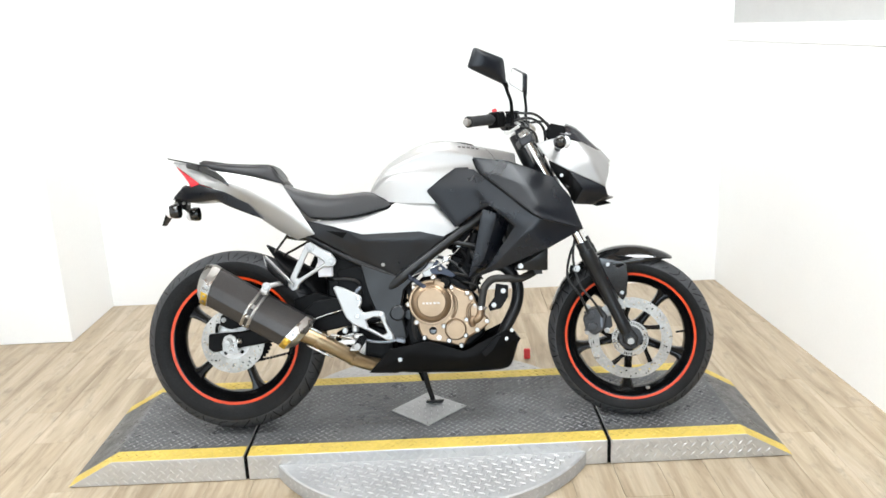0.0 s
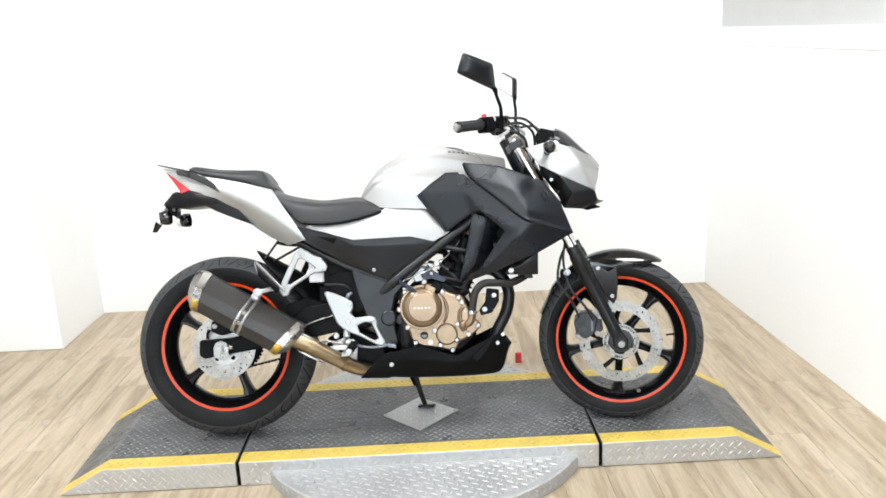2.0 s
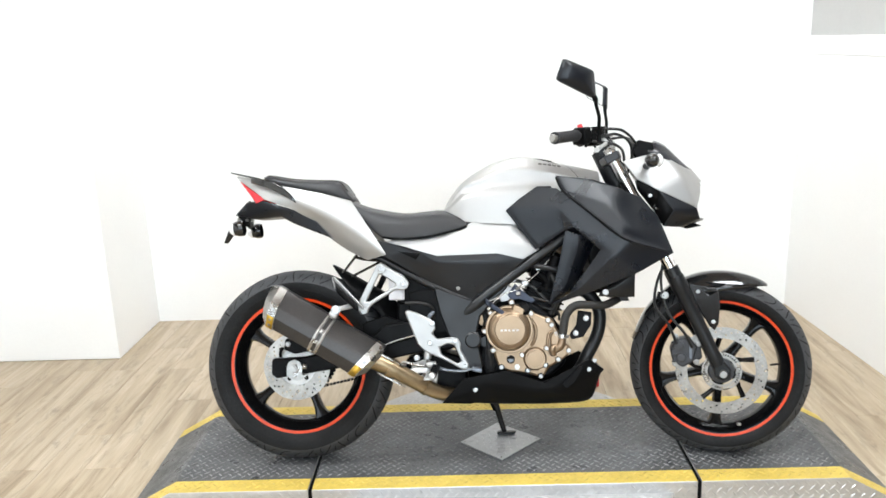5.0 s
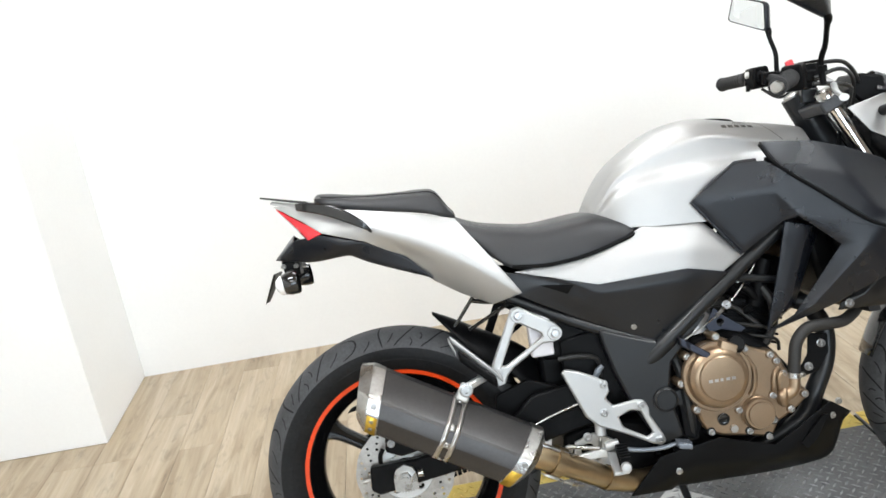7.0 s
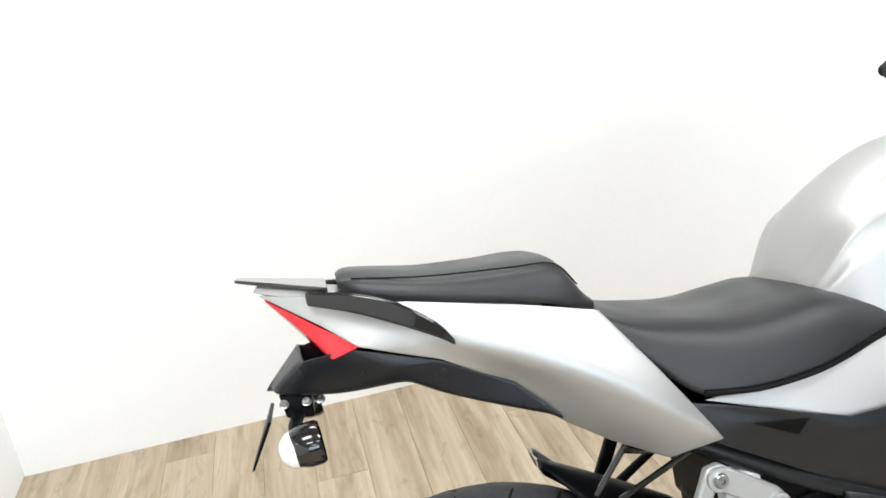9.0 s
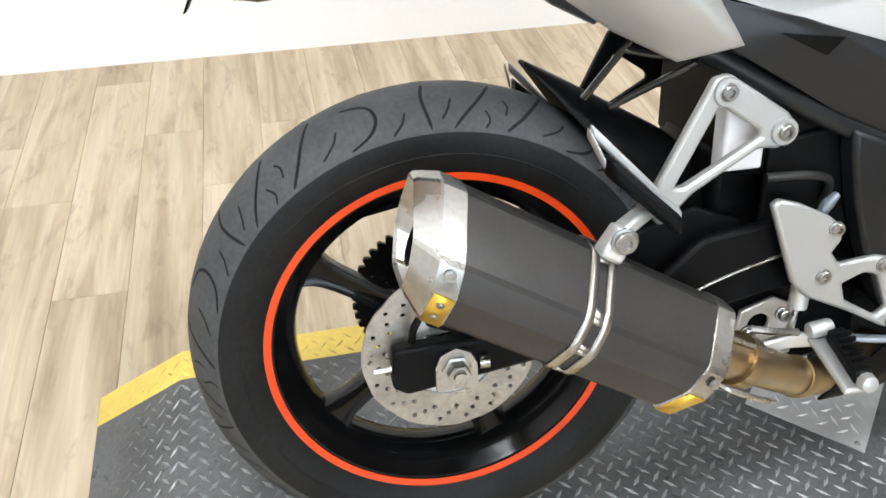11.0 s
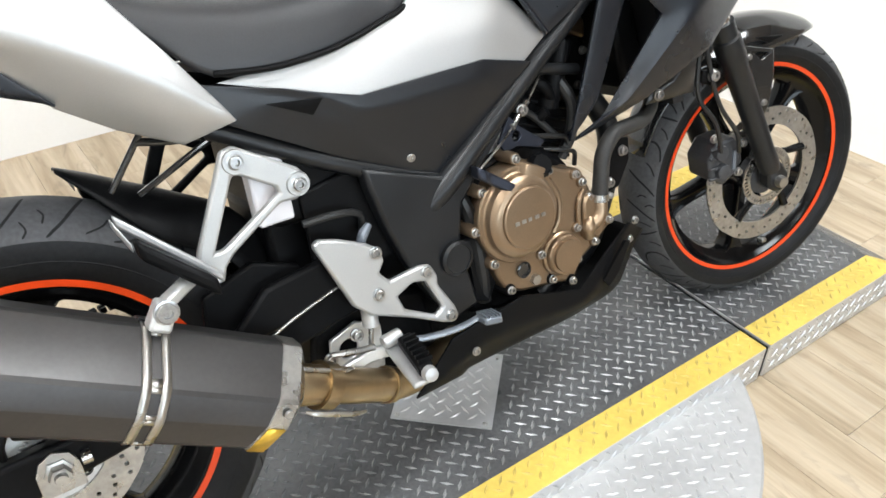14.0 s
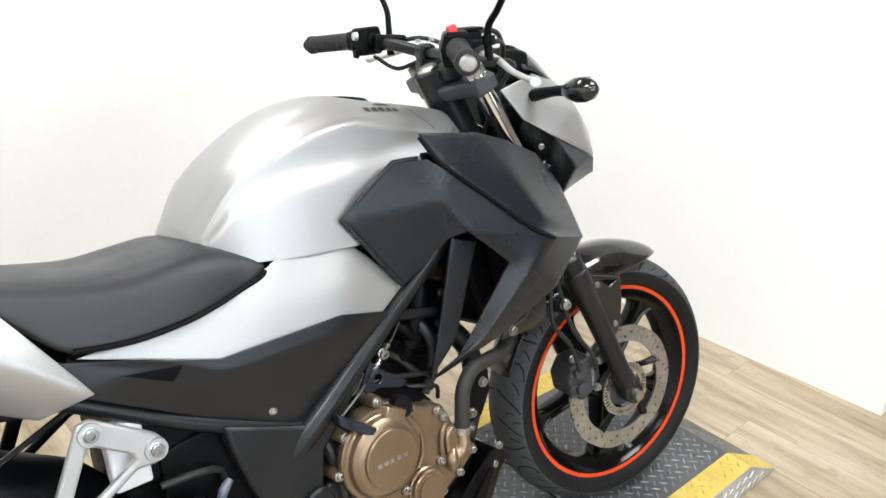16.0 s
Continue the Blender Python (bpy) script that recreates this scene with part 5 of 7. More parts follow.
# --- fuel tank ---
def tank_section(x, zt, yr, zr, yc, zc, yl, zl, w, zm, wb, zb):
    """Spine, upper ridge, shoulder, scoop under it, belly and lower edge, both flanks."""
    half = [(0.0, zt), (yr * 0.45, zt - (zt - zr) * 0.12), (yr * 0.80, zt - (zt - zr) * 0.52), (yr, zr), ((yr + yc) / 2, (zr + zc) / 2 + 0.001), (yc, zc), ((yc + yl) / 2 - 0.001, zc - (zc - zl) * 0.45), (yl, zl), ((yl + w) / 2 + 0.004, (zl + zm) / 2 + 0.004), (w, zm), (wb, zb)]
    return [(x, -y, z) for y, z in reversed(half)] + [(x, y, z) for y, z in half[1:]]


TANK = [(0.5, 0.52, 0.045, 0.513, 0.07, 0.506, 0.074, 0.5, 0.082, 0.49, 0.082, 0.478), (0.515, 0.547, 0.06, 0.533, 0.086, 0.521, 0.09, 0.509, 0.099, 0.492, 0.099, 0.472), (0.56, 0.602, 0.076, 0.587, 0.105, 0.575, 0.1085, 0.556, 0.121, 0.516, 0.122, 0.466),
        (0.625, 0.646, 0.085, 0.622, 0.115, 0.604, 0.1185, 0.573, 0.133, 0.526, 0.134, 0.459), (0.69, 0.674, 0.089, 0.645, 0.119, 0.627, 0.1225, 0.581, 0.137, 0.53, 0.138, 0.455), (0.765, 0.683, 0.089, 0.656, 0.12, 0.634, 0.1235, 0.582, 0.138, 0.53, 0.138, 0.451),
        (0.835, 0.669, 0.086, 0.648, 0.118, 0.62, 0.1215, 0.584, 0.138, 0.532, 0.134, 0.46), (0.9, 0.655, 0.081, 0.635, 0.113, 0.606, 0.117, 0.58, 0.136, 0.53, 0.126, 0.48), (0.96, 0.643, 0.071, 0.622, 0.101, 0.592, 0.108, 0.57, 0.125, 0.53, 0.115, 0.49),
        (1.012, 0.63, 0.06, 0.61, 0.086, 0.58, 0.092, 0.56, 0.102, 0.53, 0.1, 0.5)]
tank_bm = loft([tank_section(*a) for a in TANK], 4, closed=False, ring_steps=3)
tank_bm.faces.ensure_lookup_table()
from mathutils.bvhtree import BVHTree
tank_tree = BVHTree.FromBMesh(tank_bm)
tank = part("fuel_tank", tank_bm, M_SILVER, bike, "satin silver fuel tank with sharp shoulders", sharp=60)


def on_tank(x, y):
    hit = tank_tree.ray_cast(Vector((x, y, 1.2)), Vector((0, 0, -1)))[0]
    return hit + Vector((0, 0, 0.0012)) if hit else Vector((x, y, 0.6))


def decal(name, corners, mat, parent, label="", n=6):
    """A thin mark laid on the tank: four (x, y) corners, drawn down on it."""
    bm = bmesh.new()
    (a, b, c, d) = [Vector((*p, 0)) for p in corners]
    rows = []
    for i in range(n + 1):
        p, q = a.lerp(b, i / n), d.lerp(c, i / n)
        rows.append([bm.verts.new(on_tank(*p.lerp(q, j / 3).xy)) for j in range(4)])
    for r, s in zip(rows, rows[1:]):
        for j in range(3):
            bm.faces.new((r[j], r[j + 1], s[j + 1], s[j]))
    return part(name, bm, mat, parent, label)


for s in (-1, 1):
    for i in range(5):
        x = 0.812 + i * 0.0155
        y = s * (0.094 - i * 0.0022)
        decal("badge_bar", [(x, y), (x + 0.011, y - s * 0.0015), (x + 0.011, y - s * 0.0105), (x, y - s * 0.009)], M_MARK, tank, "small dark maker's mark")
    decal("badge_wing", [(0.842, s * 0.074), (0.880, s * 0.066), (0.870, s * 0.058), (0.848, s * 0.066)], M_MARK, tank, "small dark wing-shaped mark")
    decal("tank_seam", [(0.893, 0.0), (0.893, s * 0.05), (0.8955, s * 0.05), (0.8955, 0.0)], M_MARK, tank)
    decal("tank_seam", [(0.893, s * 0.05), (0.958, s * 0.128), (0.9605, s * 0.127), (0.8955, s * 0.05)], M_MARK, tank, n=12)
filler = part("filler_cap", lathe([(0.040, -0.004), (0.040, 0.004), (0.036, 0.007), (0.030, 0.007), (0.028, 0.005), (0, 0.005)], on_tank(0.835, 0.0) - Vector((0, 0, 0.006)), (0.20, 0, 1), 40), M_BLACK, tank, "black fuel filler cap", sharp=25)

# --- panels under the tank ---
for s in (-1, 1):
    mr = s > 0
    v = {"a": (0.305, -0.126, 0.408), "b": (0.400, -0.132, 0.415), "c": (0.500, -0.134, 0.423), "d": (0.572, -0.129, 0.452), "e": (0.600, -0.127, 0.466), "f": (0.718, -0.128, 0.458), "g": (0.806, -0.134, 0.370), "h": (0.752, -0.143, 0.340),
         "i": (0.671, -0.151, 0.355), "j": (0.475, -0.150, 0.352), "k": (0.69, -0.149, 0.400), "l": (0.57, -0.145, 0.402)}
    part("tank_side_panel", facets(v, [("a", "b", "j"), ("b", "c", "l", "j"), ("c", "d", "e", "l"), ("e", "f", "k", "l"), ("f", "g", "k"), ("g", "h", "i", "k"), ("k", "i", "j", "l")], mirror=mr), M_SILVER, bike, "satin silver side panel under the tank", soft=3, solid=0.004, bevel=0.0015, sharp=40, fold=50)
    v = {"a": (0.283, -0.134, 0.412), "b": (0.378, -0.150, 0.386), "c": (0.476, -0.156, 0.356), "d": (0.671, -0.156, 0.360), "e": (0.760, -0.148, 0.338), "f": (0.704, -0.142, 0.296), "g": (0.598, -0.130, 0.206), "h": (0.570, -0.131, 0.210),
         "i": (0.433, -0.131, 0.284), "j": (0.303, -0.138, 0.359), "k": (0.345, -0.1445, 0.372), "l": (0.420, -0.151, 0.366), "m": (0.455, -0.149, 0.318), "n": (0.66, -0.160, 0.337), "o": (0.48, -0.159, 0.335), "p": (0.405, -0.1465, 0.350)}
    sidep = part("side_cover", facets(v, [("a", "b", "l", "k"), ("a", "k", "j"), ("b", "c", "o", "l"), ("c", "d", "n", "o"), ("d", "e", "f", "n"), ("n", "f", "g", "h"), ("o", "n", "h", "m"), ("l", "o", "m"), ("k", "l", "p"), ("p", "l", "m"), ("k", "p", "m", "i"), ("j", "k", "i"), ("m", "h", "i")], mirror=mr), M_SIDE, bike,
                 "black textured plastic side cover", soft=3, solid=0.004, bevel=0.0015, sharp=40, fold=50)
    # black triangle laid on the cover in place of a shaded notch
    slot = {"a": (0.350, -0.148, 0.374), "b": (0.424, -0.154, 0.365), "c": (0.408, -0.150, 0.346), "d": (0.390, -0.146, 0.360)}
    part("slot_shade", facets(slot, [("a", "b", "c")], mirror=mr), M_BLACK, sidep, "black wedge plate painting a recess's shade", solid=0.002, bevel=0.001, sharp=10, fold=7)
    bolt((0.542, s * 0.1395, 0.251), (0, s, -0.15), 0.0055, 0.004, sidep, M_BOLT, name="screw")
    # --- shroud: knee part, upper wing, lower blade, vane ---
    v = {"a": (0.703, -0.148, 0.501), "b": (0.801, -0.160, 0.569), "c": (0.862, -0.168, 0.562), "d": (0.884, -0.180, 0.543), "e": (1.040, -0.203, 0.410), "f": (1.088, -0.211, 0.381), "g": (0.916, -0.186, 0.437), "h": (0.885, -0.168, 0.430), "i": (0.800, -0.147, 0.373), "j": (0.868, -0.178, 0.500), "k": (0.720, -0.138, 0.492)}
    sh = part("radiator_shroud", facets(v, [("a", "b", "c", "j"), ("c", "d", "j"), ("d", "e", "f", "g", "j"), ("a", "j", "h", "i"), ("j", "g", "h")], mirror=mr, crease=0.75), M_CHAR, bike, "charcoal faceted radiator shroud", soft=3, solid=0.005, bevel=0.0015, sharp=40, fold=50)
    part("shroud_edge", tube([(x, s * y, z) for x, y, z in ((0.796, 0.147, 0.372), (0.703, 0.146, 0.498), (0.745, 0.153, 0.530), (0.801, 0.160, 0.568), (0.845, 0.166, 0.567))], 0.0040, 10, 1), M_CHAR, sh)
    v = {"j": (0.860, -0.158, 0.604), "k": (0.978, -0.156, 0.588), "l": (1.050, -0.150, 0.564), "l2": (1.134, -0.138, 0.528), "m": (1.185, -0.140, 0.465), "m2": (1.205, -0.146, 0.410), "n": (1.228, -0.150, 0.348), "o": (1.070, -0.203, 0.428), "e": (1.046, -0.206, 0.412), "d": (0.885, -0.176, 0.552), "q": (1.030, -0.188, 0.500), "f": (1.090, -0.213, 0.384)}
    up = part("shroud_wing", facets(v, [("j", "k", "q", "d"), ("d", "q", "o", "e"), ("k", "l", "q"), ("l", "l2", "m", "q"), ("q", "m", "m2", "o"), ("o", "m2", "n"), ("o", "n", "f", "e")], mirror=mr, crease=0.75), M_CHAR, sh, "charcoal upper wing with a soft ridge", soft=3, solid=0.005, bevel=0.0015, sharp=40, fold=50)
    # black tube draws the shaded gap between the wing and the knee part
    part("wing_gap_line", tube([(x, s * y, z) for x, y, z in ((0.862, 0.156, 0.598), (0.884, 0.180, 0.549), (0.965, 0.195, 0.478), (1.042, 0.206, 0.411), (1.085, 0.211, 0.386))], 0.0042, 8, 4), M_BLACK, sh)
    v = {"f": (1.088, -0.209, 0.389), "n": (1.228, -0.147, 0.351), "p": (1.108, -0.182, 0.290), "p2": (1.085, -0.182, 0.282), "r": (0.972, -0.166, 0.236), "t": (0.843, -0.134, 0.193), "u": (1.036, -0.205, 0.352), "w": (0.926, -0.172, 0.243), "g": (0.905, -0.186, 0.442), "u2": (0.994, -0.188, 0.364), "w2": (0.890, -0.146, 0.216)}
    bl = part("shroud_blade", facets(v, [("g", "f", "u", "u2"), ("f", "n", "p", "u"), ("u", "p", "p2"), ("u", "p2", "r", "w"), ("w", "r", "t"), ("u", "w", "w2", "u2"), ("w", "t", "w2")], mirror=mr, crease=0.75), M_CHAR, sh, "charcoal lower blade of the air scoop", soft=3, solid=0.006, bevel=0.0015, sharp=40, fold=50)
    v = {"a": (0.886, -0.172, 0.428), "b": (0.936, -0.172, 0.412), "c": (0.886, -0.150, 0.250), "d": (0.832, -0.136, 0.194), "e": (0.866, -0.156, 0.330), "f": (0.985, -0.110, 0.395), "g": (0.915, -0.100, 0.235), "h": (0.905, -0.130, 0.425), "i": (0.85, -0.11, 0.20)}
    part("scoop_vane", facets(v, [("a", "b", "c", "e"), ("e", "c", "d"), ("b", "f", "g", "c"), ("c", "g", "i", "d")], mirror=mr), M_CHAR, sh, soft=2, solid=0.006, bevel=0.0015, sharp=40, fold=50)
    v = {"a": (0.995, -0.150, 0.232), "b": (1.104, -0.160, 0.292), "c": (1.102, -0.150, 0.212), "d": (0.988, -0.148, 0.216), "e": (1.04, -0.165, 0.245)}
    dp = part("radiator_side_panel", facets(v, [("a", "b", "e"), ("b", "c", "e"), ("c", "d", "e"), ("d", "a", "e")], mirror=mr), M_FRAME, bike, solid=0.005, bevel=0.003)
    bolt((1.010, s * 0.158, 0.229), (0, s, 0), 0.008, 0.007, dp, M_BOLT)
part("inner_duct", loft([[(x, y, z) for x, z in ((0.86, 0.46), (0.88, 0.57), (1.00, 0.56), (1.13, 0.50), (1.18, 0.42), (1.10, 0.36), (0.98, 0.40))] for y in (-0.135, -0.12, 0.12, 0.135)]), M_BLACK, bike, "black inner duct between the shrouds", bevel=0.004)
rad = part("radiator", loft([[(1.06 + dx, y, 0.20), (1.085 + dx, y, 0.20), (1.03 + dx, y, 0.45), (1.005 + dx, y, 0.45)] for y, dx in ((-0.145, 0.0), (0.145, 0.0))]), M_RADI, bike, "black finned radiator")
for i in range(18):
    z = 0.212 + i * 0.0135
    x = 1.085 - (z - 0.20) * 0.22
    part("radiator_fin", box(x - 0.002, x + 0.004, -0.14, 0.14, z, z + 0.004), M_RADI, rad)
part("fan_shroud", loft([[(0.985, y, 0.24), (1.045, y, 0.23), (1.00, y, 0.44), (0.945, y, 0.43)] for y in (-0.11, 0.11)]), M_BLACK, rad, bevel=0.012)
rb = part("radiator_bracket", plate([(0.925, 0.172), (0.968, 0.165), (0.966, 0.125), (0.940, 0.086), (0.902, 0.078), (0.896, 0.096), (0.918, 0.125)], -0.128, -0.122), M_DARK, bike, "black radiator bracket", bevel=0.002)
for x, z in ((0.950, 0.146), (0.916, 0.099)):
    bolt((x, -0.128, z), -BY, 0.0075, 0.008, rb, M_BOLT)
part("bracket_tie", rod((0.935, -0.124, 0.110), (0.960, -0.060, 0.120), 0.006, 0.006, 10), M_DARK, rb)

# --- belly pan ---
v = {}
base = {"1": (0.483, 0.140, -0.117), "2": (0.555, 0.152, -0.038), "3": (0.687, 0.162, -0.014), "4": (0.810, 0.152, -0.054), "5": (0.955, 0.128, 0.014), "6": (1.004, 0.112, -0.020), "7": (0.972, 0.085, -0.130), "8": (0.651, 0.115, -0.130), "9": (0.574, 0.128, -0.122), "a": (0.80, 0.105, -0.133), "b": (0.83, 0.156, -0.085), "c": (0.62, 0.158, -0.060)}
for k, (x, y, z) in base.items():
    v["r" + k], v["l" + k] = (x, -y, z), (x, y, z)
faces = []
for q in "rl":
    faces += [[q + c for c in f] for f in (("1", "2", "c"), ("2", "3", "c"), ("3", "4", "b", "c"), ("4", "5", "b"), ("5", "6", "b"), ("6", "7", "b"), ("b", "7", "a"), ("c", "b", "a", "8"), ("c", "8", "9"), ("1", "c", "9"))]
faces += [("r9", "r8", "l8", "l9"), ("r8", "ra", "la", "l8"), ("ra", "r7", "l7", "la"), ("r6", "r7", "l7", "l6")]
pan = part("belly_pan", facets(v, faces), M_BLACK, bike, "matt black belly pan", soft=3, solid=0.004, bevel=0.0015, sharp=40, fold=50)
for s in (-1, 1):
    bolt((0.590, s * 0.158, -0.074), (0, s, 0), 0.006, 0.004, pan, M_BOLT, name="screw")
    bolt((0.955, s * 0.128, -0.018), (0, s, 0), 0.006, 0.004, pan, M_BOLT, name="screw")
    bolt((0.975, s * 0.122, 0.010), (0, s, 0), 0.006, 0.006, pan, M_BOLT, name="screw")
    part("pan_slot", plate([(0.868, -0.060), (0.925, -0.005), (0.935, -0.008), (0.905, -0.055), (0.880, -0.075)], s * 0.148 - 0.003, s * 0.148 + 0.003), M_BLACK, pan)

# --- seats ---
def seat_section(x, zt, w, zb, crown=0.010, edge=0.75):
    half = [(0.0, zt), (w * 0.45, zt - crown * 0.1), (w * 0.76, zt - crown * 0.8), (w * 0.93, zt - (zt - zb) * 0.36), (w, zb + 0.010), (w * 0.97, zb)]
    return [(x, -y, z) for y, z in reversed(half)] + [(x, y, z) for y, z in half[1:]]


SEAT = [(0.178, 0.560, 0.085, 0.520), (0.205, 0.543, 0.106, 0.508), (0.250, 0.525, 0.126, 0.462), (0.300, 0.513, 0.139, 0.418), (0.370, 0.502, 0.146, 0.411), (0.440, 0.506, 0.147, 0.415), (0.490, 0.509, 0.143, 0.424), (0.530, 0.500, 0.137, 0.434), (0.558, 0.488, 0.134, 0.441), (0.572, 0.476, 0.129, 0.446), (0.577, 0.464, 0.124, 0.450)]
seat = part("rider_seat", loft([seat_section(*a) for a in SEAT], 4, closed=False, ring_steps=3), M_VINYL, bike, "black vinyl rider seat", sharp=60)
for s in (-1, 1):
    part("seat_piping", tube([(x, s * (w + 0.001), zb + 0.003) for x, zt, w, zb in SEAT[3:]], 0.0042, 8, 4), M_BLACK, seat)
PIL = [(-0.106, 0.640, 0.050, 0.626), (-0.096, 0.644, 0.066, 0.616), (-0.070, 0.641, 0.080, 0.606), (0.0, 0.628, 0.094, 0.592), (0.070, 0.622, 0.104, 0.578), (0.130, 0.620, 0.110, 0.565), (0.162, 0.612, 0.108, 0.554), (0.184, 0.578, 0.100, 0.545), (0.198, 0.560, 0.090, 0.540)]
pil = part("pillion_seat", loft([seat_section(*a) for a in PIL], 4, closed=False, ring_steps=3), M_VINYL, bike, "black vinyl pillion seat with a raised step", sharp=60)
for s in (-1, 1):
    part("seat_seam", tube([(-0.09, s * 0.060, 0.636), (0.0, s * 0.078, 0.6225), (0.10, s * 0.088, 0.614), (0.155, s * 0.088, 0.608), (0.182, s * 0.084, 0.576)], 0.0012, 6, 4), M_BLACK, pil)

# --- tail ---
for s in (-1, 1):
    mr = s > 0
    v = {"a": (-0.105, -0.062, 0.612), "b": (0.0, -0.094, 0.592), "c": (0.10, -0.108, 0.570), "d": (0.195, -0.106, 0.543), "e": (0.252, -0.132, 0.458), "f": (0.312, -0.146, 0.364), "g": (0.250, -0.122, 0.347), "h": (0.185, -0.104, 0.380), "i": (0.129, -0.096, 0.418), "j": (0.078, -0.098, 0.476), "k": (-0.005, -0.098, 0.524),
         "l": (-0.098, -0.084, 0.556), "m": (0.055, -0.124, 0.537), "n": (0.155, -0.145, 0.492), "o": (0.236, -0.152, 0.436), "m2": (0.068, -0.118, 0.512), "n2": (0.160, -0.136, 0.462), "o2": (0.238, -0.147, 0.412), "m3": (0.085, -0.108, 0.490), "n3": (0.152, -0.118, 0.432), "o3": (0.232, -0.134, 0.380),
         "p": (-0.135, -0.058, 0.585), "q": (-0.205, -0.012, 0.632), "r": (-0.130, -0.050, 0.622), "t": (-0.03, -0.102, 0.560)}
    cw = part("tail_cowl", facets(v, [("a", "b", "t"), ("b", "c", "m", "t"), ("c", "d", "n", "m"), ("d", "e", "o", "n"), ("e", "f", "o"), ("m", "n", "n2", "m2"), ("n", "o", "o2", "n2"), ("o", "f", "o2"), ("m2", "n2", "n3", "m3"), ("n2", "o2", "o3", "n3"), ("o2", "f", "o3"), ("o3", "f", "g"), ("h", "n3", "o3", "g"), ("i", "n3", "h"), ("j", "m3", "n3", "i"), ("j", "k", "t", "m2"), ("j", "m2", "m3"), ("t", "m", "m2"), ("k", "l", "t"), ("l", "p", "a", "t"), ("p", "r", "a"), ("p", "q", "r")], mirror=mr, crease=0.12), M_SILVER, bike,
              "satin silver tail cowl", soft=3, solid=0.004, bevel=0.0015, sharp=40, fold=50)
    v = {"a": (-0.110, -0.076, 0.555), "b": (-0.005, -0.095, 0.522), "c": (0.078, -0.102, 0.478), "d": (0.129, -0.108, 0.422), "e": (0.05, -0.095, 0.452), "f": (-0.013, -0.080, 0.478), "g": (-0.046, -0.072, 0.500), "h": (-0.130, -0.040, 0.494), "i": (-0.214, -0.030, 0.509), "j": (-0.165, -0.060, 0.548), "k": (-0.06, -0.09, 0.525), "n1": (0.05, 0.0, 0.470), "n2": (-0.045, 0.0, 0.500), "n3": (-0.13, 0.0, 0.494), "n4": (-0.22, 0.0, 0.510), "n5": (-0.17, 0.0, 0.560), "n6": (0.129, 0.0, 0.43)}
    part("undertail", facets(v, [("a", "b", "k"), ("b", "c", "e", "f"), ("c", "d", "e"), ("b", "f", "g", "k"), ("k", "g", "h"), ("a", "k", "h", "j"), ("j", "h", "i"), ("e", "d", "n6", "n1"), ("f", "e", "n1"), ("g", "f", "n1", "n2"), ("h", "g", "n2", "n3"), ("i", "h", "n3", "n4"), ("j", "i", "n4", "n5")], mirror=mr), M_CHAR, bike, "charcoal undertail fairing", soft=3, solid=0.003, bevel=0.0015, sharp=40, fold=50)
    v = {"a": (-0.200, -0.010, 0.627), "b": (-0.140, -0.057, 0.586), "c": (-0.094, -0.083, 0.556), "d": (-0.130, -0.073, 0.545), "e": (-0.150, -0.052, 0.572), "f": (-0.160, 0.0, 0.570)}
    part("tail_light", facets(v, [("a", "b", "e"), ("b", "c", "d", "e"), ("a", "e", "f"), ("e", "d", "f")], mirror=mr), M_RED, bike, "red wedge tail light lens", soft=2, solid=0.003, bevel=0.0015)
    part("grab_rail", loft([[Vector((x, s * (y + dy), z + dz)) for dy, dz in ((-0.008, -h), (0.008, -h), (0.010, h), (-0.008, h))] for x, y, z, h in ((-0.148, 0.058, 0.622, 0.008), (-0.10, 0.086, 0.612, 0.012), (-0.05, 0.106, 0.592, 0.014), (-0.005, 0.112, 0.563, 0.010), (0.014, 0.109, 0.543, 0.004))], 3), M_GLOSS, bike, "dark cast grab rail", bevel=0.003)
part("tail_lip", loft([[(-0.230, y * 0.3, 0.658), (-0.230, y * 0.3, 0.654), (-0.12, y, 0.624), (-0.12, y, 0.631)] for y in (-0.06, 0.06)]), M_GLOSS, bike, "thin tail spoiler lip", bevel=0.001)
part("tail_lip_under", loft([[(-0.205, y * 0.3, 0.644), (-0.211, y * 0.3, 0.638), (-0.115, y, 0.606), (-0.105, y, 0.620)] for y in (-0.055, 0.055)]), M_SILVER, bike, bevel=0.001)
# plate hanger, number plate edge-on, rear signals
ph = part("plate_hanger", loft([[(-0.205, y, 0.508), (-0.165, y, 0.500), (-0.165, y, 0.470), (-0.200, y, 0.475)] for y in (-0.028, 0.028)]), M_BLACK, bike, "black plate hanger", bevel=0.004)
part("hanger_plate", loft([[(-0.222 + dx, y, 0.482), (-0.218 + dx, y, 0.480), (-0.252 + dx, y * 0.4, 0.418), (-0.256 + dx, y * 0.4, 0.416)] for y, dx in ((-0.05, 0), (0.05, 0))]), M_BLACK, ph)
for i, (x, y) in enumerate(((-0.20, -0.030), (-0.172, -0.030), (-0.155, -0.024))):
    bolt((x, y, 0.494 - i * 0.002), (0, -0.6, 0.6), 0.005, 0.005, ph, M_BOLT)
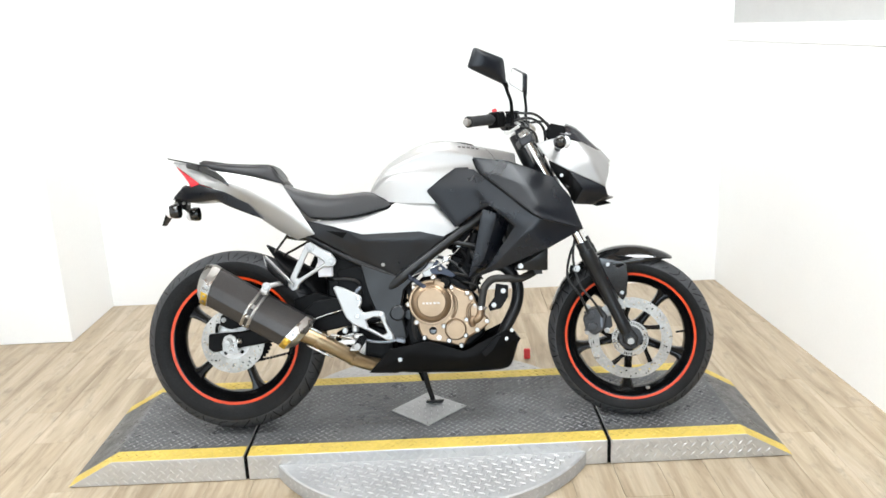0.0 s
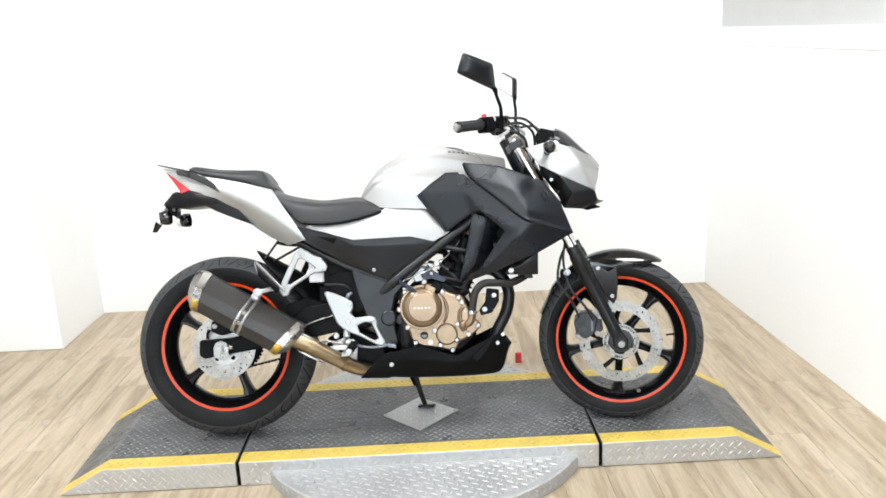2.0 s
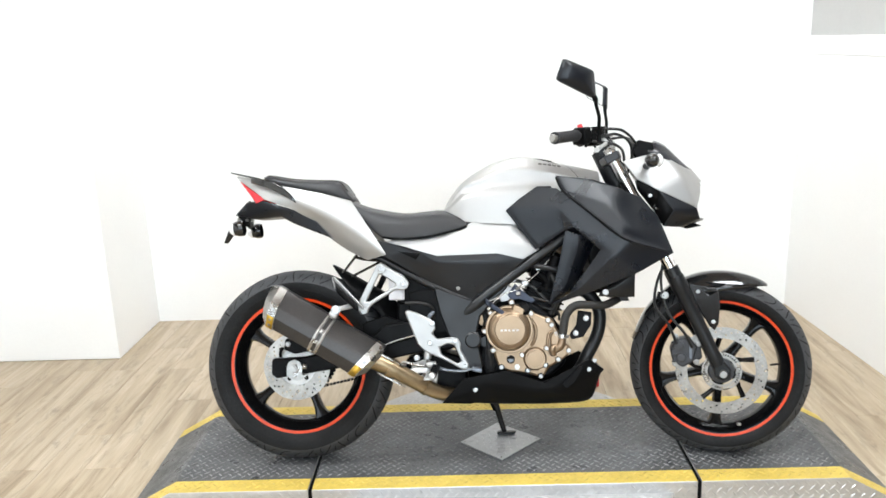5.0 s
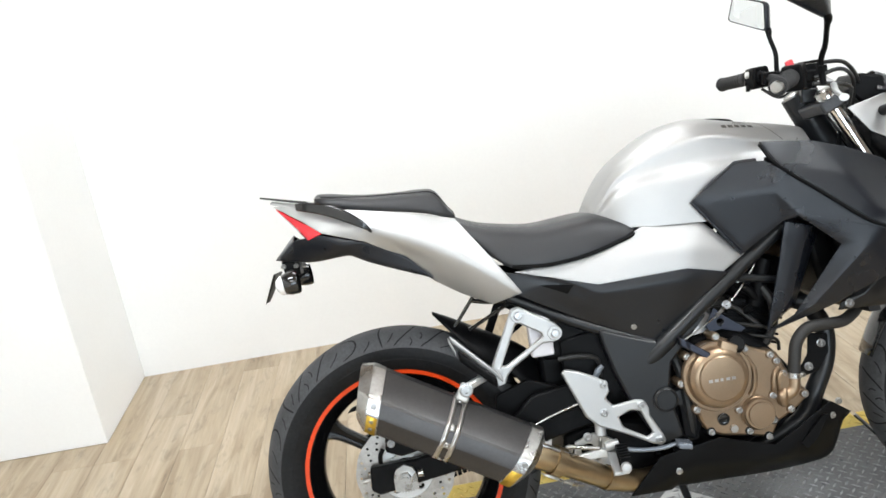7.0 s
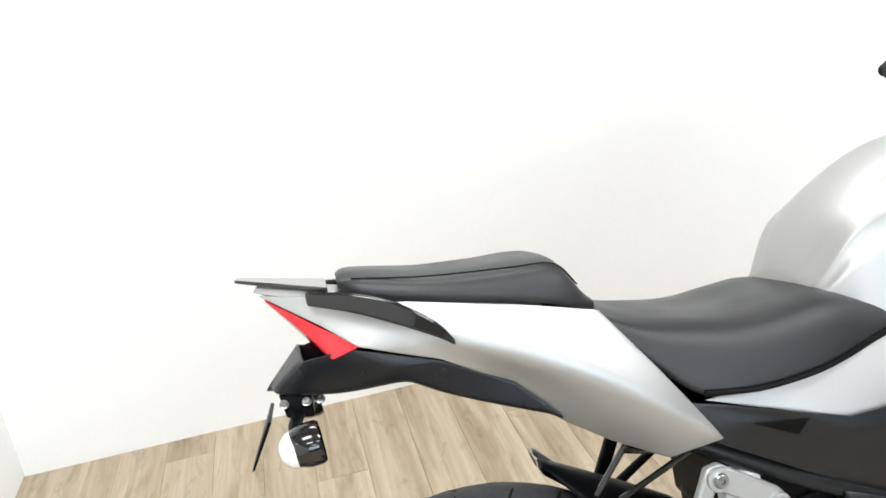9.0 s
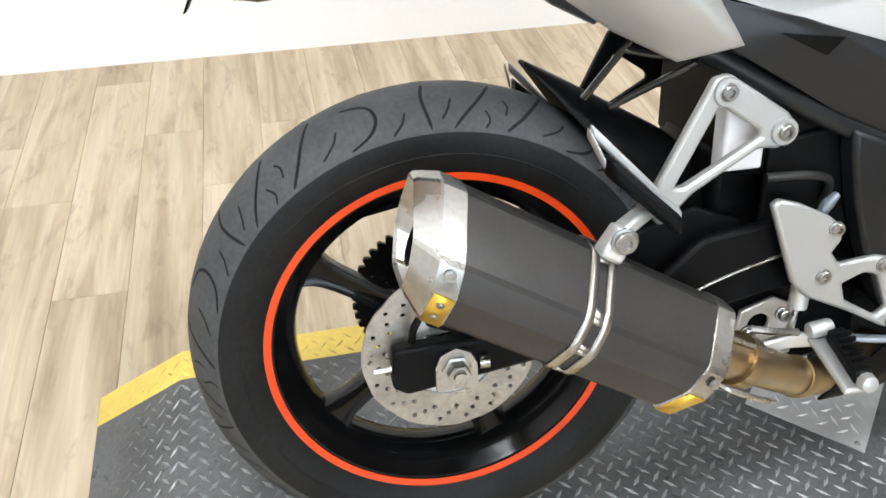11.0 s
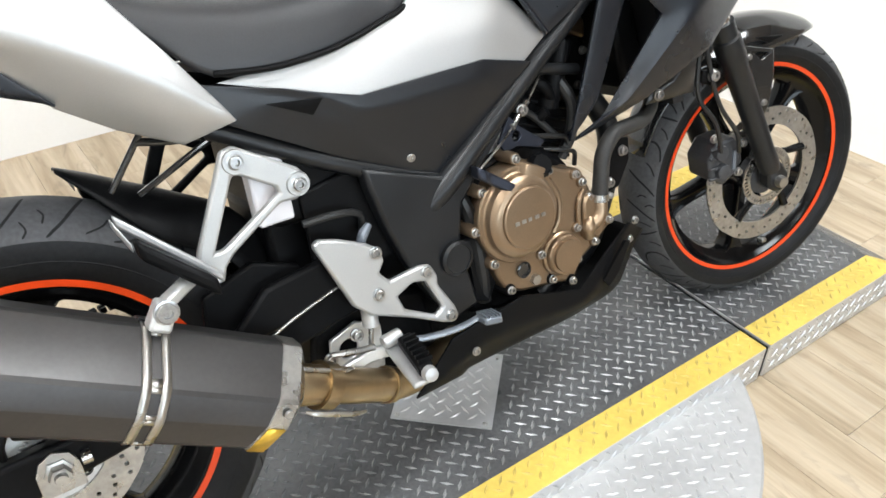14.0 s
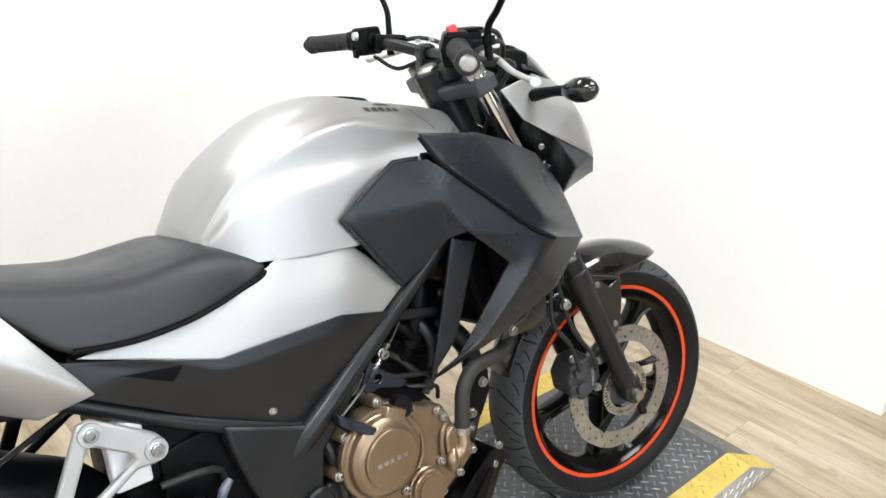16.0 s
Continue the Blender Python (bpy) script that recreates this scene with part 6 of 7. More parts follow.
for s in (-1, 1):
    sg = part("rear_signal", tube([(-0.185, s * 0.03, 0.478), (-0.190, s * 0.075, 0.474), (-0.180, s * 0.095, 0.468)], 0.008, 12), M_BLACK, bike, "black bullet turn signal on a short stalk")
    part("signal_body", lathe([(0, -0.036), (0.010, -0.034), (0.021, -0.022), (0.026, -0.004), (0.026, 0.010), (0.024, 0.014)], (-0.174, s * 0.108, 0.461), (1, 0, 0.08), 24), M_GLOSS, sg)
    part("signal_lens", lathe([(0.0225, -0.003), (0.0210, 0.005), (0.013, 0.014), (0.0, 0.018)], (-0.194, s * 0.108, 0.459), (-1, 0, -0.08), 24), M_LENS, sg, "pale signal lens")

# --- front end, built straight ahead and then turned by STEER ---
FW = Vector((1.402, 0, -0.0295))
front = wheel("front_wheel", FW.x, FW.z, 0.289, 0.122, 0.090, 50, STEER, 7)
fd = brake_disc(FW.x, -0.072, FW.z, 0.106, 0.143, 10, ((0.136, 0.0), (0.127, 0.33), (0.117, 0.66)), 16, front, STEER)
for k in range(5):
    a = radians(20 + 72 * k)
    p = FW + Vector((math.cos(a) * 0.108, -0.072, math.sin(a) * 0.108))
    q = FW + Vector((math.cos(a + 0.5) * 0.045, -0.066, math.sin(a + 0.5) * 0.045))
    part("disc_arm", tube([q, (p + q) / 2, p], [0.011, 0.007, 0.009], 10, 3), M_RIM, fd, m=STEER)
    bolt(p + Vector((0, -0.002, 0)), -BY, 0.0055, 0.005, fd, M_BOLT, m=STEER)
slots = [[(FW.x + r * math.cos(a), FW.z + r * math.sin(a)) for r, a in ((0.050, 2 * math.pi * i / 44), (0.058, 2 * math.pi * i / 44), (0.058, 2 * math.pi * (i + 0.5) / 44), (0.050, 2 * math.pi * (i + 0.5) / 44))] for i in range(44)]
part("sensor_ring", plate(ring2d(FW.x, FW.z, 0.062, 60), -0.086, -0.083, [ring2d(FW.x, FW.z, 0.044, 40)] + slots), M_STEEL, fd, "slotted speed sensor ring", m=STEER)
part("hub_cover", lathe([(0.044, -0.05), (0.040, -0.078), (0.020, -0.082), (0.012, -0.082)], (FW.x, 0, FW.z), BY, 40), M_CALIPER, front, "dark wheel hub", m=STEER)
part("axle", lathe([(0, -0.132), (0.011, -0.132), (0.013, -0.126), (0.013, -0.08), (0.010, -0.08), (0.010, 0.12), (0, 0.12)], (FW.x, 0, FW.z), BY, 12), M_STEEL, front, "axle end", m=STEER, sharp=25)
for a0 in (-100,):
    part("balance_weight", box(FW.x + 0.052, FW.x + 0.066, -0.035, -0.015, FW.z - 0.192, FW.z - 0.184), M_STEEL, front, m=STEER, bevel=0.002)

# fork
for s in (-1, 1):
    y = s * 0.103
    top, mid, low = Vector((1.062, y, 0.690)), Vector((1.246, y, 0.312)), Vector((1.392, y, -0.008))
    fk = part("fork_slider", lathe([(0.0, 0.0), (0.0235, 0.0), (0.0235, 0.03), (0.0265, 0.034), (0.0265, 0.075), (0.0245, 0.08), (0.022, 0.20), (0.021, 0.30), (0.0225, 0.330), (0.020, 0.350), (0.0, 0.352)], mid, low - mid, 28), M_FRAME, bike, "satin black fork slider", m=STEER, sharp=30)
    part("axle_lug", plate([(FW.x - 0.030, FW.z + 0.045), (FW.x + 0.004, FW.z + 0.040), (FW.x + 0.026, FW.z + 0.012), (FW.x + 0.022, FW.z - 0.020), (FW.x - 0.002, FW.z - 0.026), (FW.x - 0.026, FW.z - 0.010)], y - 0.016, y + 0.016), M_FRAME, fk, m=STEER, bevel=0.006)
    part("fork_tube", rod(top, mid + (low - mid) * 0.1, 0.0185, 0.0185, 24), M_CHROME, fk, "bright chrome fork tube", m=STEER)
    part("fork_cap", lathe([(0.0, 0.0), (0.019, 0.0), (0.019, 0.012), (0.012, 0.016), (0.0, 0.016)], top, Vector((-0.42, 0, 0.9)), 8), M_STEEL, fk, m=STEER)
for name, c, h in (("upper_clamp", Vector((1.070, 0, 0.672)), 0.014), ("lower_clamp", Vector((1.140, 0, 0.520)), 0.018)):
    d = Vector((-0.42, 0, 0.907))
    f = Vector((0.907, 0, 0.42))
    out = [(-0.045, -0.05), (-0.028, -0.09), (-0.026, -0.128), (0.020, -0.130), (0.026, -0.10), (0.020, -0.04), (0.020, 0.04), (0.026, 0.10), (0.020, 0.130), (-0.026, 0.128), (-0.028, 0.09), (-0.045, 0.05)]
    part(name, loft([[c + f * a + BY * b + d * k for a, b in out] for k in (-h, h)]), M_CALIPER if name == "upper_clamp" else M_BLACK, bike, "black fork clamp", m=STEER, bevel=0.005)
part("ignition_lock", lathe([(0, 0), (0.020, 0), (0.020, 0.03), (0.014, 0.034), (0, 0.034)], (1.035, 0, 0.675), (-0.42, 0, 0.907), 20), M_STEEL, bike, m=STEER)

# front fender with side stays
secs = []
for ang, rr, w in ((61, 0.314, 0.026), (66, 0.317, 0.046), (75, 0.318, 0.062), (86, 0.319, 0.071), (98, 0.319, 0.074), (110, 0.316, 0.070), (122, 0.311, 0.056), (140, 0.303, 0.046), (161, 0.296, 0.038)):
    a = radians(ang)
    u = Vector((math.cos(a), 0, math.sin(a)))
    c = FW + u * rr
    drop = {61: 0.006, 66: 0.020, 75: 0.042, 86: 0.056, 98: 0.062, 110: 0.050, 122: 0.020}.get(ang, 0.010)
    secs.append([c + BY * (y * w) - u * (abs(y) ** 3.0 * drop) for y in (-1, -0.9, -0.7, -0.4, 0, 0.4, 0.7, 0.9, 1)])
fen = part("front_fender", loft(secs, 3, closed=False, caps=False), M_FENDER, bike, "gloss charcoal front mudguard", m=STEER, solid=0.003)
for s in (-1, 1):
    y = s * 0.080
    stay = [(1.300, 0.256), (1.345, 0.248), (1.396, 0.234), (1.400, 0.185), (1.394, 0.125), (1.382, 0.104), (1.366, 0.118), (1.342, 0.160), (1.318, 0.205)]
    sy = part("fender_stay", plate(stay, y - 0.006, y + 0.006, [[(1.345, 0.236), (1.384, 0.229), (1.366, 0.218)]]), M_GLOSS, fen, "gloss black fender stay", m=STEER, bevel=0.003)
    for x, z in ((1.332, 0.230), (1.378, 0.132)):
        bolt((x, y + s * 0.006, z), (0, s, 0), 0.0055, 0.005, sy, M_BOLT, m=STEER)
    part("fender_slot", plate([(1.352, 0.262), (1.423, 0.254), (1.388, 0.244)], s * 0.0765 - 0.003, s * 0.0765 + 0.003), M_BLACK, fen, "dark vent in the mudguard", m=STEER, bevel=0.002)
# caliper
CALM = STEER @ Matrix.Translation((0.014, 0.020, 0.022))
cal = part("front_caliper", loft([[(x, y, z) for x, z in ((1.236, -0.022), (1.228, 0.020), (1.248, 0.052), (1.290, 0.058), (1.312, 0.030), (1.300, -0.020), (1.268, -0.040))] for y in (-0.112, -0.100, -0.055, -0.045)]), M_CALIPER, bike, "dark grey brake caliper", m=CALM, bevel=0.006)
for x, z, r in ((1.255, 0.034, 0.016), (1.262, -0.006, 0.016)):
    part("piston_boss", lathe([(r, 0), (r * 0.92, 0.012), (r * 0.5, 0.014), (0, 0.012)], (x, -0.110, z), -BY, 20), M_CALIPER, cal, m=CALM)
part("caliper_bridge", loft([[(x, y, z) for x, z in ((1.285, 0.050), (1.325, 0.035), (1.330, -0.010), (1.305, -0.030), (1.292, 0.0))] for y in (-0.094, -0.082)]), M_CALIPER, cal, m=CALM, bevel=0.004)
for x, z in ((1.318, 0.038), (1.242, -0.028), (1.310, -0.022), (1.246, 0.062)):
    bolt((x, -0.104, z), -BY, 0.0075, 0.008, cal, M_BOLT, m=CALM)
part("caliper_mark", box(1.288, 1.295, -0.1145, -0.112, -0.010, 0.030), M_GREYPED, cal, "pale raised mark", m=CALM)
for i in range(4):
    part("caliper_rib", box(1.232, 1.262, -0.116, -0.108, -0.022 + i * 0.021, -0.016 + i * 0.021), M_CALIPER, cal, m=CALM, bevel=0.002)
for pts in ([(1.262, -0.105, 0.062), (1.235, -0.115, 0.130), (1.195, -0.112, 0.190), (1.205, -0.10, 0.270), (1.235, -0.075, 0.330)], [(1.31, -0.10, 0.05), (1.285, -0.118, 0.10), (1.235, -0.122, 0.170), (1.215, -0.11, 0.260), (1.225, -0.085, 0.34)]):
    part("brake_hose", tube(pts, 0.0045, 8), M_CABLE, bike, m=STEER)
part("hose_guide", loft([[(x, y, z) for x, z in ((1.205, 0.235), (1.235, 0.225), (1.228, 0.200), (1.200, 0.212))] for y in (-0.112, -0.098)]), M_BLACK, bike, m=STEER, bevel=0.003)
bolt((1.226, -0.112, 0.222), -BY, 0.010, 0.010, bike, M_BOLT, m=STEER)

# the bar sits a touch higher on its left
BARM = STEER @ Matrix.Translation((0.925, 0.009, 0.741)) @ pose(0, 0, 0, 2.3, 0, -3.6) @ Matrix.Translation((-0.922, 0, -0.727))
# handlebar
bar = part("handlebar", tube([(0.925, -0.335, 0.727), (0.975, -0.215, 0.735), (1.010, -0.130, 0.728), (1.045, -0.055, 0.712), (1.050, 0, 0.710), (1.045, 0.055, 0.712), (1.010, 0.130, 0.728), (0.975, 0.215, 0.735), (0.925, 0.335, 0.727)], 0.0112, 16), M_FRAME, bike, "black tubular handlebar", m=BARM)
for s in (-1, 1):
    e, i = Vector((0.922, s * 0.342, 0.727)), Vector((0.972, s * 0.222, 0.735))
    d = (i - e).normalized()
    gp = part("grip", lathe([(0.0, -0.004), (0.0185, -0.003), (0.0185, 0.004), (0.0165, 0.006), (0.0162, 0.112), (0.019, 0.116), (0.019, 0.124), (0.0, 0.124)], e, d, 28), M_GRIP, bar, "ribbed rubber grip", m=BARM)
    for k in range(9):
        part("grip_ring", lathe([(0.0160, -0.0022), (0.0174, -0.0015), (0.0174, 0.0015), (0.0160, 0.0022)], e + d * (0.018 + k * 0.010), d, 22, closed=True), M_GRIP, gp, m=BARM)
    part("bar_end", lathe([(0.0, -0.020), (0.010, -0.019), (0.0125, -0.014), (0.0125, -0.002), (0.0, -0.002)], e, d, 20), M_STEEL if s < 0 else M_BLACK, bar, "weighted bar end", m=BARM)
    sw = Vector((0.985, s * 0.190, 0.735))
    f = d.cross(Vector((0, 0, 1))).normalized()
    sb = part("switch_box", loft([[sw + d * (a * 0.022) + Vector((f.x * b, f.y * b, c)) for b, c in ((-0.022, -0.028), (0.022, -0.028), (0.026, 0.0), (0.020, 0.026), (-0.018, 0.026), (-0.026, 0.0))] for a in (-1, -0.3, 0.3, 1)]), M_BLACK, bar, "black handlebar switch box", m=BARM, bevel=0.005)
    if s < 0:
        part("kill_switch", box(-0.008, 0.008, -0.006, 0.006, -0.002, 0.012), M_REDSW, sb, "red engine stop switch", m=BARM @ Matrix.Translation(sw + Vector((-0.004, 0.0, 0.024))) @ pose(0, 0, 0, 0, -15), bevel=0.003)
    else:
        for a, c, mt in ((-0.006, 0.010, M_CAST), (0.008, -0.008, M_BLACK), (-0.004, -0.024, M_BLACK)):
            part("switch_button", lathe([(0.009, 0), (0.008, 0.008), (0, 0.009)], sw + Vector((-0.022, a, c)), (-1, 0, 0.1), 14), mt, sb, m=BARM)
    # lever and its perch
    per = Vector((1.000, s * 0.150, 0.732))
    part("lever_perch", loft([[per + Vector((x, s * y, z)) for x, z in ((-0.014, -0.016), (0.050, -0.014), (0.050, 0.010), (-0.014, 0.016))] for y in (-0.014, 0.014)]), M_BLACK, bar, m=BARM, bevel=0.005)
    part("lever", tube([per + Vector((0.045, s * 0.004, -0.008)), per + Vector((0.060, s * 0.04, -0.022)), per + Vector((0.050, s * 0.10, -0.036)), per + Vector((0.045, s * 0.155, -0.044)), per + Vector((0.042, s * 0.180, -0.046))], [0.008, 0.007, 0.006, 0.0055, 0.0095], 12, flat=0.8), M_CAST, bar, "polished alloy lever", m=BARM)
    # mirror
    c4 = [(0.934, -0.364, 0.958), (1.018, -0.299, 0.926), (1.023, -0.280, 0.840), (0.911, -0.365, 0.895)]
    if s > 0:
        c4 = [(0.993, 0.318, 0.982), (1.047, 0.208, 0.940), (1.043, 0.212, 0.866), (0.976, 0.328, 0.919)]
    c4 = [BARM.inverted() @ STEER @ Vector(p) for p in c4]
    base = BARM.inverted() @ STEER @ (Vector((1.030, -0.198, 0.746)) if s < 0 else Vector((1.046, 0.184, 0.754)))
    stem = part("mirror_stem", tube([base - Vector((0, 0, 0.030)), base + Vector((0, 0, 0.020)), base.lerp(c4[2], 0.45) + Vector((0.004, -s * 0.008, 0.006)), base.lerp(c4[2], 0.85), c4[2]], [0.0075, 0.0062, 0.0056, 0.0056, 0.007], 12), M_BLACK, bike, "black mirror stem", m=BARM)
    part("stem_nut", lathe([(0.0, 0), (0.011, 0), (0.011, 0.014), (0.0, 0.014)], base - Vector((0, 0, 0.004)), (0, 0, 1), 6), M_BLACK, stem, m=BARM, sharp=20)
    part("stem_clamp", lathe([(0.0115, -0.012), (0.017, -0.010), (0.017, 0.010), (0.0115, 0.012)], (0.990, s * 0.172, 0.7345), (0.3, -s, 0.02), 18, closed=True), M_BLACK, stem, m=BARM)
    cen = sum(c4, Vector()) / 4
    nrm = (c4[2] - c4[0]).cross(c4[3] - c4[1]).normalized()
    if nrm.x > 0:
        nrm = -nrm
    rim = []
    for i in range(4):
        a, b, c = c4[i - 1], c4[i], c4[(i + 1) % 4]
        rim += [b + (a - b) * 0.10, b + (a - b) * 0.025 + (c - b) * 0.025, b + (c - b) * 0.10]
    sc = lambda k, o: [cen + (p - cen) * k + nrm * o for p in rim]
    shell = part("mirror_housing", loft([sc(0.97, 0.006), sc(1.0, 0.003), sc(1.0, -0.004), sc(0.90, -0.014), sc(0.55, -0.022), sc(0.2, -0.025)]), M_CHAR, stem, "charcoal mirror housing", m=BARM, sharp=45)
    part("mirror_face", loft([sc(0.90, 0.0068), sc(0.90, 0.0060)]), M_MIRROR, shell, "mirror glass", m=BARM, smooth=False)
    part("mirror_arm", tube([c4[2] - (c4[2] - base).normalized() * 0.012, c4[2].lerp(cen, 0.06) - nrm * 0.004, c4[2].lerp(cen, 0.40) - nrm * 0.012], [0.0056, 0.0085, 0.006], 12), M_BLACK, stem, m=BARM)
res = part("brake_reservoir", loft([[(x, y, z) for x, y in ((1.012, -0.160), (1.052, -0.160), (1.052, -0.124), (1.012, -0.124))] for z in (0.738, 0.756)]), M_BLACK, bar, "black brake fluid reservoir", m=BARM, bevel=0.004)
part("reservoir_lid", box(1.010, 1.054, -0.162, -0.122, 0.757, 0.762), M_BLACK, res, m=BARM, bevel=0.002)
for s in (-1, 1):
    part("bar_clamp", lathe([(0.0115, -0.014), (0.018, -0.012), (0.018, 0.012), (0.0115, 0.012)], (1.046, s * 0.050, 0.7115), BY, 20, closed=True), M_FRAME, bar, "black alloy bar clamp", m=BARM)
    part("bar_riser", loft([[(1.046 + x, s * 0.050 + y, z) for x, y in ((-0.018, -0.014), (0.018, -0.014), (0.018, 0.014), (-0.018, 0.014))] for z in (0.668, 0.700)]), M_FRAME, bar, m=BARM, bevel=0.003)
    for dx in (-0.014, 0.014):
        bolt((1.046 + dx, s * 0.050, 0.732), (0, 0, 1), 0.005, 0.006, bar, M_BOLT, m=BARM)
for pts, r in (([(1.03, -0.17, 0.725), (1.09, -0.15, 0.735), (1.13, -0.09, 0.70), (1.13, -0.05, 0.62)], 0.0045), ([(1.02, -0.20, 0.715), (1.09, -0.19, 0.700), (1.11, -0.12, 0.660), (1.09, -0.07, 0.56)], 0.0045), ([(1.02, 0.18, 0.725), (1.10, 0.16, 0.73), (1.13, 0.09, 0.69), (1.10, 0.05, 0.57)], 0.0045),
               ([(0.99, 0.17, 0.705), (1.02, 0.13, 0.680), (1.06, 0.09, 0.690), (1.09, 0.05, 0.64)], 0.004), ([(1.05, -0.14, 0.755), (1.11, -0.11, 0.745), (1.15, -0.06, 0.69), (1.15, -0.04, 0.60)], 0.0045)):
    part("control_cable", tube(pts, r, 8), M_CABLE, bike, m=BARM)

# headlight fairing, meter, screen, signals
for s in (-1, 1):
    mr = s > 0
    v = {"a": (1.100, -0.118, 0.658), "b": (1.184, -0.102, 0.677), "c": (1.250, -0.076, 0.655), "d": (1.312, -0.042, 0.618), "e": (1.344, -0.060, 0.545), "f": (1.330, -0.088, 0.502), "g": (1.212, -0.122, 0.560), "h": (1.143, -0.124, 0.600), "i": (1.318, 0.0, 0.630), "k": (1.250, 0.0, 0.670), "m": (1.286, -0.100, 0.598), "t": (1.345, -0.030, 0.582), "t0": (1.352, 0.0, 0.586)}
    hf = part("headlight_fairing", facets(v, [("a", "b", "c", "m"), ("a", "m", "g", "h"), ("m", "f", "g"), ("m", "c", "d", "t"), ("m", "t", "e", "f"), ("c", "k", "i", "d"), ("d", "i", "t0", "t")], mirror=mr, crease=0.75), M_SILVER, bike, "satin silver headlight cowl", m=STEER, soft=3, solid=0.004, bevel=0.0015, sharp=40, fold=50)
    v = {"h": (1.143, -0.122, 0.598), "g": (1.212, -0.120, 0.558), "f": (1.331, -0.087, 0.500), "n": (1.340, -0.074, 0.468), "p": (1.224, -0.118, 0.446), "c": (1.256, -0.124, 0.496), "q": (1.205, -0.100, 0.490), "r": (1.150, -0.095, 0.565), "t": (1.285, -0.060, 0.440), "n0": (1.360, 0.0, 0.462), "t0": (1.29, 0.0, 0.435)}
    part("cowl_lower", facets(v, [("g", "f", "c"), ("f", "n", "c"), ("c", "n", "t", "p"), ("n", "n0", "t0", "t")], mirror=mr, crease=0.75), M_CHAR, hf, "charcoal lower cowl", m=STEER, soft=3, solid=0.004, bevel=0.0015, sharp=40, fold=50)
    part("cowl_inner", facets(v, [("h", "g", "q", "r")], mirror=mr), M_BLACK, hf, m=STEER, solid=0.002, sharp=40, fold=50)
    part("cowl_liner", facets(v, [("g", "c", "q"), ("c", "p", "q")], mirror=mr), M_BLACK, hf, m=STEER, solid=0.002, sharp=40, fold=50)
    bolt((1.185, s * 0.116, 0.545), (0, s, 0), 0.005, 0.004, hf, M_BOLT, m=STEER, name="screw")
    for x, z, r in ((1.205, 0.510, 0.012), (1.212, 0.462, 0.008)):
        part("cowl_mount", lathe([(r, -0.01), (r, 0.006), (r * 0.6, 0.008), (0, 0.004)], (x, s * 0.100, z), (0, s, 0), 16), M_GLOSS, hf, m=STEER)
    sg = part("front_signal", tube([(1.175, s * 0.115, 0.640), (1.180, s * 0.165, 0.648), (1.183, s * 0.195, 0.650)], [0.012, 0.009, 0.010], 12), M_BLACK, bike, "smoked front turn signal on a stalk", m=STEER)
    part("signal_body", lathe([(0.0, -0.036), (0.009, -0.034), (0.016, -0.024), (0.0215, -0.006), (0.0215, 0.012), (0.016, 0.026), (0.007, 0.034), (0.0, 0.035)], (1.188, s * 0.230, 0.652), (0.25, s, 0.05), 24), M_GLOSS, sg, m=STEER)
    part("signal_lens", lathe([(0.0205, 0.0), (0.0185, 0.008), (0.011, 0.014), (0.0, 0.016)], (1.206, s * 0.232, 0.652), (0.97, s * 0.15, 0.0), 24), M_LENS, sg, "clear signal lens", m=STEER)
part("headlight", loft([[(1.326, y * 0.8, 0.572), (1.338, y, 0.500), (1.325, y, 0.495), (1.31, y * 0.8, 0.570)] for y in (-0.042, -0.02, 0.02, 0.042)]), M_LENS, bike, "clear wedge headlight lens", m=STEER, bevel=0.004)
part("headlight_shell", loft([[(1.17, y, 0.62), (1.29, y, 0.59), (1.33, y, 0.49), (1.27, y, 0.45), (1.20, y, 0.50)] for y in (-0.085, -0.04, 0.04, 0.085)]), M_BLACK, bike, m=STEER, bevel=0.01)
part("windscreen", loft([[(x - 0.022 * (abs(y) / w) ** 2 * q, y, z - dz * (abs(y) / w) ** 2) for y in (-w, -w / 2, 0.0, w / 2, w)] for x, z, w, dz, q in ((1.202, 0.727, 0.078, 0.041, 1.0), (1.238, 0.708, 0.074, 0.034, 1.0), (1.284, 0.660, 0.058, 0.016, 0.8), (1.316, 0.628, 0.044, 0.007, 0.6))], 3, closed=False, caps=False, ring_steps=2), M_TINT, bike, "dark tinted fly screen", m=STEER, solid=0.003)
part("meter", loft([[(1.125, y, 0.690), (1.150, y, 0.728), (1.200, y, 0.715), (1.205, y, 0.665), (1.15, y, 0.660)] for y in (-0.070, -0.03, 0.03, 0.070)]), M_BLACK, bike, "black instrument housing", m=STEER, bevel=0.006)
part("cowl_beak", loft([[(1.285, y, 0.441), (1.330, y * 0.8, 0.450), (1.352, y * 0.5, 0.440), (1.300, y, 0.432)] for y in (-0.040, 0.040)]), M_BLACK, bike, "black beak under the headlight", m=STEER, bevel=0.003)
part("cowl_fin", loft([[(1.285, y, 0.605), (1.345, y * 0.7, 0.575), (1.350, y * 0.7, 0.571), (1.300, y, 0.592)] for y in (-0.058, 0.058)]), M_GLOSS, bike, m=STEER)

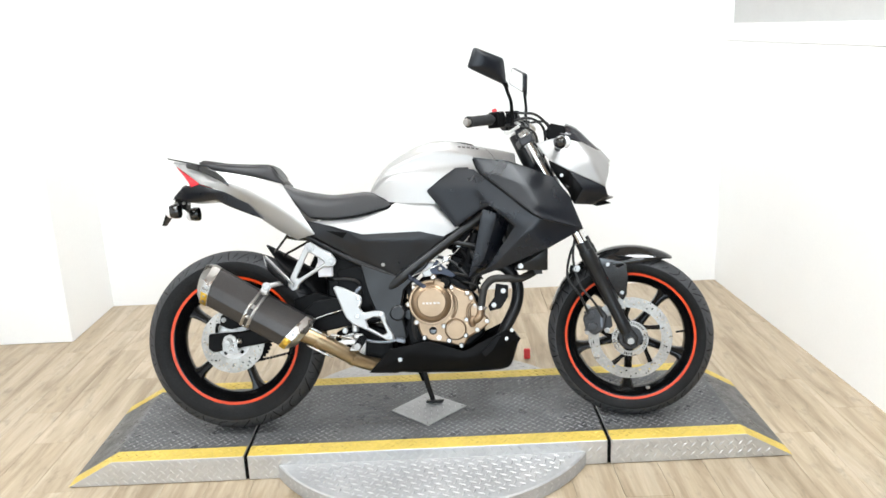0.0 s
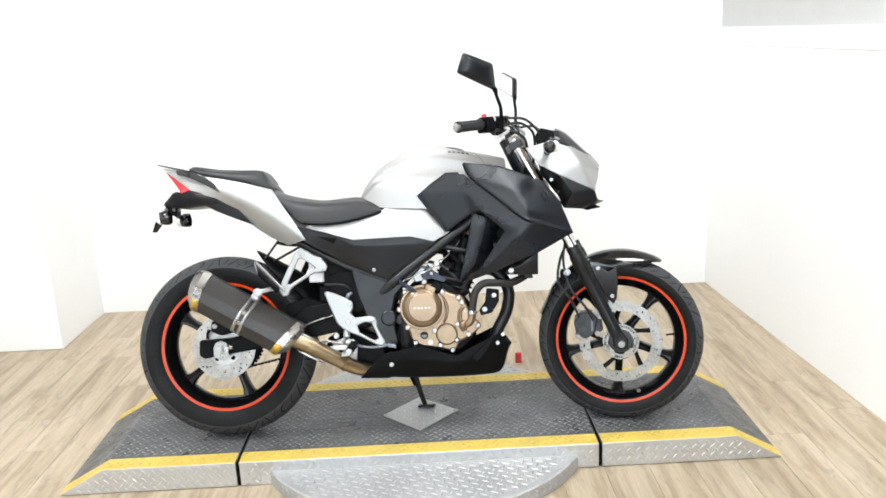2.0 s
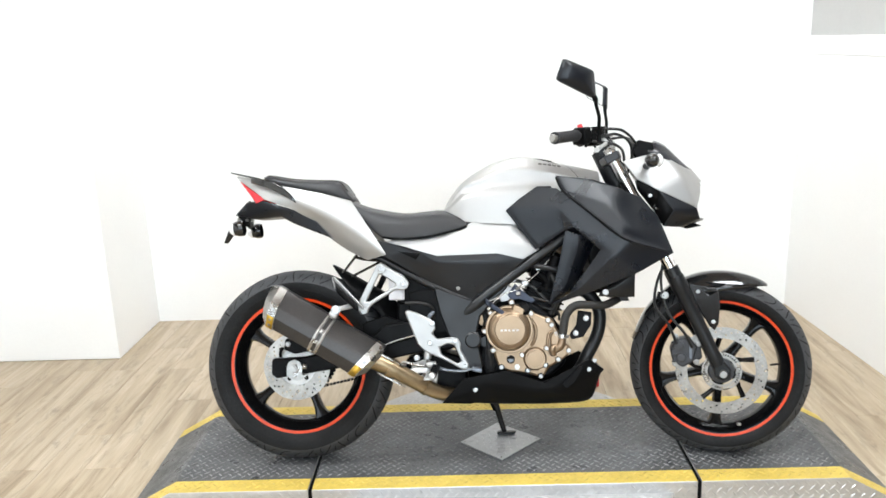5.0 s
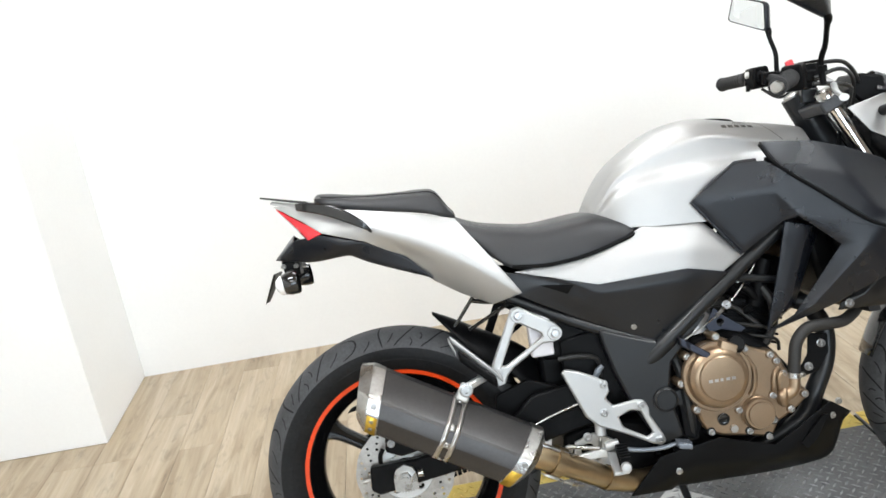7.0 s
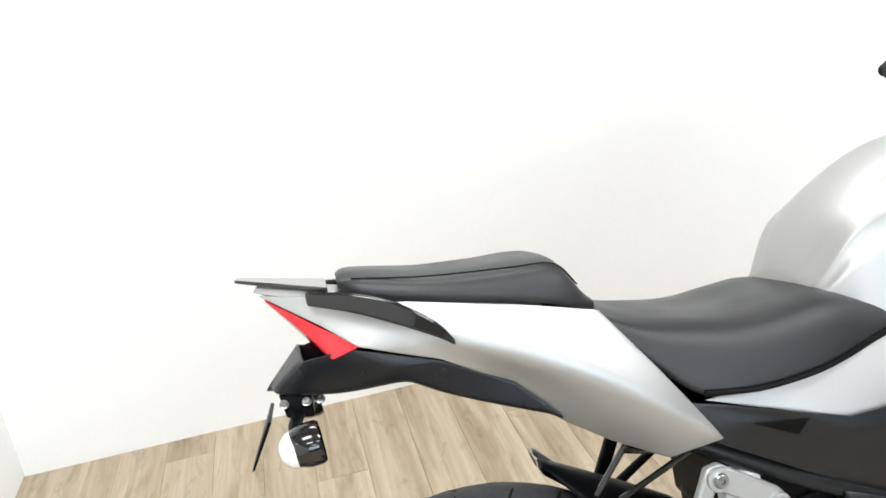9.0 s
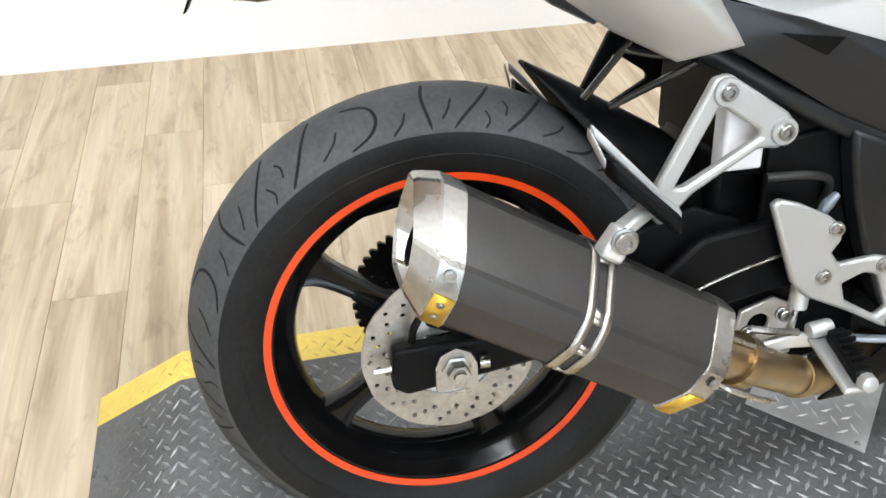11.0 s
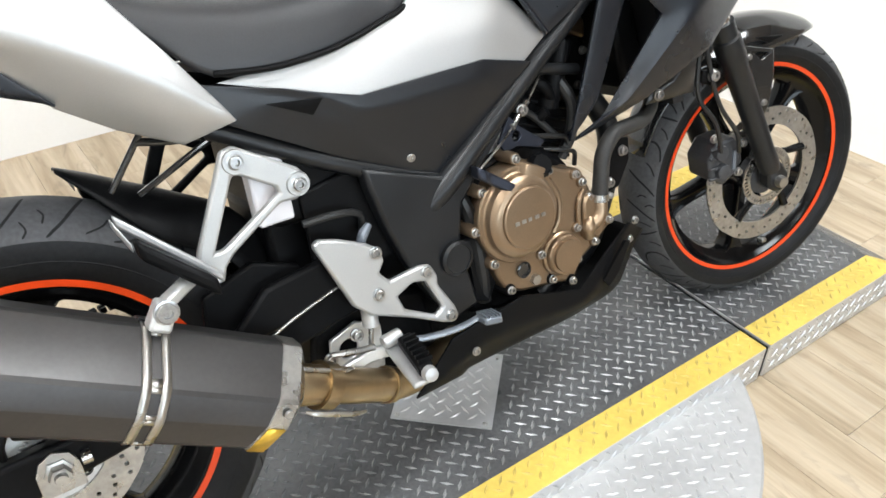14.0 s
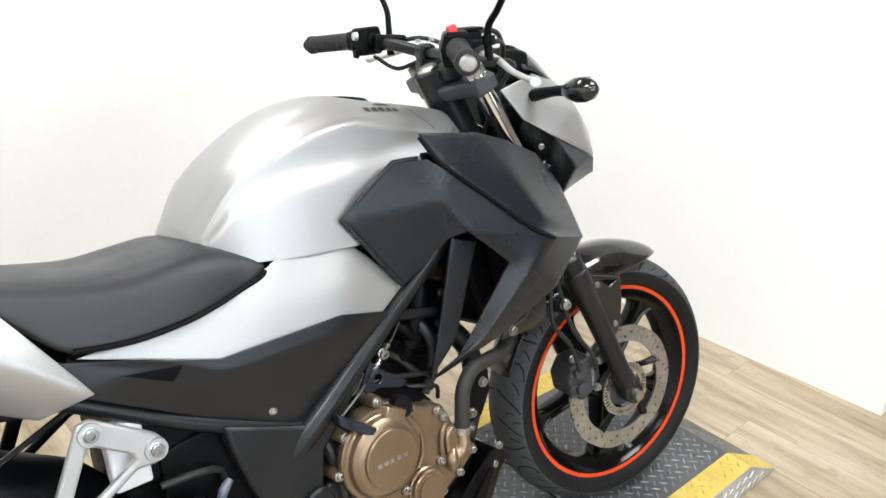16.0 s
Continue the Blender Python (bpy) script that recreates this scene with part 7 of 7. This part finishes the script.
# --- small things behind the lift ---
tab = thing("red_strap", loft([[(0.425 + x, 0.640 + y, z) for x, y in ((-0.014, -0.006), (0.014, -0.006), (0.014, 0.006), (-0.014, 0.006))] for z in (0.001, 0.030, 0.050)]), M_REDSW, "short red plastic tab standing beside the turntable", "tab", bevel=0.004)

# --- floor planks ---
PW, PL, PJ = 0.152, 0.914, 0.0008
rng = random.Random(7)
plank_data = {}


def plank_mesh(length):
    key = round(length, 2)
    if key not in plank_data:
        bm = bmesh.new()
        w, l, b = PW - PJ, length - PJ, 0.0006
        lo = [bm.verts.new(p) for p in ((0, 0, -0.004), (w, 0, -0.004), (w, l, -0.004), (0, l, -0.004))]
        me_ = [bm.verts.new(p) for p in ((0, 0, -b), (w, 0, -b), (w, l, -b), (0, l, -b))]
        hi = [bm.verts.new(p) for p in ((b, b, 0), (w - b, b, 0), (w - b, l - b, 0), (b, l - b, 0))]
        bm.faces.new(hi)
        for r, q in ((lo, me_), (me_, hi)):
            for i in range(4):
                bm.faces.new((r[i], r[(i + 1) % 4], q[(i + 1) % 4], q[i]))
        me = bpy.data.meshes.new("plank")
        bm.to_mesh(me)
        bm.free()
        me.materials.append(M_FLOOR)
        plank_data[key] = me
    return plank_data[key]


floor = tagged(new("floor"), "pale limed oak plank floor with greyish streaks", "floor", kind="structure")
rest = bmesh.new()
x, count = X_LEFT, 0
while x < X_RIGHT + 1.5:
    y = Y_FRONT - rng.choice((0.15, 0.32, 0.5, 0.68, 0.8))
    while y < Y_BACK:
        near = y > -2.2 and x < X_RIGHT and count < 290
        y0, y1 = max(y, Y_FRONT), min(y + PL, Y_BACK + 0.02)
        if near:
            ob = bpy.data.objects.new("plank", plank_mesh(round(y1 - y0, 3)))
            scene.collection.objects.link(ob)
            ob.location, ob.parent = (x, y0, 0), floor
            count += 1
        else:
            box(x, x + PW - PJ, y0, y1 - PJ, -0.004, 0.0, rest)
        y = y1
    x += PW
tagged(part("far_planks", rest, M_FLOOR, floor, smooth=False), kind="stuff")
